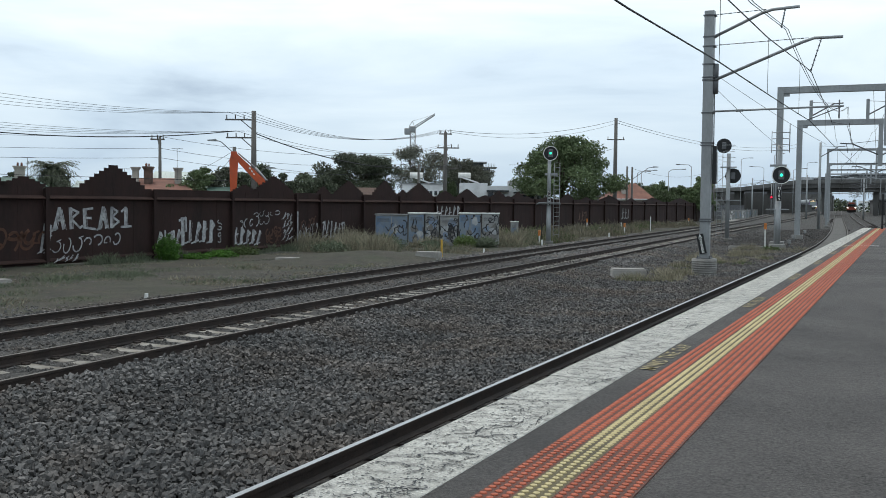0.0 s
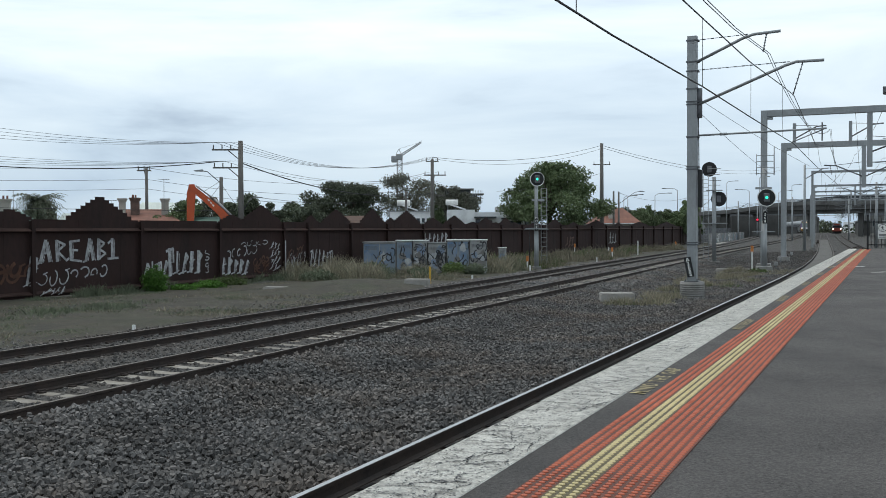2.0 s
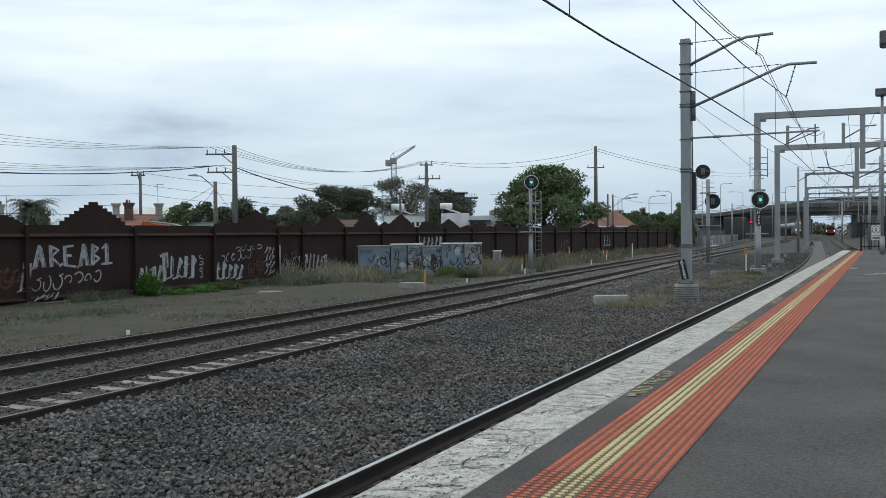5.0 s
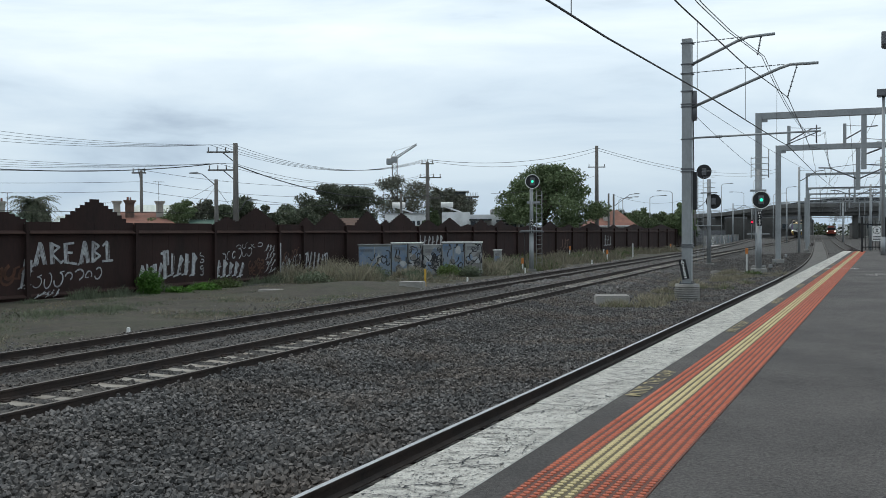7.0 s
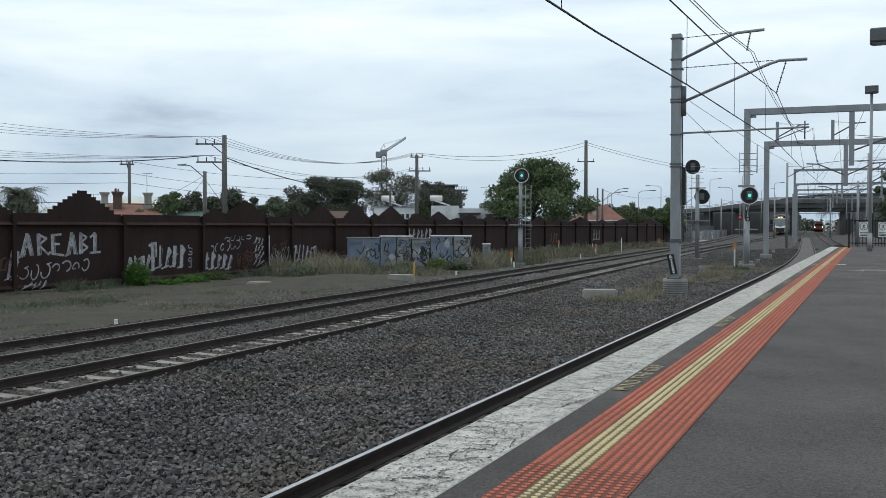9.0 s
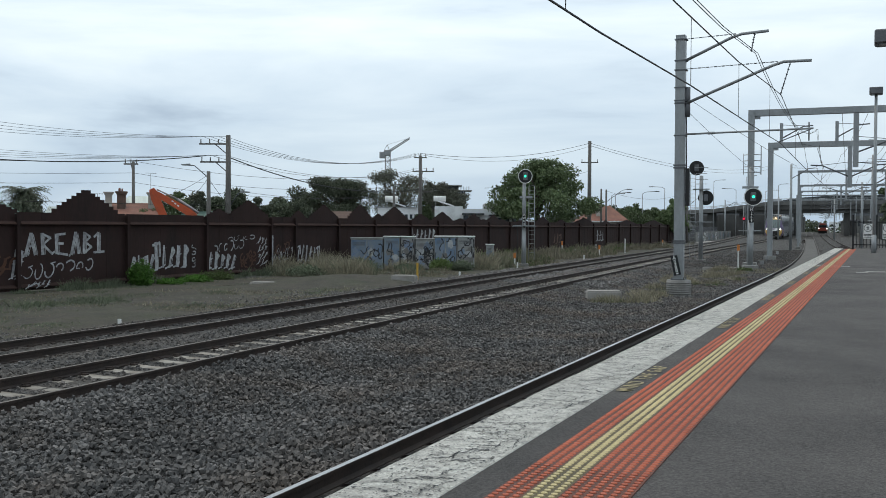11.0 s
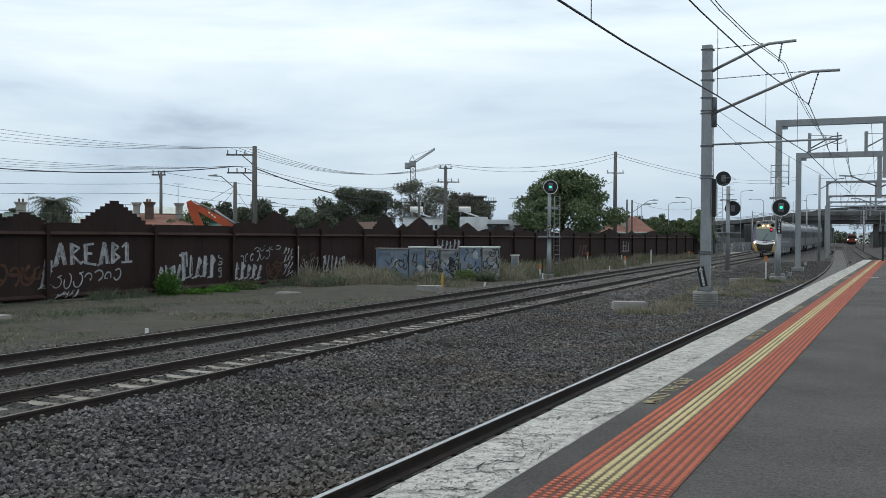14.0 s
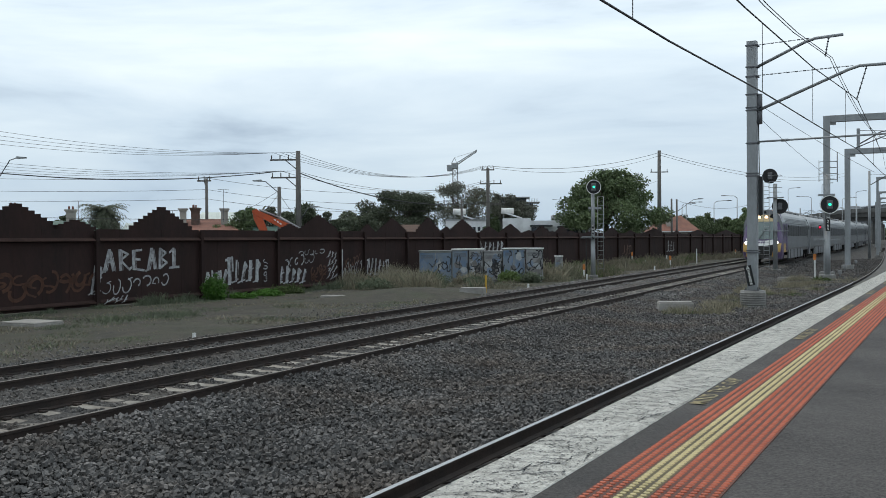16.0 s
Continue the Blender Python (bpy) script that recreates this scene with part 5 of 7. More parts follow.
palm = thing("palm_tree", (-65.2, 66.0, BED - 0.1), 0, "drooping palm with feathery grey-green fronds", "tree", "trees behind the fence")
bm = bmesh.new()
tube(bm, (0, 0, -0.2), (0.1, 0, 5.3), 0.2, 0.16, seg=9)
part("trunk", bm, M["bark"], palm)
r2 = random.Random(4)
bm = bmesh.new()
for i in range(230):
    a, up, ln = r2.uniform(0, 6.28), r2.uniform(-0.9, 1.25), r2.uniform(1.2, 2.5)
    prev = Vector((0.1, 0, 5.3))
    for k in range(8):
        u = (k + 1) / 8
        p = Vector((0.1 + math.cos(a) * ln * u * math.cos(up * (1 - u)), math.sin(a) * ln * u * math.cos(up * (1 - u)), 5.3 + math.sin(up) * ln * u * 1.1 - ln * 0.75 * u * u))
        for s in (-1, 1):
            q = Vector((-math.sin(a), math.cos(a), -0.5)) * s * 0.34 * (1 - 0.6 * u)
            q.z = -abs(q.z) * 1.2
            bm.faces.new([bm.verts.new(v) for v in (prev, prev.lerp(p, 0.6), p + q)])
        prev = p
part("fronds", bm, M["leaf_dull"], palm)
leaves("undergrowth", [((0.3, 0, 4.6), (1.2, 1.2, 0.9)), ((1.0, 0, 3.9), (0.9, 0.9, 0.9)), ((-0.9, 0.2, 4.0), (0.9, 0.9, 0.8))], 2600, 0.14, M["leaf_grey"], 61, palm, 0.2)
tree(-68.0, 64.5, 4.9, 1.5, 2.5, M["leaf_light"], 2600, 0.10, "small yellowing garden tree behind the houses", 27, 6)

# ---- houses and buildings behind the fence ----
M["roof_tile"] = mat("roof_tile", (0.27, 0.125, 0.09), (0.17, 0.085, 0.066), rough=0.85, scale=1.5, fine=9, bump=0.3, stain=(0.13, 0.07, 0.055), stain_scale=0.6)
M["roof_brown"] = mat("roof_brown", (0.13, 0.08, 0.06), (0.075, 0.05, 0.042), rough=0.85, scale=1.5, fine=9, bump=0.3)
M["roof_iron"] = mat("roof_iron", (0.52, 0.58, 0.55), (0.42, 0.47, 0.45), rough=0.5, metal=0.2, scale=1, fine=10, bump=0.05)
M["roof_green"] = mat("roof_green", (0.10, 0.17, 0.14), (0.07, 0.12, 0.10), rough=0.6, scale=1, fine=10, bump=0.05)
M["render_white"] = mat("render_white", (0.80, 0.81, 0.81), (0.70, 0.71, 0.72), rough=0.85, scale=0.7, fine=12, bump=0.05, stain=(0.45, 0.45, 0.45), stain_scale=0.5)
M["render_cream"] = mat("render_cream", (0.42, 0.39, 0.34), (0.30, 0.28, 0.25), rough=0.85, scale=0.8, fine=12, bump=0.08, stain=(0.28, 0.26, 0.23), stain_scale=1.2)
M["brick"] = mat("brick", (0.20, 0.085, 0.062), (0.12, 0.058, 0.048), rough=0.9, scale=3, fine=20, bump=0.2)
M["window_dark"] = glass_of("window_dark", (0.02, 0.024, 0.028))
M["dark_clad"] = mat("dark_clad", (0.050, 0.056, 0.060), (0.03, 0.034, 0.037), rough=0.6, scale=0.5, fine=6, bump=0.03)


def window(parent, x, z, w, h, y=-0.03):
    bm = bmesh.new()
    box(bm, x - w / 2 - 0.06, x + w / 2 + 0.06, y - 0.03, y + 0.02, z - 0.06, z + h + 0.06)
    fr = part("window", bm, M["render_white"], parent)
    bm = bmesh.new()
    box(bm, x - w / 2, x + w / 2, y - 0.045, y - 0.031, z, z + h)
    part("pane", bm, M["window_dark"], fr, "dark reflecting glass")


M["old_brick"] = mat("old_brick", (0.15, 0.095, 0.075), (0.07, 0.05, 0.042), rough=0.9, scale=3, fine=14, bump=0.2)


def chimney(parent, x, y, z0, z1, w, material, pots=2):
    bm = bmesh.new()
    box(bm, x - w / 2, x + w / 2, y - w / 2, y + w / 2, z0, z1 - 0.25)
    box(bm, x - w / 2 - 0.07, x + w / 2 + 0.07, y - w / 2 - 0.07, y + w / 2 + 0.07, z1 - 0.25, z1 - 0.12)
    box(bm, x - w / 2 - 0.13, x + w / 2 + 0.13, y - w / 2 - 0.13, y + w / 2 + 0.13, z1 - 0.12, z1)
    ch = part("chimney", bm, material, parent)
    for i in range(pots):
        bm = bmesh.new()
        tube(bm, (x - 0.15 + 0.3 * i, y, z1), (x - 0.15 + 0.3 * i, y, z1 + 0.28), 0.09, 0.075, seg=8)
        part("chimney_pot", bm, M["brick"], ch)


def house(x, y, turn, w, d, eave, ridge, wall, roof, label, chims=(), hip=0.0, wins=()):
    hs = thing("house", (x, y, BED - 0.1), turn, label, "house", "houses behind the fence")
    bm = bmesh.new()
    box(bm, -w / 2, w / 2, 0, d, -0.2, eave)
    part("wall", bm, wall, hs)
    bm = bmesh.new()
    o = 0.35
    a = [bm.verts.new(v) for v in ((-w / 2 - o, -o, eave), (w / 2 + o, -o, eave), (w / 2 + o, d + o, eave), (-w / 2 - o, d + o, eave))]
    b = [bm.verts.new(v) for v in ((-w / 2 - o + hip, d / 2, ridge), (w / 2 + o - hip, d / 2, ridge))]
    for q in ((a[0], a[1], b[1], b[0]), (a[2], a[3], b[0], b[1]), (a[1], a[2], b[1]), (a[3], a[0], b[0]), (a[3], a[2], a[1], a[0])):
        bm.faces.new(q)
    rf = part("roof", bm, roof, hs)
    bm = bmesh.new()
    box(bm, -w / 2 - o, w / 2 + o, -o - 0.12, -o - 0.004, eave - 0.06, eave + 0.08)
    part("gutter", bm, M["render_white"], hs)
    if roof is M["roof_iron"] or roof is M["roof_green"]:
        bm = bmesh.new()
        n = int(w / 0.5)
        for i in range(n):
            u = -w / 2 + w * (i + 0.5) / n
            if abs(u) < w / 2 - hip * 0.5:
                tube(bm, (u, -o, eave + 0.015), (u, d / 2, ridge + 0.01), 0.02, seg=4)
        part("roof_ribs", bm, roof, hs)
    for c in chims:
        chimney(hs, *c)
    for x_, z_, w_, h_ in wins:
        window(hs, x_, z_, w_, h_)
    return hs


house(-52.2, 63.3, 34, 6.6, 8, 3.4, 4.6, M["brick"], M["roof_tile"], "old brick house with red tiled roof and tall chimneys", [(-1.35, 2.2, 3.2, 5.45, 0.5, M["render_cream"], 0), (-0.35, 2.4, 3.2, 5.5, 0.66, M["old_brick"], 1), (2.05, 2.4, 3.2, 5.45, 0.55, M["render_cream"], 0)], 2.0)
house(-47.2, 66.6, 34, 2.4, 5, 3.3, 3.9, M["render_cream"], M["roof_green"], "low weatherboard house with a dark skillion roof")
house(-62.6, 81.5, 34, 9.0, 7, 3.9, 5.75, M["render_white"], M["roof_iron"], "white house with pale metal roof", [(-4.0, 2, 4, 6.2, 0.7, M["render_cream"])], 1.5, [(0.6, 2.2, 0.9, 1.3)])
house(-60.6, 66.6, 36, 3.6, 6, 3.5, 4.35, M["render_cream"], M["roof_iron"], "small gabled cottage with a grey roof", [(1.5, 1.2, 3, 4.95, 0.55, M["brick"])], 0.0)
house(-63.6, 58.2, 38, 7.4, 6, 3.4, 4.5, M["brick"], M["roof_green"], "low house with a green metal roof", [(-3.0, 2.2, 3.0, 5.75, 0.75, M["render_cream"]), (1.6, 2.2, 3.0, 5.45, 0.72, M["render_cream"])], 1.5)
house(-67.5, 41.5, 40, 7.0, 7, 3.4, 4.7, M["brick"], M["roof_tile"], "low brick house with a red tiled roof", [(-1.0, 2.2, 3.0, 5.6, 0.8, M["render_cream"])], 1.5)
house(-42.6, 84.5, 28, 5.2, 6, 2.9, 4.2, M["brick"], M["roof_brown"], "low house with a brown tiled roof", hip=1.2)
house(-30.2, 147.0, 24, 6.5, 8, 3.6, 6.1, M["render_cream"], M["roof_tile"], "house with an orange tiled roof and cream chimney", [(-0.9, 1.5, 4.0, 6.0, 0.9, M["render_cream"])], 2.2)
house(-66.0, 96.0, 30, 12, 8, 3.4, 4.8, M["brick"], M["roof_brown"], "low house with a brown tiled roof", hip=2)

for x, y, z0, z1 in ((-62.4, 60.5, 4.1, 5.7), (-58.4, 67.5, 3.9, 5.0), (-51.6, 66.0, 4.0, 6.6)):
    ae = thing("tv_aerial", (x, y, z0), 30, "thin metal television aerial on a house roof", "aerial", "roof aerials")
    bm = bmesh.new()
    tube(bm, (0, 0, -0.15), (0, 0, z1 - z0), 0.02, seg=5)
    part("pole", bm, M["galv_dark"], ae)
    bm = bmesh.new()
    tube(bm, (-0.45, 0, z1 - z0), (0.45, 0, z1 - z0 - 0.03), 0.015, seg=5)
    for k in range(5):
        tube(bm, (-0.4 + 0.2 * k, -0.3, z1 - z0), (-0.4 + 0.2 * k, 0.3, z1 - z0), 0.012, seg=4)
    part("elements", bm, M["galv_dark"], ae)

wb = thing("flat_roofed_building", (-47.4, 101.3, BED - 0.1), 25, "white rendered flat-roofed building with small windows", "building", "buildings behind the fence")
bm = bmesh.new()
box(bm, 0, 5.2, 0, 7, -0.2, 4.85)
part("wall", bm, M["render_white"], wb)
bm = bmesh.new()
box(bm, -0.1, 5.3, -0.1, 7.1, 4.85, 4.98)
part("parapet_cap", bm, M["galv"], wb)
for i in range(3):
    window(wb, 3.3 + 0.55 * i, 3.6, 0.32, 0.5)
wb2 = thing("flat_roofed_building", (-43.6, 109.6, BED - 0.1), 22, "white modern building with dark recessed openings", "building", "buildings behind the fence")
bm = bmesh.new()
box(bm, 0, 3.4, 0, 7, -0.2, 5.2)
part("wall", bm, M["render_white"], wb2)
bm = bmesh.new()
box(bm, 3.4, 10.5, 0.6, 7, -0.2, 4.9)
part("wall", bm, M["render_white"], wb2)
bm = bmesh.new()
box(bm, 3.3, 6.0, -0.5, 0.65, 4.15, 4.35)
box(bm, 6.6, 10.6, -0.3, 0.65, 4.0, 4.2)
part("canopy", bm, M["dark_clad"], wb2)
for x_, z_, w_, h_ in ((1.0, 2.7, 1.2, 0.7), (3.8, 2.2, 0.6, 1.9), (5.2, 3.3, 0.6, 0.6), (8.0, 2.8, 2.2, 1.0), (9.9, 3.0, 0.8, 0.8)):
    window(wb2, x_, z_, w_, h_, 0.57 if x_ > 3.4 else -0.03)
bm = bmesh.new()
box(bm, 6.2, 10.5, 2.5, 6.9, 4.9, 5.6)
part("upper_storey", bm, M["cabinet"], wb2)
for wbx, px, py, z in ((wb, 1.6, 1.5, 4.98), (wb2, 0.6, 1.5, 5.2)):
    hw_ = thing("solar_water_heater", wbx.matrix_world @ Vector((px, py, z)), 25, "white rooftop solar water heater tank on sloping panel", "water heater", "roof heaters")
    bm = bmesh.new()
    tube(bm, (-0.75, 0, 0.95), (0.75, 0, 0.95), 0.34, seg=16)
    part("tank", bm, M["white_paint"], hw_)
    bm = bmesh.new()
    prism(bm, [(-0.2, 0.62), (0.0, 0.68), (1.7, 0.1), (1.6, 0.0)], -0.9, 0.9)
    bmesh.ops.recalc_face_normals(bm, faces=bm.faces[:])
    part("panel", bm, M["render_white"], hw_)
    bm = bmesh.new()
    for sx in (-0.5, 0.5):
        tube(bm, (sx, 0, 0), (sx, 0, 0.7), 0.04, seg=6)
    part("stand", bm, M["galv"], hw_)

apt = thing("apartment_building", (-114, 278, BED), 21, "dark glass-fronted apartment block with roof terraces", "building", "buildings behind the fence")
bm = bmesh.new()
box(bm, 0, 12.6, 0, 12, -0.2, 10.5)
part("wall", bm, M["dark_clad"], apt)
for i in range(3):
    bm = bmesh.new()
    box(bm, -0.3, 13.0 + i * 0.8, -0.7, 12, 10.5 + i * 1.6, 10.72 + i * 1.6)
    part("floor_slab", bm, M["concrete"], apt)
    for k in range(6):
        bm = bmesh.new()
        box(bm, 0.2 + 2.1 * k, 2.1 + 2.1 * k, -0.5, -0.4, 9.0 + 1.6 * i, 10.4 + 1.6 * i)
        part("window", bm, M["window_dark"], apt)
bm = bmesh.new()
box(bm, 0.4, 10.5, 0.4, 11, 12.3, 15.2)
part("upper_storey", bm, M["dark_clad"], apt)
bm = bmesh.new()
box(bm, 0, 11.5, -0.5, 11.5, 15.2, 15.5)
part("roof", bm, M["galv"], apt)
bm = bmesh.new()
for k in range(7):
    tube(bm, (11.0 + 0.5 * k, -0.6, 12.3), (11.0 + 0.5 * k, -0.6, 15.0), 0.06, seg=5)
part("terrace_rail", bm, M["galv"], apt)

crane = thing("tower_crane", (-165.8, 364.0, BED), 21, "distant white luffing tower crane above the roofs", "crane")
bm = bmesh.new()
for sx in (-1, 1):
    for sy in (-1, 1):
        tube(bm, (sx, sy, 0), (sx, sy, 31.5), 0.16, seg=5)
for k in range(18):
    z = 1.75 * k
    for a, b in (((-1, -1), (1, -1)), ((1, -1), (1, 1)), ((1, 1), (-1, 1)), ((-1, 1), (-1, -1))):
        tube(bm, (*a, z), (*b, z + 1.75), 0.09, seg=4)
part("tower", bm, M["galv"], crane)
bm = bmesh.new()
box(bm, -1.5, 1.2, -1.3, 1.3, 31.5, 34.0, bevel=0.2)
box(bm, -3.4, -1.0, -1.2, 1.2, 30.6, 33.2, bevel=0.2)
part("slewing_cab", bm, M["galv"], crane)
bm = bmesh.new()
a0, b0 = Vector((0.8, 0, 33.2)), Vector((9.0, 0, 38.6))
for dz, dy in ((0, -0.6), (0, 0.6), (1.0, 0)):
    tube(bm, a0 + Vector((0, dy, dz)), b0 + Vector((0, dy * .4, dz * .5)), 0.15, seg=5)
for k in range(12):
    p, q = a0.lerp(b0, k / 12), a0.lerp(b0, (k + 1) / 12)
    tube(bm, p + Vector((0, -0.6, 0)), q + Vector((0, 0, 0.9)), 0.09, seg=4)
    tube(bm, p + Vector((0, 0.6, 0)), q + Vector((0, -0.5, 0)), 0.09, seg=4)
    tube(bm, p + Vector((0, 0, 1.0)), q + Vector((0, 0.5, 0)), 0.09, seg=4)
part("jib", bm, M["galv"], crane)
bm = bmesh.new()
tube(bm, (-1.5, 0, 34), (-0.2, 0, 36.2), 0.12, seg=5)
tube(bm, (0.6, 0, 34), (-0.2, 0, 36.2), 0.12, seg=5)
tube(bm, (-0.2, 0, 36.2), (8.4, 0, 38.8), 0.05, seg=4)
part("apex_frame", bm, M["galv"], crane)

# ---- road overpass across the tracks ----
over = thing("road_overpass", (0, 262, 0), -3, "weathered concrete road overpass on piers across the railway", "bridge")
# darker concrete below the parapet: stains, plus the underside's shade in its colour
bm = bmesh.new()
prism(bm, [(-70, 3.6), (-33, 5.9), (-25, 6.3), (-12, 7.0), (70, 7.3), (70, 8.4), (-11.8, 8.4), (-25.3, 6.75), (-45, 5.6), (-70, 4.2)], 0, 11)
bmesh.ops.recalc_face_normals(bm, faces=bm.faces[:])
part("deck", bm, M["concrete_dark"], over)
for i in range(5):
    bm = bmesh.new()
    prism(bm, [(-0.25, 6.15), (0.25, 6.15), (0.18, 6.4), (0.18, 6.9), (0.4, 7.3), (-0.4, 7.3), (-0.18, 6.9), (-0.18, 6.4)], -24, 70, m=pose(0, 0.9 + 2.3 * i, 0, 0, 0, -90))
    bmesh.ops.recalc_face_normals(bm, faces=bm.faces[:])
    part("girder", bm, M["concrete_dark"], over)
PARAPET = [(-70, 4.9), (-45, 6.2), (-25.3, 7.3), (-11.8, 9.1), (-4, 9.25), (70, 9.3)]
for (xa, za), (xb, zb) in zip(PARAPET, PARAPET[1:]):
    bm = bmesh.new()
    prism(bm, [(xa, za - 1.0), (xb, zb - 1.0), (xb, zb), (xa, za)], -0.35, -0.05)
    bmesh.ops.recalc_face_normals(bm, faces=bm.faces[:])
    part("parapet", bm, M["concrete_mid"], over, "weathered concrete parapet")
    bm = bmesh.new()
    for dz in (0.3, 0.6):
        tube(bm, (xa, -0.2, za + dz), (xb, -0.2, zb + dz), 0.05, seg=5)
    n = max(1, round((xb - xa) / 2))
    for k in range(n):
        u = (k + 0.5) / n
        zz = za + (zb - za) * u
        tube(bm, (xa + (xb - xa) * u, -0.2, zz), (xa + (xb - xa) * u, -0.2, zz + 0.65), 0.05, seg=5)
    part("guard_rail", bm, M["galv"], over)
for xx, w in ((-27.0, 1.4), (-19.0, 1.0), (6.5, 1.2), (13.0, 1.2), (24, 2), (-5.6, 0.9)):
    bm = bmesh.new()
    box(bm, xx - w / 2, xx + w / 2, 2, 9, -0.5, 6.2, bevel=0.05)
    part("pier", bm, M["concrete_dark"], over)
bm = bmesh.new()
prism(bm, [(-70, -0.4), (-29.5, -0.4), (-32.9, 5.6), (-33.4, 5.85), (-70, 3.55)], 0.4, 10.6)
bmesh.ops.recalc_face_normals(bm, faces=bm.faces[:])
part("abutment", bm, M["concrete"], over)
bm = bmesh.new()
prism(bm, [(-9, 8.4), (22, 8.4), (22, 10.7), (6, 10.9), (-5, 10.2), (-9, 9.6)], 6, 10.8)
bmesh.ops.recalc_face_normals(bm, faces=bm.faces[:])
part("deck_shelter", bm, M["dark_clad"], over)
for xx, yy, hh, ln in ((-29, 172, 8.6, 2.2), (-25.7, 176, 9.6, -2.0), (-33.0, 168, 8.3, 2.0), (-18.0, 236, 11.5, -2.5), (-15.5, 232, 14.2, 1.6), (-12, 246, 11.4, 2.4), (-22, 225, 13.0, 1.8), (-8.8, 240, 12.6, 1.5), (-36.5, 182, 8.6, 1.8)):
    lp = thing("street_lamp", (xx, yy, -0.4), 0, "tall slender grey street lamp with a curved arm", "street lamp", "street lamps by the overpass")
    bm = bmesh.new()
    tube(bm, (0, 0, -0.1), (0, 0, hh), 0.10, 0.06, seg=8)
    path_tube(bm, [(0, 0, hh - 0.02), (ln * .25, 0, hh + 0.32), (ln, 0, hh + 0.42)], 0.05, seg=6)
    part("pole", bm, M["galv"], lp)
    bm = bmesh.new()
    s = 1 if ln > 0 else -1
    box(bm, min(ln, ln + 0.75 * s), max(ln, ln + 0.75 * s), -0.14, 0.14, hh + 0.34, hh + 0.48, bevel=0.04)
    part("lamp_head", bm, M["galv_dark"], lp)

# cars and a lorry crossing the overpass stay far off behind its parapet
M["car_paint"] = mat("car_paint", (0.55, 0.56, 0.58), (0.45, 0.46, 0.48), rough=0.3, metal=0.3, scale=1, fine=5, bump=0)
for xx in (-9.6, 1.5, 5.8):
    car = thing("car", (xx, 265.0, 8.4), -3, "silver car on the overpass", "car", "cars on the overpass")
    bm = bmesh.new()
    prism(bm, [(-2.1, 0.35), (2.1, 0.35), (2.15, 0.8), (1.1, 0.95), (0.5, 1.45), (-1.2, 1.45), (-1.8, 0.95), (-2.15, 0.85)], -0.85, 0.85)
    bmesh.ops.recalc_face_normals(bm, faces=bm.faces[:])
    part("body", bm, M["car_paint"], car)
    for wx in (-1.3, 1.3):
        for wy in (-0.8, 0.8):
            bm = bmesh.new()
            disc(bm, (wx, wy, 0.32), (0, 1, 0), 0.32, 0.2, 14)
            part("wheel", bm, M["black"], car)

# retaining wall of the yard behind the overpass
rw = thing("retaining_wall", (-50, 284, -0.5), 0, "dark stained concrete retaining wall beyond the overpass", "wall")
for k in range(8):
    bm = bmesh.new()
    box(bm, 4.7 * k + 0.04, 4.7 * k + 4.66, 0, 0.6, -0.3, 6.3 + 0.3 * (k % 2), bevel=0.05)
    part("wall_panel", bm, M["concrete_dark"], rw)

# graffitied boundary wall and palings towards the overpass
M["faded_teal"] = mat("faded_teal", (0.22, 0.33, 0.33), (0.15, 0.16, 0.2), rough=0.7, scale=1, fine=6, bump=0)
wall = thing("boundary_wall", (-20.3, 176, -0.4), 0.6, "grey concrete boundary wall covered in faded graffiti", "wall")
bm = bmesh.new()
box(bm, -0.12, 0.12, 0, 84, -0.1, 1.9)
part("wall_panel", bm, M["concrete"], wall)
r2 = random.Random(9)
for k in range(16):
    bm = bmesh.new()
    y0 = 3 + 5 * k
    for j in range(24):
        a, b = y0 + r2.uniform(0, 4.2), r2.uniform(0.15, 1.6)
        w = r2.uniform(0.1, 0.35)
        q = [(a, b), (a + r2.uniform(.3, 1.6), b + r2.uniform(-.5, .6))]
        d = (Vector(q[1]) - Vector(q[0])).normalized()
        s = Vector((-d.y, d.x)) * w
        bm.faces.new([bm.verts.new((0.124, *(Vector(p) + t_ * s))) for p, t_ in ((q[0], -.5), (q[1], -.5), (q[1], .5), (q[0], .5))])
    tagged(part("graffiti", bm, M[("graffiti", "blue_paint", "white_paint", "graffiti", "faded_teal")[k % 5]], wall), kind="stuff")
pal = thing("paling_fence", (-23.5, 176, -0.4), 0.6, "dark steel paling fence above the wall", "fence")
for k in range(70):
    bm = bmesh.new()
    box(bm, -0.03, 0.03, 1.2 * k, 1.2 * k + 0.5, 0, 2.9)
    part("pale", bm, M["galv_dark"], pal)
bm = bmesh.new()
for zz in (0.8, 2.5):
    box(bm, -0.09, -0.03, 0, 84, zz, zz + 0.1)
part("rail", bm, M["galv_dark"], pal)

# low far skyline beyond the overpass
for xx, yy, w, h in ((-22, 660, 18, 5), (14, 700, 14, 7), (34, 690, 16, 5), (-70, 640, 40, 6), (90, 520, 50, 8), (-150, 480, 60, 6), (-240, 420, 60, 6), (130, 420, 60, 8)):
    fb = thing("distant_building", (xx, yy, BED), 0, "pale distant flat-roofed building", "building", "far skyline")
    bm = bmesh.new()
    box(bm, -w / 2, w / 2, 0, 15, -0.5, h)
    part("wall", bm, M["render_white"], fb)
    for k in range(int(w / 5)):
        bm = bmesh.new()
        box(bm, -w / 2 + 1 + 5 * k, -w / 2 + 2.5 + 5 * k, -0.1, -0.004, h * 0.55, h * 0.75)
        part("window", bm, M["window_dark"], fb)

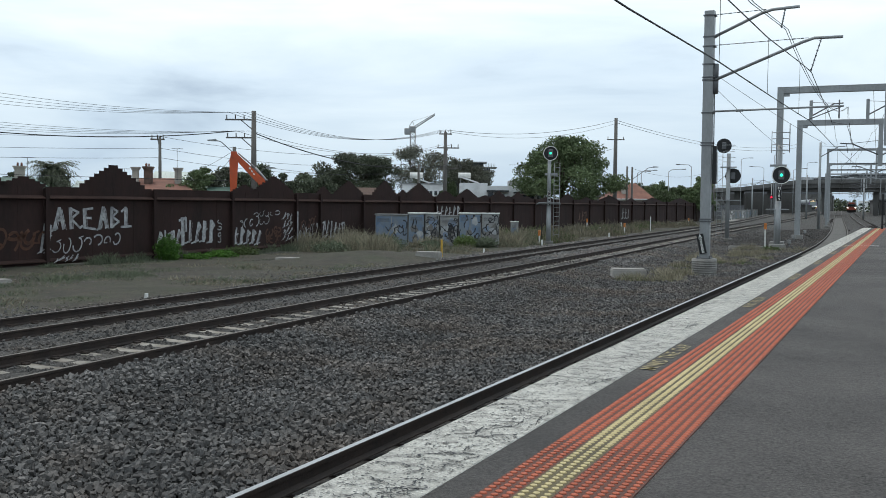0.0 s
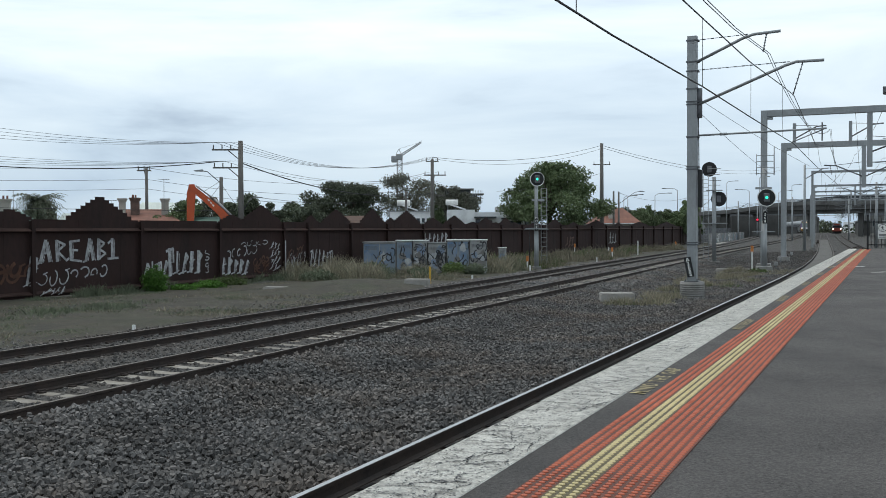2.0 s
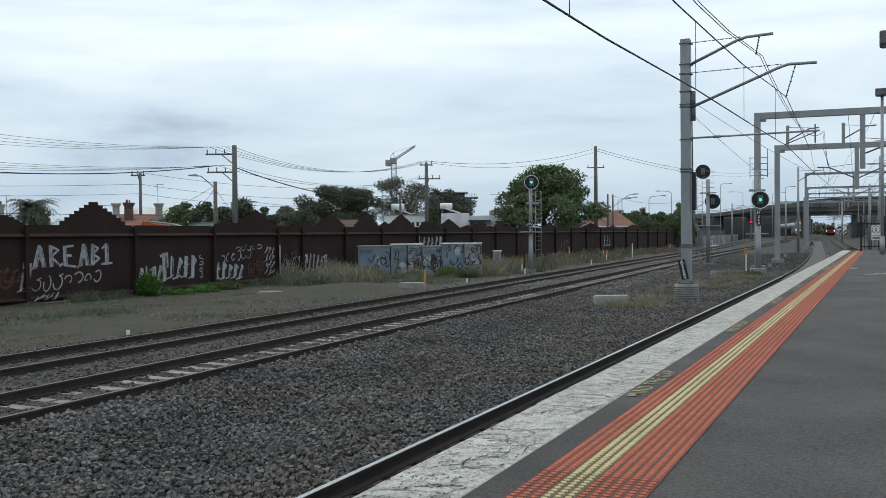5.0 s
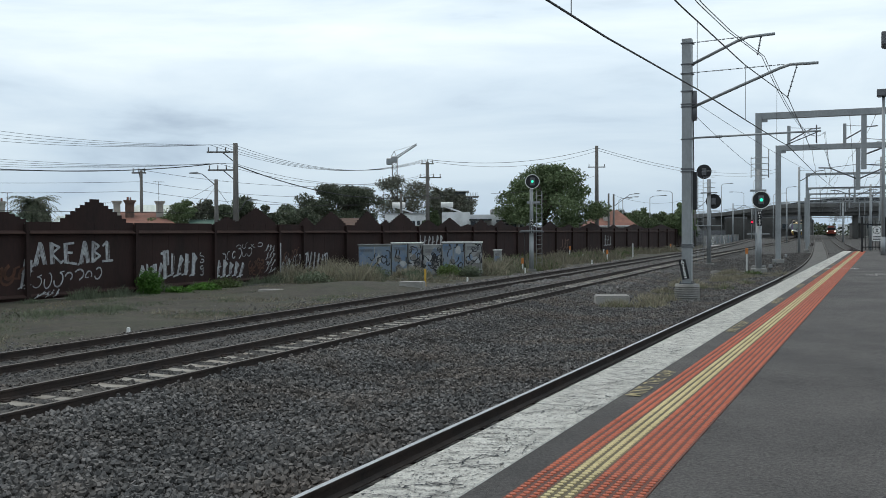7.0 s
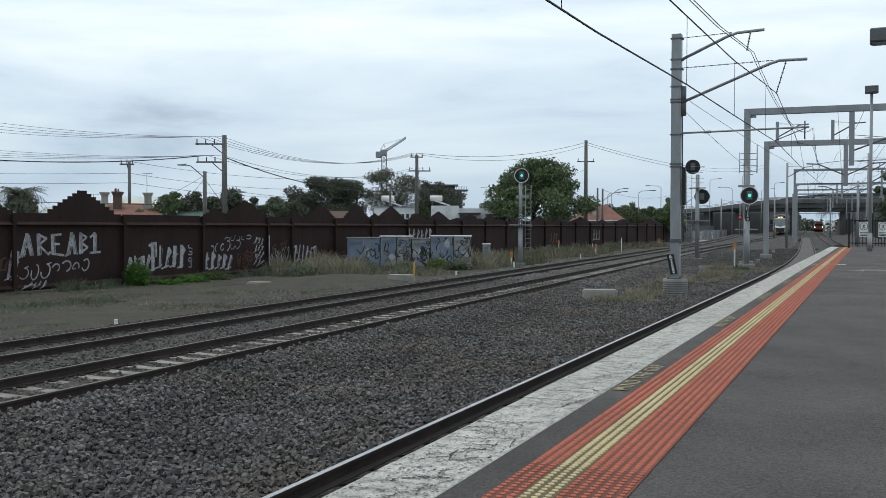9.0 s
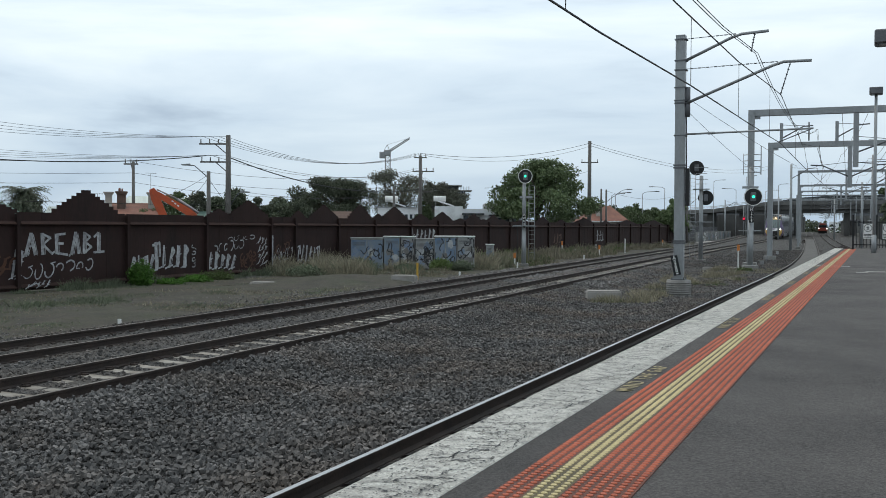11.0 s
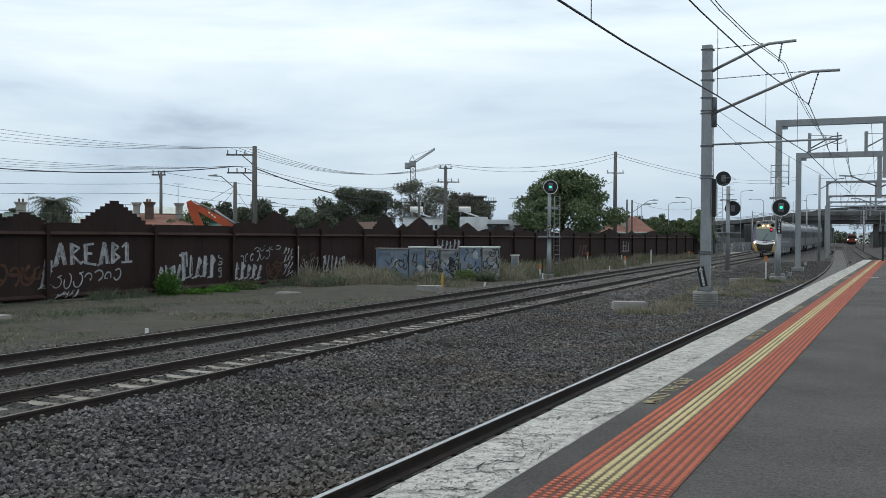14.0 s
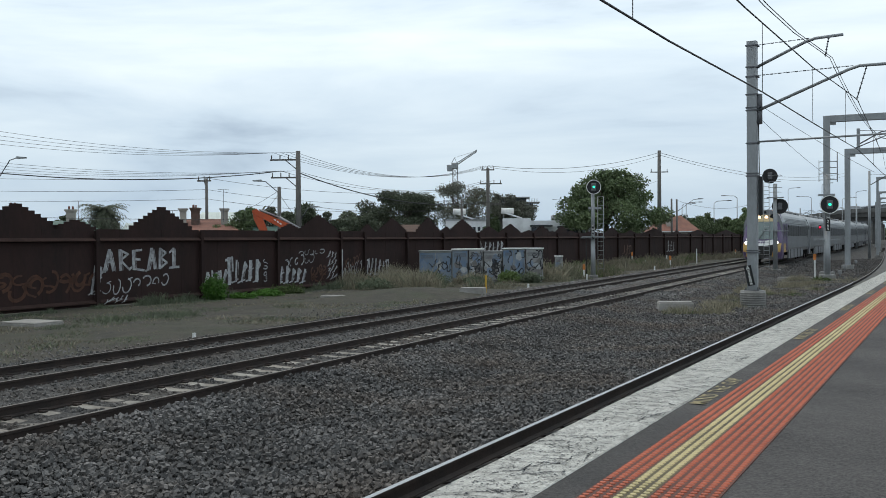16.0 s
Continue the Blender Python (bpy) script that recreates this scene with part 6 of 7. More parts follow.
# works halls added to close the view under the bridge; mid-grey walls carry haze
for xx, yy, w, h in ((-46, 570, 76, 11), (-19, 575, 24, 9), (36, 565, 46, 11)):
    fb = thing("works_hall", (xx, yy, BED), 0, "grey distant works hall beyond the railway", "building", "far skyline")
    bm = bmesh.new()
    box(bm, -w / 2, w / 2, 0, 20, -0.5, h - 1.5)
    part("wall", bm, M["concrete_mid"], fb)
    bm = bmesh.new()
    prism(bm, [(-w / 2 - 0.4, h - 1.5), (w / 2 + 0.4, h - 1.5), (w / 2, h), (-w / 2, h)], -0.5, 20.5)
    bmesh.ops.recalc_face_normals(bm, faces=bm.faces[:])
    part("roof", bm, M["galv_dark"], fb)
    for k in range(int(w / 6)):
        bm = bmesh.new()
        box(bm, -w / 2 + 1 + 6 * k, -w / 2 + 4 + 6 * k, -0.1, -0.004, h * 0.35, h * 0.6)
        part("window", bm, M["window_dark"], fb)

# dark sheds and platform buildings beyond the overpass
for xx, yy, w, d, h in ((8.2, 285, 2.6, 60, 4.6), (-13.5, 330, 2.5, 60, 3.2), (14.5, 240, 4, 30, 4.2)):
    shed = thing("trackside_shed", (xx, yy, BED), 0, "dark low trackside building with a flat roof", "shed", "sheds beyond the overpass")
    bm = bmesh.new()
    box(bm, -w / 2, w / 2, 0, d, -0.3, h)
    part("wall", bm, M["concrete_dark"], shed)
    bm = bmesh.new()
    box(bm, -w / 2 - 0.5, w / 2 + 0.5, -0.6, d + 0.6, h, h + 0.25)
    part("roof", bm, M["galv_dark"], shed)
far_trees = [((-260 + 26 * k + rng.uniform(-8, 8), 640 + rng.uniform(-30, 30), 2.0), (16, 12, rng.uniform(3.0, 6.5))) for k in range(24)]
tagged(leaves("distant_trees", far_trees, 30000, 0.95, M["leaf_dull"], 77, None, 0.3), "distant hazy band of suburban trees", "trees", kind="stuff")

# ---- platform furniture ----
def platform_lamp(y, x, top, w):
    lp = thing("platform_lamp", on_platform(x, y), TURN, "grey platform lamp post with a flat box floodlight", "lamp post", "platform lamp posts")
    h = top - PLAT
    bm = bmesh.new()
    tube(bm, (0, 0, 0), (0, 0, h), 0.085, 0.07, seg=12)
    tube(bm, (0, 0, 0), (0, 0, 0.9), 0.12, 0.11, seg=12)
    part("post", bm, M["galv"], lp)
    bm = bmesh.new()
    box(bm, -w / 2, w / 2, -0.3, 0.3, h, h + 0.34, bevel=0.03)
    hd = part("floodlight", bm, M["galv_dark"], lp)
    bm = bmesh.new()
    box(bm, -w / 2 + 0.06, w / 2 - 0.06, -0.24, 0.24, h - 0.02, h - 0.003)
    part("lens", bm, M["window_dark"], hd)
    bm = bmesh.new()
    for zz in (h - 0.8, h - 2.2, 1.6):
        tube(bm, (-0.3, 0, zz), (0.02, 0, zz), 0.02, seg=6)
    part("bracket", bm, M["galv"], lp)


platform_lamp(52.6, 2.13, 8.92, 0.62)
platform_lamp(26.5, 2.85, 6.85, 1.5)


def steel_gate(y, x0, x1, sign_x, picto):
    gt = thing("steel_palisade_gate", on_platform(x0, y), TURN, "black steel palisade gate with white sign at platform end", "gate", "platform end gates")
    w = x1 - x0
    for zz in (0.25, 1.55):
        bm = bmesh.new()
        box(bm, 0, w, -0.02, 0.02, zz, zz + 0.06)
        part("rail", bm, M["black"], gt)
    n = int(w / 0.155)
    for i in range(n + 1):
        bm = bmesh.new()
        u = w * i / n
        wd = 0.05 if i in (0, n) else 0.016
        box(bm, u - wd, u + wd, -0.016 - wd * .3, 0.016 + wd * .3, 0.0 if i in (0, n) else 0.12, 2.0 if i in (0, n) else 1.78)
        part("paling", bm, M["black"], gt)
    bm = bmesh.new()
    box(bm, sign_x - 0.24, sign_x + 0.24, -0.07, -0.045, 0.64, 1.48, bevel=0.004)
    sg = part("sign", bm, M["white_paint"], gt, "white pedestrian warning sign")
    bm = bmesh.new()
    n = 26
    for i in range(n):
        a0, a1 = 6.2832 * i / n, 6.2832 * (i + 1) / n
        bm.faces.new([bm.verts.new((sign_x + rr * math.cos(a), -0.074, 1.24 + rr * math.sin(a))) for rr, a in ((0.19, a0), (0.22, a0), (0.22, a1), (0.19, a1))])
    for a, b, ww in (((0, 0.1), (0, -0.02), 0.05), ((0, -0.02), (-0.07, -0.14), 0.035), ((0, -0.02), (0.07, -0.13), 0.035), ((-0.08, 0.02), (0.08, 0.05), 0.03)):
        d = (Vector(b) - Vector(a)).normalized()
        s = Vector((-d.y, d.x)) * ww / 2
        bm.faces.new([bm.verts.new((sign_x + p.x, -0.074, 1.24 + p.y)) for p in (Vector(a) - s, Vector(b) - s, Vector(b) + s, Vector(a) + s)])
    for zz in (0.70, 0.78, 0.86):
        bm.faces.new([bm.verts.new((sign_x + u, -0.074, v)) for u, v in ((-0.2, zz), (0.2, zz), (0.2, zz + 0.04), (-0.2, zz + 0.04))])
    part("pictogram", bm, M["graffiti_black"], sg, "plain walking-figure outline in a ring")


steel_gate(60.5, 1.02, 2.1, 0.78, True)
steel_gate(60.4, 2.25, 4.3, 0.55, True)

# ---- the approaching diesel train ----
def ribbed(name, base, dark):
    return mat(name, base, dark, rough=0.38, metal=0.55, scale=0.5, fine=4, bump=0.03, local=True, stain=tuple(c * 0.7 for c in base), stain_scale=0.4)


M["train_silver"] = ribbed("train_silver", (0.27, 0.275, 0.28), (0.19, 0.195, 0.20))
M["train_grey"] = mat("train_grey", (0.19, 0.195, 0.20), (0.13, 0.13, 0.135), rough=0.55, scale=0.6, fine=5, bump=0.02, local=True)
M["train_purple"] = mat("train_purple", (0.115, 0.075, 0.165), (0.085, 0.055, 0.125), rough=0.35, scale=0.6, fine=5, bump=0, local=True)
M["train_yellow"] = mat("train_yellow", (0.62, 0.40, 0.12), (0.50, 0.31, 0.09), rough=0.4, scale=0.8, fine=6, bump=0, local=True)
M["train_cream"] = mat("train_cream", (0.60, 0.47, 0.27), (0.52, 0.40, 0.22), rough=0.4, scale=0.8, fine=6, bump=0, local=True)
M["train_under"] = mat("train_under", (0.045, 0.043, 0.042), (0.025, 0.024, 0.023), rough=0.85, scale=1, fine=8, bump=0.1, local=True)
M["train_red"] = mat("train_red", (0.26, 0.05, 0.028), (0.18, 0.035, 0.02), rough=0.45, scale=1, fine=6, bump=0, local=True)
# pale green base colour stands in for sky mirrored in the windscreen
M["screen"] = glass_of("screen", (0.11, 0.145, 0.14), 0.15)
M["train_glass"] = mat("train_glass", (0.018, 0.020, 0.022), (0.012, 0.013, 0.014), rough=0.3, scale=0.4, fine=3, bump=0, local=True, spec=0.3)
LAMP_WARM = glow("headlamp_warm", (1.0, 0.72, 0.45), 1.8)
LAMP_WHITE = glow("headlamp_white", (1.0, 0.93, 0.85), 3.0)
CAR, HW, HT = 25.0, 1.62, 4.75
HULL = [(-1.50, 0.95), (1.50, 0.95), (1.60, 1.25), (1.62, 2.9), (1.55, 3.55), (1.32, 4.15), (0.95, 4.48), (0.4, 4.62), (-0.4, 4.62), (-0.95, 4.48), (-1.32, 4.15), (-1.55, 3.55), (-1.62, 2.9), (-1.60, 1.25)]


def train_car(front):
    """One car; its nose end is at y = 0 and it reaches to y = CAR."""
    c = thing("train_car", (0, 0, 0), 0, "silver and purple diesel train car with yellow nose" if front else "silver ribbed diesel train car with dark windows", "train", "cars of the train")
    y0 = 1.35 if front else 0.35
    bm = bmesh.new()
    rings = []
    for y in (y0, CAR - 0.35):
        rings.append([bm.verts.new((x, y, z)) for x, z in HULL])
    n = len(HULL)
    for i in range(n):
        j = (i + 1) % n
        bm.faces.new((rings[0][i], rings[0][j], rings[1][j], rings[1][i])).smooth = False
    bm.faces.new(rings[0][::-1])
    bm.faces.new(rings[1])
    bmesh.ops.recalc_face_normals(bm, faces=bm.faces[:])
    part("body", bm, M["train_silver"], c)
    for s in (-1, 1):
        for k in range(7):  # pressed ribs below the windows
            bm = bmesh.new()
            z = 1.32 + 0.13 * k
            box(bm, min(s * 1.60, s * 1.635), max(s * 1.60, s * 1.635), y0 + (2.6 if front else 1.7), CAR - 2.0, z, z + 0.06)
            part("rib", bm, M["train_silver"], c)
        for k in range(4):
            bm = bmesh.new()
            z = 3.50 + 0.12 * k
            xx = 1.565 - 0.045 * k
            box(bm, min(s * xx, s * (xx + 0.03)), max(s * xx, s * (xx + 0.03)), y0 + (2.6 if front else 1.7), CAR - 2.0, z, z + 0.05)
            part("rib", bm, M["train_silver"], c)
        ws = y0 + (4.2 if front else 2.0)
        nw = 8
        bm = bmesh.new()
        box(bm, min(s * 1.585, s * 1.628), max(s * 1.585, s * 1.628), ws, CAR - 2.4, 2.36, 3.36, bevel=0.012)
        band = part("window_band", bm, M["train_glass"], c, "continuous dark glazed window band")
        for k in range(nw + 1):
            bm = bmesh.new()
            yy = ws + (CAR - 2.4 - ws) * k / nw
            box(bm, min(s * 1.62, s * 1.634), max(s * 1.62, s * 1.634), yy - 0.05, yy + 0.05, 2.36, 3.36)
            part("mullion", bm, M["train_under"], band)
        for yd in ((y0 + 2.9) if front else 1.0, CAR - 1.6):
            bm = bmesh.new()
            box(bm, min(s * 1.60, s * 1.642), max(s * 1.60, s * 1.642), yd - 0.55, yd + 0.55, 1.10, 3.45, bevel=0.012)
            dr = part("door", bm, M["train_purple"] if front and yd < 8 else M["train_silver"], c)
            bm = bmesh.new()
            box(bm, min(s * 1.64, s * 1.65), max(s * 1.64, s * 1.65), yd - 0.38, yd + 0.38, 2.2, 3.2)
            part("door_window", bm, M["train_glass"], dr)
        bm = bmesh.new()
        box(bm, min(s * 1.42, s * 1.58), max(s * 1.42, s * 1.58), 6.2, CAR - 6.2, 0.32, 1.2, bevel=0.03)
        part("skirt", bm, M["train_grey"], c)
        for k in range(4):
            bm = bmesh.new()
            yy = 7.4 + 2.9 * k
            box(bm, min(s * 1.57, s * 1.60), max(s * 1.57, s * 1.60), yy, yy + 0.3, 0.35, 1.15)
            part("skirt_gap", bm, M["train_under"], c)
        if not front:
            bm = bmesh.new()
            box(bm, min(s * 1.45, s * 1.6), max(s * 1.45, s * 1.6), 0.4, 1.2, 0.5, 1.2)
            part("skirt", bm, M["train_grey"], c)
    for yb in (3.9, CAR - 4.0):
        bm = bmesh.new()
        box(bm, -1.25, 1.25, yb - 1.7, yb + 1.7, 0.42, 0.95, bevel=0.05)
        bo = part("bogie", bm, M["train_under"], c, "dark bogie frame")
        for dy in (-1.15, 1.15):
            for s in (-1, 1):
                bm = bmesh.new()
                disc(bm, (s * 0.78, yb + dy, 0.45), (1, 0, 0), 0.45, 0.13, 20)
                part("wheel", bm, M["rail_side"], bo)
    for yy, ln in ((5.5, 3.6), (12.0, 4.2), (18.8, 3.2)):
        bm = bmesh.new()
        box(bm, -0.95, 0.95, yy, yy + ln, 4.5, 4.74, bevel=0.06)
        part("roof_unit", bm, M["train_silver"], c)
    bm = bmesh.new()
    box(bm, -1.2, 1.2, CAR - 0.36, CAR + 0.36, 1.0, 4.3)
    part("gangway", bm, M["train_under"], c, "dark folded gangway")
    if not front:
        return c
    # raked, rounded nose
    bm = bmesh.new()
    prof = [(0.42, 0.0), (0.95, -0.16), (1.45, -0.14), (2.0, 0.06), (3.62, 0.92), (4.30, 1.22), (4.60, 1.5)]
    cols = 9
    grid_ = []
    for z, y in prof:
        row = []
        half = 1.50 if z < 0.9 else 1.62 if z < 3.3 else 1.62 - 0.30 * (z - 3.3)
        for k in range(cols):
            u = -1 + 2 * k / (cols - 1)
            row.append(bm.verts.new((half * math.sin(u * 1.35) / math.sin(1.35), y + 0.75 * (abs(u) ** 3) + 0.2, z)))
        grid_.append(row)
    for ra, rb in zip(grid_, grid_[1:]):
        for k in range(cols - 1):
            bm.faces.new((ra[k], ra[k + 1], rb[k + 1], rb[k])).smooth = True
    back = []
    for z, y in prof:
        half = 1.50 if z < 0.9 else 1.62 if z < 3.3 else 1.62 - 0.30 * (z - 3.3)
        back.append((bm.verts.new((-half, 2.2, z)), bm.verts.new((half, 2.2, z))))
    for i in range(len(prof) - 1):
        bm.faces.new((back[i][0], grid_[i][0], grid_[i + 1][0], back[i + 1][0]))
        bm.faces.new((grid_[i][-1], back[i][1], back[i + 1][1], grid_[i + 1][-1]))
    bm.faces.new([back[-1][0]] + grid_[-1] + [back[-1][1]])
    bmesh.ops.recalc_face_normals(bm, faces=bm.faces[:])
    nose = part("nose", bm, M["train_purple"], c, "rounded purple cab front")

    def nose_y(z, x):
        for (z0, ya), (z1, yb) in zip(prof, prof[1:]):
            if z0 <= z <= z1:
                y = ya + (yb - ya) * (z - z0) / (z1 - z0)
                break
        half = 1.50 if z < 0.9 else 1.62 if z < 3.3 else 1.62 - 0.30 * (z - 3.3)
        u = math.asin(max(-1, min(1, x / half * math.sin(1.35)))) / 1.35
        return y + 0.75 * abs(u) ** 3 + 0.2

    def patch(name, z0, z1, xa0, xb0, xa1, xb1, material, lift=0.03, label="", nx=8, nz=5, smile=0.0):
        """A panel that follows the nose: sides xa..xb at its lower edge z0 and at its upper edge z1."""
        bm = bmesh.new()
        rows = []
        for i in range(nz + 1):
            w = i / nz
            z = z0 + (z1 - z0) * w
            rows.append([bm.verts.new((x, nose_y(z + smile * x * x, x) - lift, z + smile * x * x)) for x in [(xa0 + (xa1 - xa0) * w) + ((xb0 + (xb1 - xb0) * w) - (xa0 + (xa1 - xa0) * w)) * k / nx for k in range(nx + 1)]])
        for ra, rb in zip(rows, rows[1:]):
            for k in range(nx):
                bm.faces.new((ra[k], ra[k + 1], rb[k + 1], rb[k])).smooth = True
        return part(name, bm, material, nose, label)

    patch("windscreen", 2.08, 3.66, -1.12, 1.12, -1.20, 1.20, M["screen"], 0.035, "large raked windscreen")
    patch("light_box", 3.60, 4.56, -1.50, 1.50, -1.18, 1.18, M["train_cream"], 0.05, "cream-yellow lamp panel")
    patch("moustache", 1.52, 1.95, -1.15, 1.15, -1.30, 1.30, M["white_paint"], 0.055, "curved white band under the screen", smile=0.13)
    patch("grille", 0.70, 1.66, -0.80, 0.80, -1.12, 1.12, M["train_under"], 0.04, "black lower front panel")
    for s in (-1, 1):
        patch("corner_panel", 0.62, 1.74, min(s * 0.84, s * 1.46), max(s * 0.84, s * 1.46), min(s * 1.1, s * 1.58), max(s * 1.1, s * 1.58), M["train_yellow"], 0.03, "yellow corner panel")
    patch("valance", 0.42, 0.74, -1.42, 1.42, -1.45, 1.45, M["train_silver"], 0.03)
    bm = bmesh.new()
    for i in range(3):
        xx = -0.26 + 0.2 * i
        bm.faces.new([bm.verts.new((x, nose_y(z, x) - 0.056, z)) for x, z in ((xx, 1.74), (xx + 0.15, 1.74), (xx + 0.19, 1.90), (xx + 0.04, 1.90))])
    part("badge", bm, M["train_purple"], nose, "plain dark badge shapes")
    for x, z, r, mt in ((-0.82, 3.98, 0.21, None), (-0.30, 3.98, 0.16, LAMP_WARM), (0.30, 3.98, 0.16, LAMP_WARM), (0.82, 3.98, 0.21, None), (-0.18, 4.34, 0.12, None), (0.18, 4.34, 0.12, None), (-1.24, 1.80, 0.14, LAMP_WHITE), (1.24, 1.80, 0.14, LAMP_WHITE)):
        bm = bmesh.new()
        y = nose_y(min(z, 4.58), x)
        disc(bm, (x, y - 0.04, z), (0, 1, 0.15), r + 0.05, 0.10, 18)
        hs = part("lamp_bezel", bm, M["black"], nose)
        bm = bmesh.new()
        disc(bm, (x, y - 0.10, z - 0.008), (0, 1, 0.15), r, 0.03, 18)
        part("lamp", bm, mt or M["train_glass"], hs, "lit lamp" if mt else "dark lamp")
    bm = bmesh.new()
    tube(bm, (-0.2, nose_y(2.1, -0.2) - 0.08, 2.1), (0.35, nose_y(3.0, 0.35) - 0.10, 3.0), 0.025, seg=5)
    part("wiper", bm, M["black"], nose)
    bm = bmesh.new()
    box(bm, -0.28, 0.28, -0.25, 0.6, 0.48, 0.82, bevel=0.06)
    part("coupler", bm, M["train_under"], c)
    for s in (-1, 1):
        bm = bmesh.new()
        prism(bm, [(1.9, 2.35), (3.3, 2.35), (3.3, 3.3), (2.45, 3.3)], 0, 0.02, m=Matrix(((0, 1, 0, s * 1.64 - (0.02 if s > 0 else 0)), (1, 0, 0, 0), (0, 0, 1, 0), (0, 0, 0, 1))))
        bmesh.ops.recalc_face_normals(bm, faces=bm.faces[:])
        part("cab_window", bm, M["train_glass"], c)
        bm = bmesh.new()
        box(bm, min(s * 1.60, s * 1.632), max(s * 1.60, s * 1.632), 1.9, 3.4, 0.95, 1.7)
        part("side_panel", bm, M["train_yellow"], c, "yellow side panel behind the nose")
        bm = bmesh.new()
        box(bm, min(s * 1.60, s * 1.626), max(s * 1.60, s * 1.626), 1.5, 3.6, 1.71, 3.4)
        part("side_panel", bm, M["train_purple"], c, "purple side panel behind the nose")
    return c


lead = train_car(True)
second = train_car(False)
cars = [lead, second] + [copy_thing(second, Matrix.Identity(4)) for _ in range(4)]

# ---- the far orange train under the overpass ----
far_train = thing("distant_train", (0, 0, 0), 0, "far orange-fronted train with bright headlamps", "train")
bm = bmesh.new()
prism(bm, [(-1.4, 0.7), (1.4, 0.7), (1.45, 2.6), (1.0, 3.3), (-1.0, 3.3), (-1.45, 2.6)], 0, 70)
bmesh.ops.recalc_face_normals(bm, faces=bm.faces[:])
part("body", bm, M["train_silver"], far_train)
bm = bmesh.new()
box(bm, -1.4, 1.4, -0.14, -0.004, 0.7, 1.75, bevel=0.05)
part("front_panel", bm, M["train_red"], far_train, "orange-red front panel")
bm = bmesh.new()
box(bm, -1.15, 1.15, -0.10, -0.004, 1.8, 2.55, bevel=0.05)
part("windscreen", bm, M["train_glass"], far_train)
bm = bmesh.new()
box(bm, -0.9, 0.9, -0.12, -0.004, 2.62, 3.1, bevel=0.05)
part("destination_box", bm, M["train_red"], far_train)
bm = bmesh.new()
box(bm, -1.3, 1.3, 0.5, 69, 0.0, 0.7)
part("underframe", bm, M["train_under"], far_train)
for s in (-1, 1):
    bm = bmesh.new()
    disc(bm, (s * 1.15, -0.17, 1.45), (0, 1, 0), 0.18, 0.05, 16)
    part("headlamp", bm, LAMP_WHITE, far_train, "bright lit headlamp")

# ---- excavator behind the fence; only its arm tops the crest ----
M["digger"] = mat("digger", (0.55, 0.095, 0.028), (0.42, 0.07, 0.022), rough=0.5, scale=1, fine=10, bump=0.03, local=True, stain=(0.25, 0.07, 0.035), stain_scale=1.5)
DIG_AT, DIG_TURN = Vector((-32.67, 47.92, BED - 0.06)), 34.28
digger = thing("excavator", DIG_AT, DIG_TURN, "orange hydraulic excavator working behind the fence", "excavator")
bm = bmesh.new()
for s in (-1, 1):
    prism(bm, [(-1.6, 0.35), (-1.3, 0.0), (1.3, 0.0), (1.6, 0.35), (1.6, 0.5), (1.3, 0.78), (-1.3, 0.78), (-1.6, 0.5)], s * 0.95 - 0.25, s * 0.95 + 0.25)
bmesh.ops.recalc_face_normals(bm, faces=bm.faces[:])
part("crawler", bm, M["train_under"], digger)
bm = bmesh.new()
box(bm, -1.0, 1.9, -1.1, 1.1, 0.8, 1.75, bevel=0.08)
part("house_deck", bm, M["digger"], digger)
bm = bmesh.new()
box(bm, -0.9, 0.4, -1.05, -0.15, 1.75, 2.75, bevel=0.08)
part("cab", bm, M["train_glass"], digger)
BL = 4.4
bm = bmesh.new()
prism(bm, [(0, -0.22), (-2.0, 0.08), (-2.3, 0.10), (-BL, -0.16), (-BL - 0.08, 0.0), (-BL, 0.14), (-2.3, 0.54), (-1.9, 0.54), (0, 0.2)], -0.2, 0.2)
bmesh.ops.recalc_face_normals(bm, faces=bm.faces[:])
boom = part("boom", bm, M["digger"], digger, "bent orange boom")
bm = bmesh.new()
tube(bm, (-1.7, 0.0, 0.64), (-3.1, 0.0, 0.52), 0.08, seg=8)
tube(bm, (-3.1, 0.0, 0.52), (-BL + 0.05, 0.0, 0.22), 0.045, seg=8)
part("arm_cylinder", bm, M["galv"], boom, "hydraulic cylinder with a bright rod")
bm = bmesh.new()
for i in range(3):
    box(bm, -3.3 + 0.2 * i, -3.17 + 0.2 * i, -0.206, -0.201, 0.20, 0.28, m=pose(0, 0, 0.78, 0, 0, 0) @ pose(0, 0, -0.78))
part("name_marks", bm, M["white_paint"], boom, "plain pale bars")
bm = bmesh.new()
prism(bm, [(-0.18, 0.16), (0.12, 0.18), (0.22, -0.1), (0.2, -2.3), (-0.16, -2.3), (-0.28, -0.4)], -0.15, 0.15)
bmesh.ops.recalc_face_normals(bm, faces=bm.faces[:])
stick = part("stick", bm, M["digger"], digger, "orange dipper arm")
bm = bmesh.new()
prism(bm, [(-0.35, -2.3), (0.35, -2.25), (0.55, -2.8), (0.1, -3.1), (-0.5, -2.9)], -0.4, 0.4)
bmesh.ops.recalc_face_normals(bm, faces=bm.faces[:])
part("bucket", bm, M["train_under"], stick)

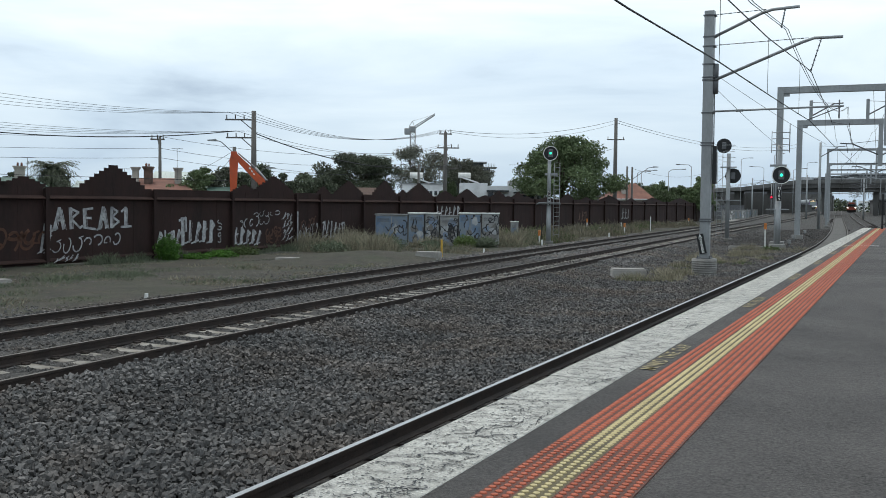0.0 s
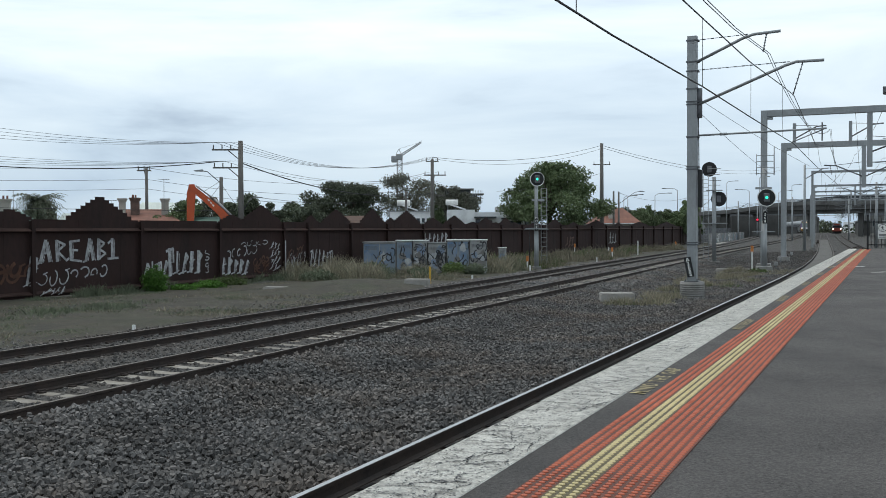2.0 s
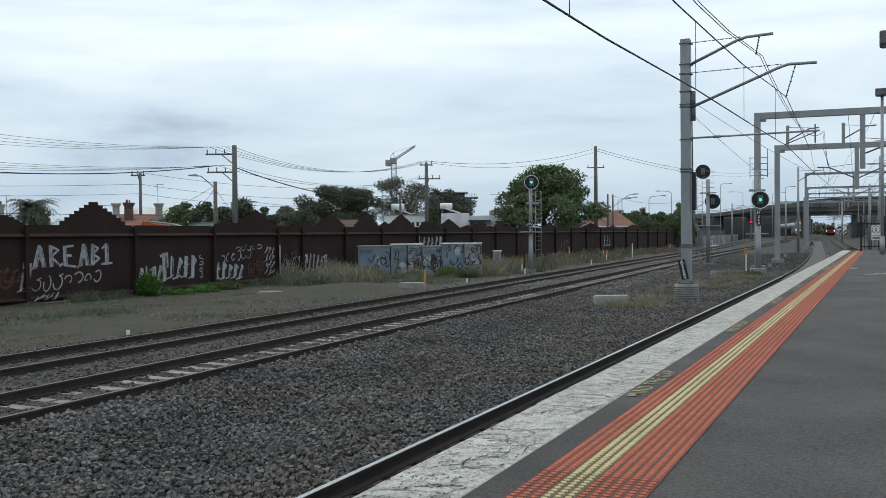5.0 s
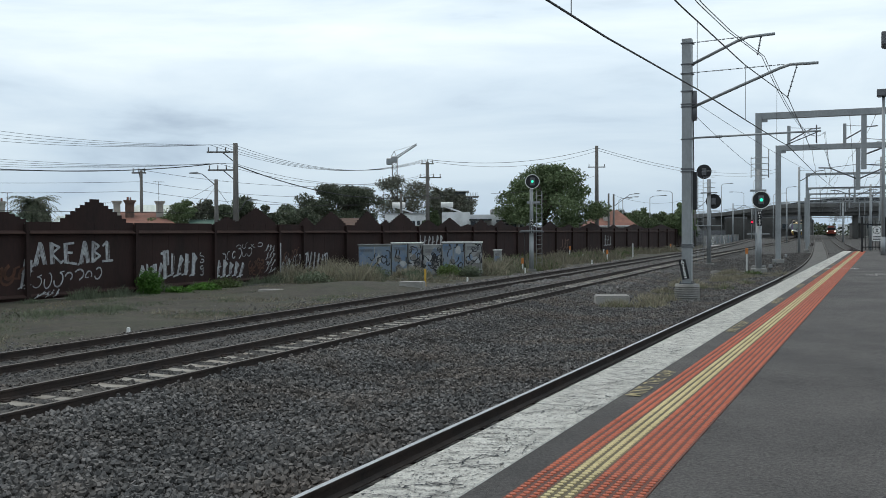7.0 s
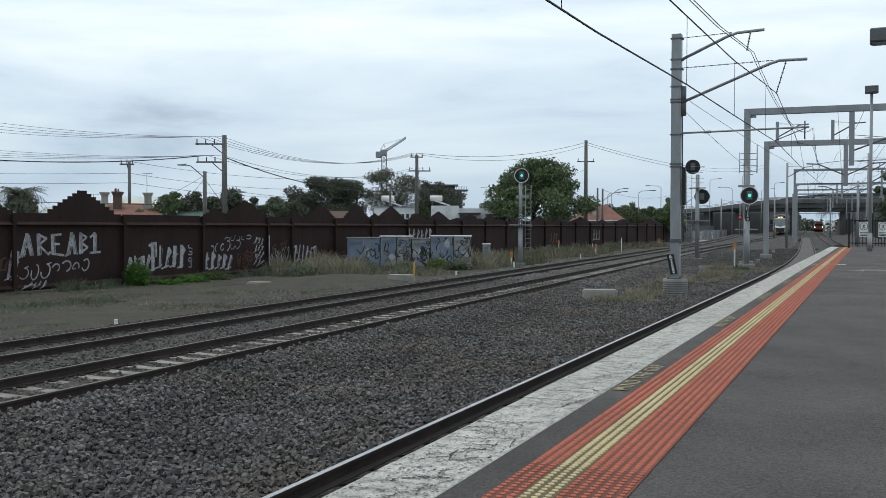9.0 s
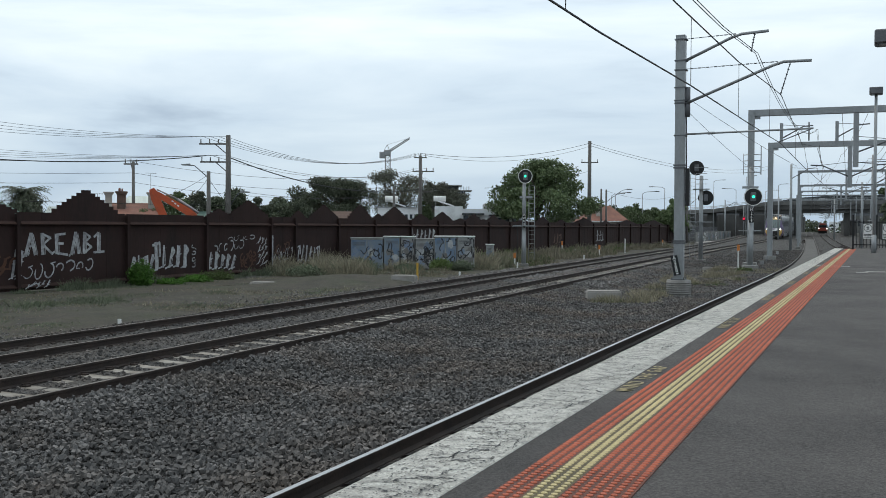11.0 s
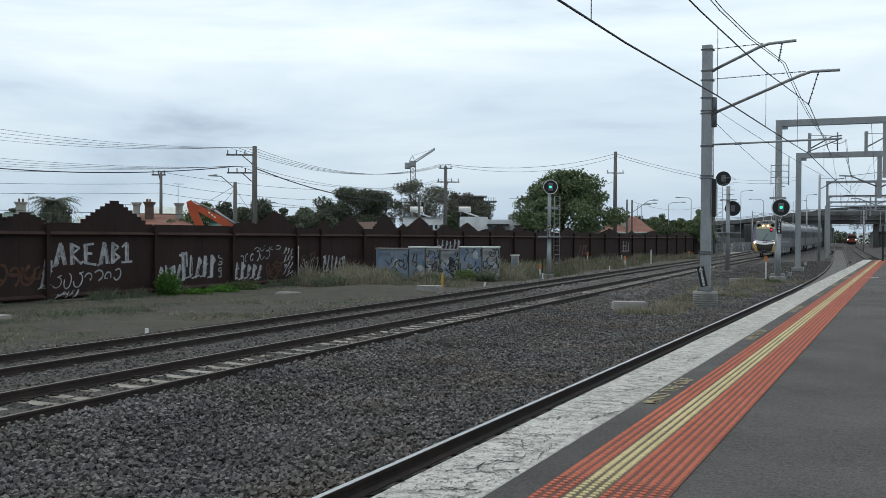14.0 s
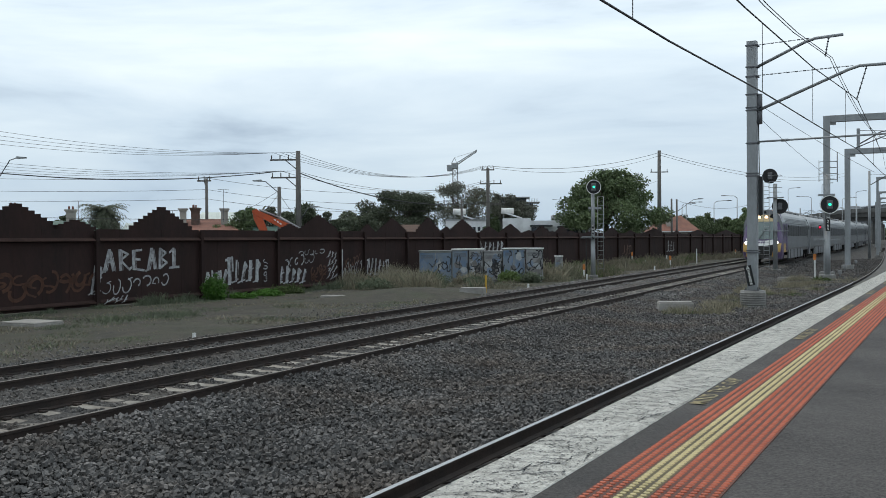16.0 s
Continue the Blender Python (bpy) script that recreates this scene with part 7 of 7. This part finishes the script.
# ---- weeds and grass ----
def blades(name, spots, count, hgt, width, material, seed, label, spread=0.9, cat="grass"):
    """Thin leaning blades in tufts round the spots (x, y, radius)."""
    r = np.random.RandomState(seed)
    sp = np.array(spots)
    w = sp[:, 2] ** 2
    pick = r.choice(len(sp), count, p=w / w.sum())
    a, rad = r.rand(count) * 6.283, sp[pick, 2] * np.sqrt(r.rand(count))
    p = np.stack([sp[pick, 0] + rad * np.cos(a), sp[pick, 1] + rad * np.sin(a), np.full(count, BED - 0.07)], 1)
    tall = 0.35 + 1.0 * r.rand(len(sp)) ** 1.3
    h = hgt * tall[pick] * (0.3 + 0.95 * r.rand(count)) * (1.05 - 0.6 * (rad / sp[pick, 2]) ** 2)
    la = r.rand(count) * 6.283
    lean = spread * h * r.rand(count)
    tip = p + np.stack([np.cos(la) * lean, np.sin(la) * lean, h], 1)
    mid = (p + tip) / 2 + np.stack([np.zeros(count), np.zeros(count), h * 0.12], 1)
    sa = r.rand(count) * 6.283
    s = np.stack([np.cos(sa), np.sin(sa), np.zeros(count)], 1) * width * (0.5 + r.rand(count, 1))
    v = np.stack([p - s, p + s, mid + s * 0.8, tip, mid - s * 0.8], 1).reshape(-1, 3)
    f = np.arange(count * 5).reshape(-1, 5)
    return tagged(raw(name, v.tolist(), f.tolist(), material), label, cat, kind="stuff")


r3 = random.Random(21)
tufts = [(r3.uniform(fence_x(46) + 0.5, -19.4), r3.uniform(45, 62), r3.uniform(0.5, 1.3)) for _ in range(70)]
tufts = [t_ for t_ in tufts if t_[1] > 43 + (-20 - t_[0]) * 0.2]
# the growth is thin before the cabinets
tufts = [t_ for i, t_ in enumerate(tufts) if not (-0.515 < t_[0] / t_[1] < -0.33 and t_[1] < 57) or i % 4 == 0]
blades("tall_grass", tufts, 26000, 0.95, 0.012, M["grass_dry"], 1, "tall dry pale-green weeds in front of the fence")
blades("tall_grass", tufts[::2], 9000, 0.8, 0.012, M["leaf_dull"], 2, "tall green weeds in front of the fence")
short = [(r3.uniform(-26.5, -18.6), r3.uniform(44, 62), r3.uniform(0.5, 1.2)) for _ in range(60)]
blades("low_weeds", short, 16000, 0.36, 0.012, M["grass_dry"], 9, "short dry grass round the cabinets", 1.2)
blades("low_weeds", short[::2], 9000, 0.32, 0.012, M["leaf_dull"], 10, "short green grass round the cabinets", 1.2)
strip = [(r3.uniform(-26.0, -18.6), 62 + 75 * r3.random() ** 1.2, r3.uniform(0.6, 1.7)) for _ in range(110)]
blades("dry_grass", strip, 26000, 0.72, 0.018, M["grass_dry"], 3, "dry pale grass along the far track")
blades("dry_grass", strip[::3], 14000, 0.65, 0.018, M["grass_green"], 4, "green grass along the far track")
mound = [(-6.2 + r3.gauss(0, 0.7), 33 + 11 * r3.random(), r3.uniform(0.25, 0.7)) for _ in range(16)] + [(-4.3 + r3.gauss(0, 0.9), 40 + 22 * r3.random(), r3.uniform(0.3, 0.9)) for _ in range(26)]
blades("dry_grass", mound, 20000, 0.42, 0.010, M["grass_dry"], 5, "dry tufts between the tracks round the mast")
blades("dry_grass", mound[::2], 5500, 0.30, 0.010, M["grass_green"], 6, "green tufts between the tracks round the mast")
low = [(r3.uniform(-28.2, -17.5), 14 + 30 * r3.random(), r3.uniform(0.3, 1.1)) for _ in range(260)]
blades("low_weeds", low[::2], 17000, 0.13, 0.012, M["leaf_dull"], 7, "low green weeds on bare soil", 1.4)
blades("low_weeds", low[::2] + [(x + 0.9, y + 0.6, q * 1.3) for x, y, q in low[1::3]], 30000, 0.13, 0.011, M["grass_dry"], 11, "low dried weeds on bare soil", 1.6)
blades("low_weeds", [(r3.uniform(-28.4, -22.0), r3.uniform(15, 30), r3.uniform(0.5, 1.4)) for _ in range(36)], 9000, 0.16, 0.012, M["leaf_dull"], 12, "straggling weeds on bare soil", 1.4)
base = [(fence_x(y) + r3.uniform(0.3, 1.0), y, r3.uniform(0.3, 0.7)) for y in [14 + 0.55 * i for i in range(66)]]
blades("fence_weeds", base[::2], 8000, 0.42, 0.013, M["leaf_dull"], 8, "dark straggling weeds at the fence's foot", 1.0)
for k, (x, y, hh, rr, nn, mt) in enumerate(((-27.6, 34.6, 1.15, 0.55, 3200, "weed_bright"), (-27.0, 35.9, 0.34, 0.6, 1500, "weed_bright"), (-26.9, 37.6, 0.42, 0.75, 1800, "weed_bright"), (-27.4, 39.9, 0.55, 0.9, 1500, "grass_green"), (-4.0, 58.4, 0.45, 0.6, 900, "grass_green"), (-25.0, 44.5, 0.7, 1.0, 1800, "leaf_dull"), (-24.0, 49.0, 0.9, 1.2, 2400, "leaf_dull"), (-21.2, 54.2, 0.85, 0.7, 2200, "grass_green"), (-20.2, 55.0, 0.7, 0.8, 2000, "leaf_dull"), (-25.6, 52.2, 0.8, 0.9, 2200, "leaf_dull"), (-22.9, 53.0, 0.5, 0.7, 1400, "leaf_dull"))):
    bush = thing("weed_bush", (x, y, BED - 0.08), 0, "bushy bright green weed at the fence" if mt == "weed_bright" else "bushy green roadside weed", "bush", "weed bushes")
    leaves("foliage", [((0, 0, hh * 0.5), (rr, rr, hh * 0.5)), ((rr * .4, 0, hh * 0.35), (rr * .7, rr * .6, hh * .4)), ((-rr * .45, 0, hh * 0.3), (rr * .6, rr * .6, hh * .35))], nn, 0.055, M[mt], 60 + k, bush, 0.2)
    bm = bmesh.new()
    for i in range(7):
        tube(bm, (0, 0, -0.05), (r3.uniform(-rr, rr) * .6, r3.uniform(-rr, rr) * .6, hh * 0.8), 0.012, 0.005, seg=4)
    part("stems", bm, M["grass_green"], bush)

# ---- sleepers under the main tracks ----
bm = bmesh.new()
prism(bm, [(-1.3, -0.20), (1.3, -0.20), (1.3, -0.02), (0.95, 0.0), (0.55, 0.0), (0.35, -0.012), (-0.35, -0.012), (-0.55, 0.0), (-0.95, 0.0), (-1.3, -0.02)], -0.12, 0.12)
bmesh.ops.recalc_face_normals(bm, faces=bm.faces[:])
sl_mesh = bpy.data.meshes.new("sleeper")
bm.to_mesh(sl_mesh)
bm.free()
sl_mesh.materials.append(M["sleeper"])
bm = bmesh.new()
for s in (-1, 1):
    for d in (-1, 1):
        u = s * GAUGE / 2 + d * 0.115
        box(bm, u - 0.05, u + 0.05, -0.055, 0.055, -0.004, 0.035, bevel=0.012)
        tube(bm, (u - 0.045 * d, -0.05, 0.045), (u + 0.03 * d, 0.05, 0.045), 0.014, seg=5)
clip_mesh = bpy.data.meshes.new("rail_clips")
bm.to_mesh(clip_mesh)
bm.free()
clip_mesh.materials.append(M["rail_side"])
for name, f in TRACKS[:2]:
    t_ = track_things[name]
    for k in range(150):
        y = -4 + 0.615 * k + rng.uniform(-0.02, 0.02)
        s_ = new("sleeper", sl_mesh)
        s_.parent, s_.location = t_, (f(y), y, (-0.166 if name == "main_track_near" else -0.174) + rng.uniform(-0.006, 0.004))
        s_.rotation_euler.z = rng.uniform(-0.012, 0.012)
        if y < 60:
            c_ = new("rail_clips", clip_mesh)
            c_.parent, c_.location = s_, (0, 0, 0)
    bm = bmesh.new()
    y = -4 + 0.615 * 150
    while y < 230:
        box(bm, f(y) - 1.3, f(y) + 1.3, y - 0.12, y + 0.12, grade(y) - 0.36, grade(y) - 0.168)
        y += 0.615
    tagged(part("far_sleepers", bm, M["sleeper"], t_), kind="stuff")
for name, f, ya, yb in (("platform_track", loop_x, -4, 200), ("yard_track", yard_x, 66, 200)):
    bm = bmesh.new()
    y = ya
    while y < yb:
        box(bm, f(y) - 1.3, f(y) + 1.3, y - 0.12, y + 0.12, grade(y) - 0.40, grade(y) - 0.225)
        y += 0.66
    tagged(part("sleepers", bm, M["rail_side"], track_things[name], "dark stained sleepers"), kind="stuff")

# ---- loose ballast stones ----
def stones(name, n, area, size, seed, zf, label, material="stone", spread=1.6):
    r = np.random.RandomState(seed)
    cube = np.array([(a, b, c) for a in (-1, 1) for b in (-1, 1) for c in (-1, 1)], float) * 0.72
    faces = np.array([(0, 1, 3, 2), (4, 6, 7, 5), (0, 4, 5, 1), (2, 3, 7, 6), (0, 2, 6, 4), (1, 5, 7, 3)])
    x, y = area(r, n)
    s = size * (0.55 + 0.9 * r.rand(n) ** 1.5)
    v = cube[None] * (1 + 0.55 * (r.rand(n, 8, 3) - 0.5)) * (np.stack([np.ones(n), 0.6 + 0.4 * r.rand(n), 0.5 + 0.35 * r.rand(n)], 1) * s[:, None])[:, None]
    q = r.normal(size=(n, 4)) * np.array([1.0, 0.42, 0.42, 1.0])
    q /= np.linalg.norm(q, axis=1)[:, None]
    w, a, b, c = q.T
    R = np.stack([np.stack([1 - 2 * (b * b + c * c), 2 * (a * b - c * w), 2 * (a * c + b * w)], 1), np.stack([2 * (a * b + c * w), 1 - 2 * (a * a + c * c), 2 * (b * c - a * w)], 1), np.stack([2 * (a * c - b * w), 2 * (b * c + a * w), 1 - 2 * (a * a + b * b)], 1)], 1)
    v = np.einsum("nij,nkj->nki", R, v)
    z = zf(x, y) + s * (-0.5 + spread * r.rand(n))
    v += np.stack([x, y, z], 1)[:, None]
    f = (faces[None] + 8 * np.arange(n)[:, None, None]).reshape(-1, 4)
    me = bpy.data.meshes.new(name)
    me.from_pydata(v.reshape(-1, 3).tolist(), [], f.tolist())
    me.materials.append(M[material])
    return tagged(new(name, me), label, "ballast", kind="stuff")


XA, ZA = np.array(BED_X), np.array(BED_Z)


def bed_z(x, y):
    return np.interp(x, XA, ZA)


def area_near(r, n):
    y = 4.5 + 28 * r.rand(n) ** 1.7
    lo, hi = -9.55 - 0.0 * y, -2.19 + 0.0505 * y - 1.72 - 0.9
    return lo + (hi - lo) * r.rand(n), y


def area_cess(r, n):
    y = 8 + 34 * r.rand(n) ** 1.4
    k = r.rand(n)
    y = np.where((k >= 0.30) & (k < 0.8), -4 + 0.615 * (np.floor((y + 4) / 0.615) + 0.5) + 0.15 * (r.rand(n) - 0.5) * 2, y)
    x = np.where(k < 0.30, -12.6 + 0.5 * (r.rand(n) - 0.5) * 2.6, np.where(k < 0.55, -10.55 + 1.3 * (r.rand(n) - 0.5), np.where(k < 0.8, -14.1 + 1.3 * (r.rand(n) - 0.5), -16.1 + 1.2 * (r.rand(n) - 0.5))))
    return x, y


stones("ballast_stones", 120000, area_near, 0.0275, 1, bed_z, "loose grey crushed ballast stones", spread=3.4)
stones("ballast_stones", 30000, area_cess, 0.028, 2, lambda x, y: bed_z(x, y) - 0.018, "loose grey crushed ballast stones between the rails")

def area_mid(r, n):
    y = 31 + 40 * r.rand(n) ** 1.3
    return -9.3 + (6.2 + 0.03 * (y - 31)) * r.rand(n), y


stones("ballast_stones", 20000, area_mid, 0.036, 3, bed_z, "loose grey ballast stones by the mast")


def area_soil(r, n):
    return -28.0 + 10.6 * r.rand(n), 12 + 32 * r.rand(n)


def area_beyond(r, n):
    y = 66 + 50 * r.rand(n) ** 1.2
    return -9.1 + (7.2 + 0.05 * (y - 66)) * r.rand(n), y


stones("ballast_stones", 14000, area_beyond, 0.034, 7, bed_z, "loose grey ballast stones past the signals")


def area_far(r, n):
    y = 40 + 45 * r.rand(n) ** 1.3
    k = r.rand(n)
    return np.where(k < 0.45, -12.35, np.where(k < 0.75, -16.3, -9.0)) + 1.3 * (r.rand(n) - 0.5), y


stones("ballast_stones", 12000, area_far, 0.055, 6, lambda x, y: bed_z(x, y) - 0.01, "loose grey ballast stones beside the far rails")
stones("soil_stones", 9000, area_soil, 0.028, 4, lambda x, y: np.full(len(x), BED - 0.05), "scattered small stones on bare soil")
stones("pale_stones", 45, area_near, 0.017, 5, lambda x, y: bed_z(x, y) + 0.02, "a few pale stones lying in the ballast", "white_paint")

# ---- tactile studs ----
def stud_mesh(name, material):
    bm = bmesh.new()
    tube(bm, (0, 0, 0), (0, 0, 0.005), 0.0185, 0.0135, seg=8)
    me = bpy.data.meshes.new(name)
    bm.to_mesh(me)
    bm.free()
    me.materials.append(material)
    return me


stud_o, stud_y = stud_mesh("tactile_stud", M["orange"]), stud_mesh("tactile_stud", M["yellow"])
ROWS = [0.625 + 0.05 * i for i in range(12)]
for j in range(25):
    for i, x in enumerate(ROWS):
        ob = new("tactile_stud", stud_y if 3 <= i < 6 else stud_o)
        ob.parent, ob.location = platform, (x, 3.6 + 0.05 * j, PLAT + 0.006)
ang = np.arange(8) * 2 * np.pi / 8
ring = np.concatenate([np.stack([0.0185 * np.cos(ang), 0.0185 * np.sin(ang), 0 * ang], 1), np.stack([0.0135 * np.cos(ang), 0.0135 * np.sin(ang), 0 * ang + 0.005], 1)])
for pick, mt in ((range(3, 6), "yellow"), ([0, 1, 2, 6, 7, 8, 9, 10, 11], "orange")):
    ysn = [3.6 + 0.05 * j for j in range(25, 1170)] + [3.6 - 0.05 * j for j in range(1, 40)]
    pts = np.array([(ROWS[i], y, PLAT + 0.006) for y in ysn for i in pick])
    n = len(pts)
    v = (ring[None] + pts[:, None]).reshape(-1, 3)
    quads = np.array([(k, (k + 1) % 8, 8 + (k + 1) % 8, 8 + k) for k in range(8)])
    fs = (quads[None] + 16 * np.arange(n)[:, None, None]).reshape(-1, 4).tolist() + (np.arange(8, 16)[None] + 16 * np.arange(n)[:, None]).tolist()
    tagged(raw("tactile_studs", v.tolist(), fs, M[mt], platform), kind="stuff")


# ---- what moves ----
TRAIN = [(0.0, 425.0), (2.5, 371.0), (5.0, 318.0), (7.0, 277.5), (8.0, 257.0), (9.0, 236.5), (9.5, 226.0), (11.0, 196.0), (12.0, 176.0), (13.0, 153.5), (14.0, 131.5), (15.0, 109.8), (15.5, 98.0), (16.0, 85.5)]
FAR = [(0.0, 334.0), (5.0, 332.0), (9.0, 331.0), (16.0, 328.0)]
# seconds, metres along its line, angle of the boom
DIG = [(0.0, 2.04, 54.0), (0.5, 2.02, 51.2), (1.0, 1.43, 50.8), (1.5, 0.94, 51.0), (2.0, 0.60, 50.4), (2.5, 0.14, 50.6), (3.0, -0.32, 50.6), (3.5, -0.57, 46.8), (4.0, -0.63, 39.2), (4.5, -0.61, 32.1), (5.0, -0.37, 20.0),
       (6.2, -0.05, 13.0), (7.5, 0.30, 13.5), (8.5, 0.48, 13.5), (9.5, 0.56, 13.5), (10.8, -0.10, 36.0), (12.0, -0.48, 44.1), (12.5, -0.25, 42.5), (13.0, -0.15, 41.5), (14.0, 0.38, 37.9), (15.0, 0.88, 34.3), (16.0, 1.70, 34.8)]
BOOM_FOOT = Vector((0.0, 0.0, 1.84))


def motions():
    for k, car_ in enumerate(cars):
        rows = []
        for t, y in TRAIN:
            ya = y + k * CAR
            xa, xb = -10.55 + bend(ya), -10.55 + bend(ya + CAR)
            rows.append((t, pose(xa, ya, grade(ya), math.degrees(math.atan2(grade(ya + CAR) - grade(ya), CAR)), 0, -math.degrees(math.atan2(xb - xa, CAR)))))
        walk(car_, rows)
    walk(far_train, [(t, pose(yard_x(y), y, grade(y))) for t, y in FAR])
    side = Vector((math.cos(radians(DIG_TURN)), math.sin(radians(DIG_TURN)), 0))
    walk(digger, [(t, pose(*(DIG_AT + side * a), 0, 0, DIG_TURN)) for t, a, _ in DIG])
    walk(boom, [(t, pose(*BOOM_FOOT, 0, th, 0)) for t, _, th in DIG])
    walk(stick, [(t, pose(BOOM_FOOT.x - BL * math.cos(radians(th)), 0, BOOM_FOOT.z + BL * math.sin(radians(th)), 0, 4 + (50 - th) * 0.5 if t < 10 else -22, 0)) for t, _, th in DIG])


motions()
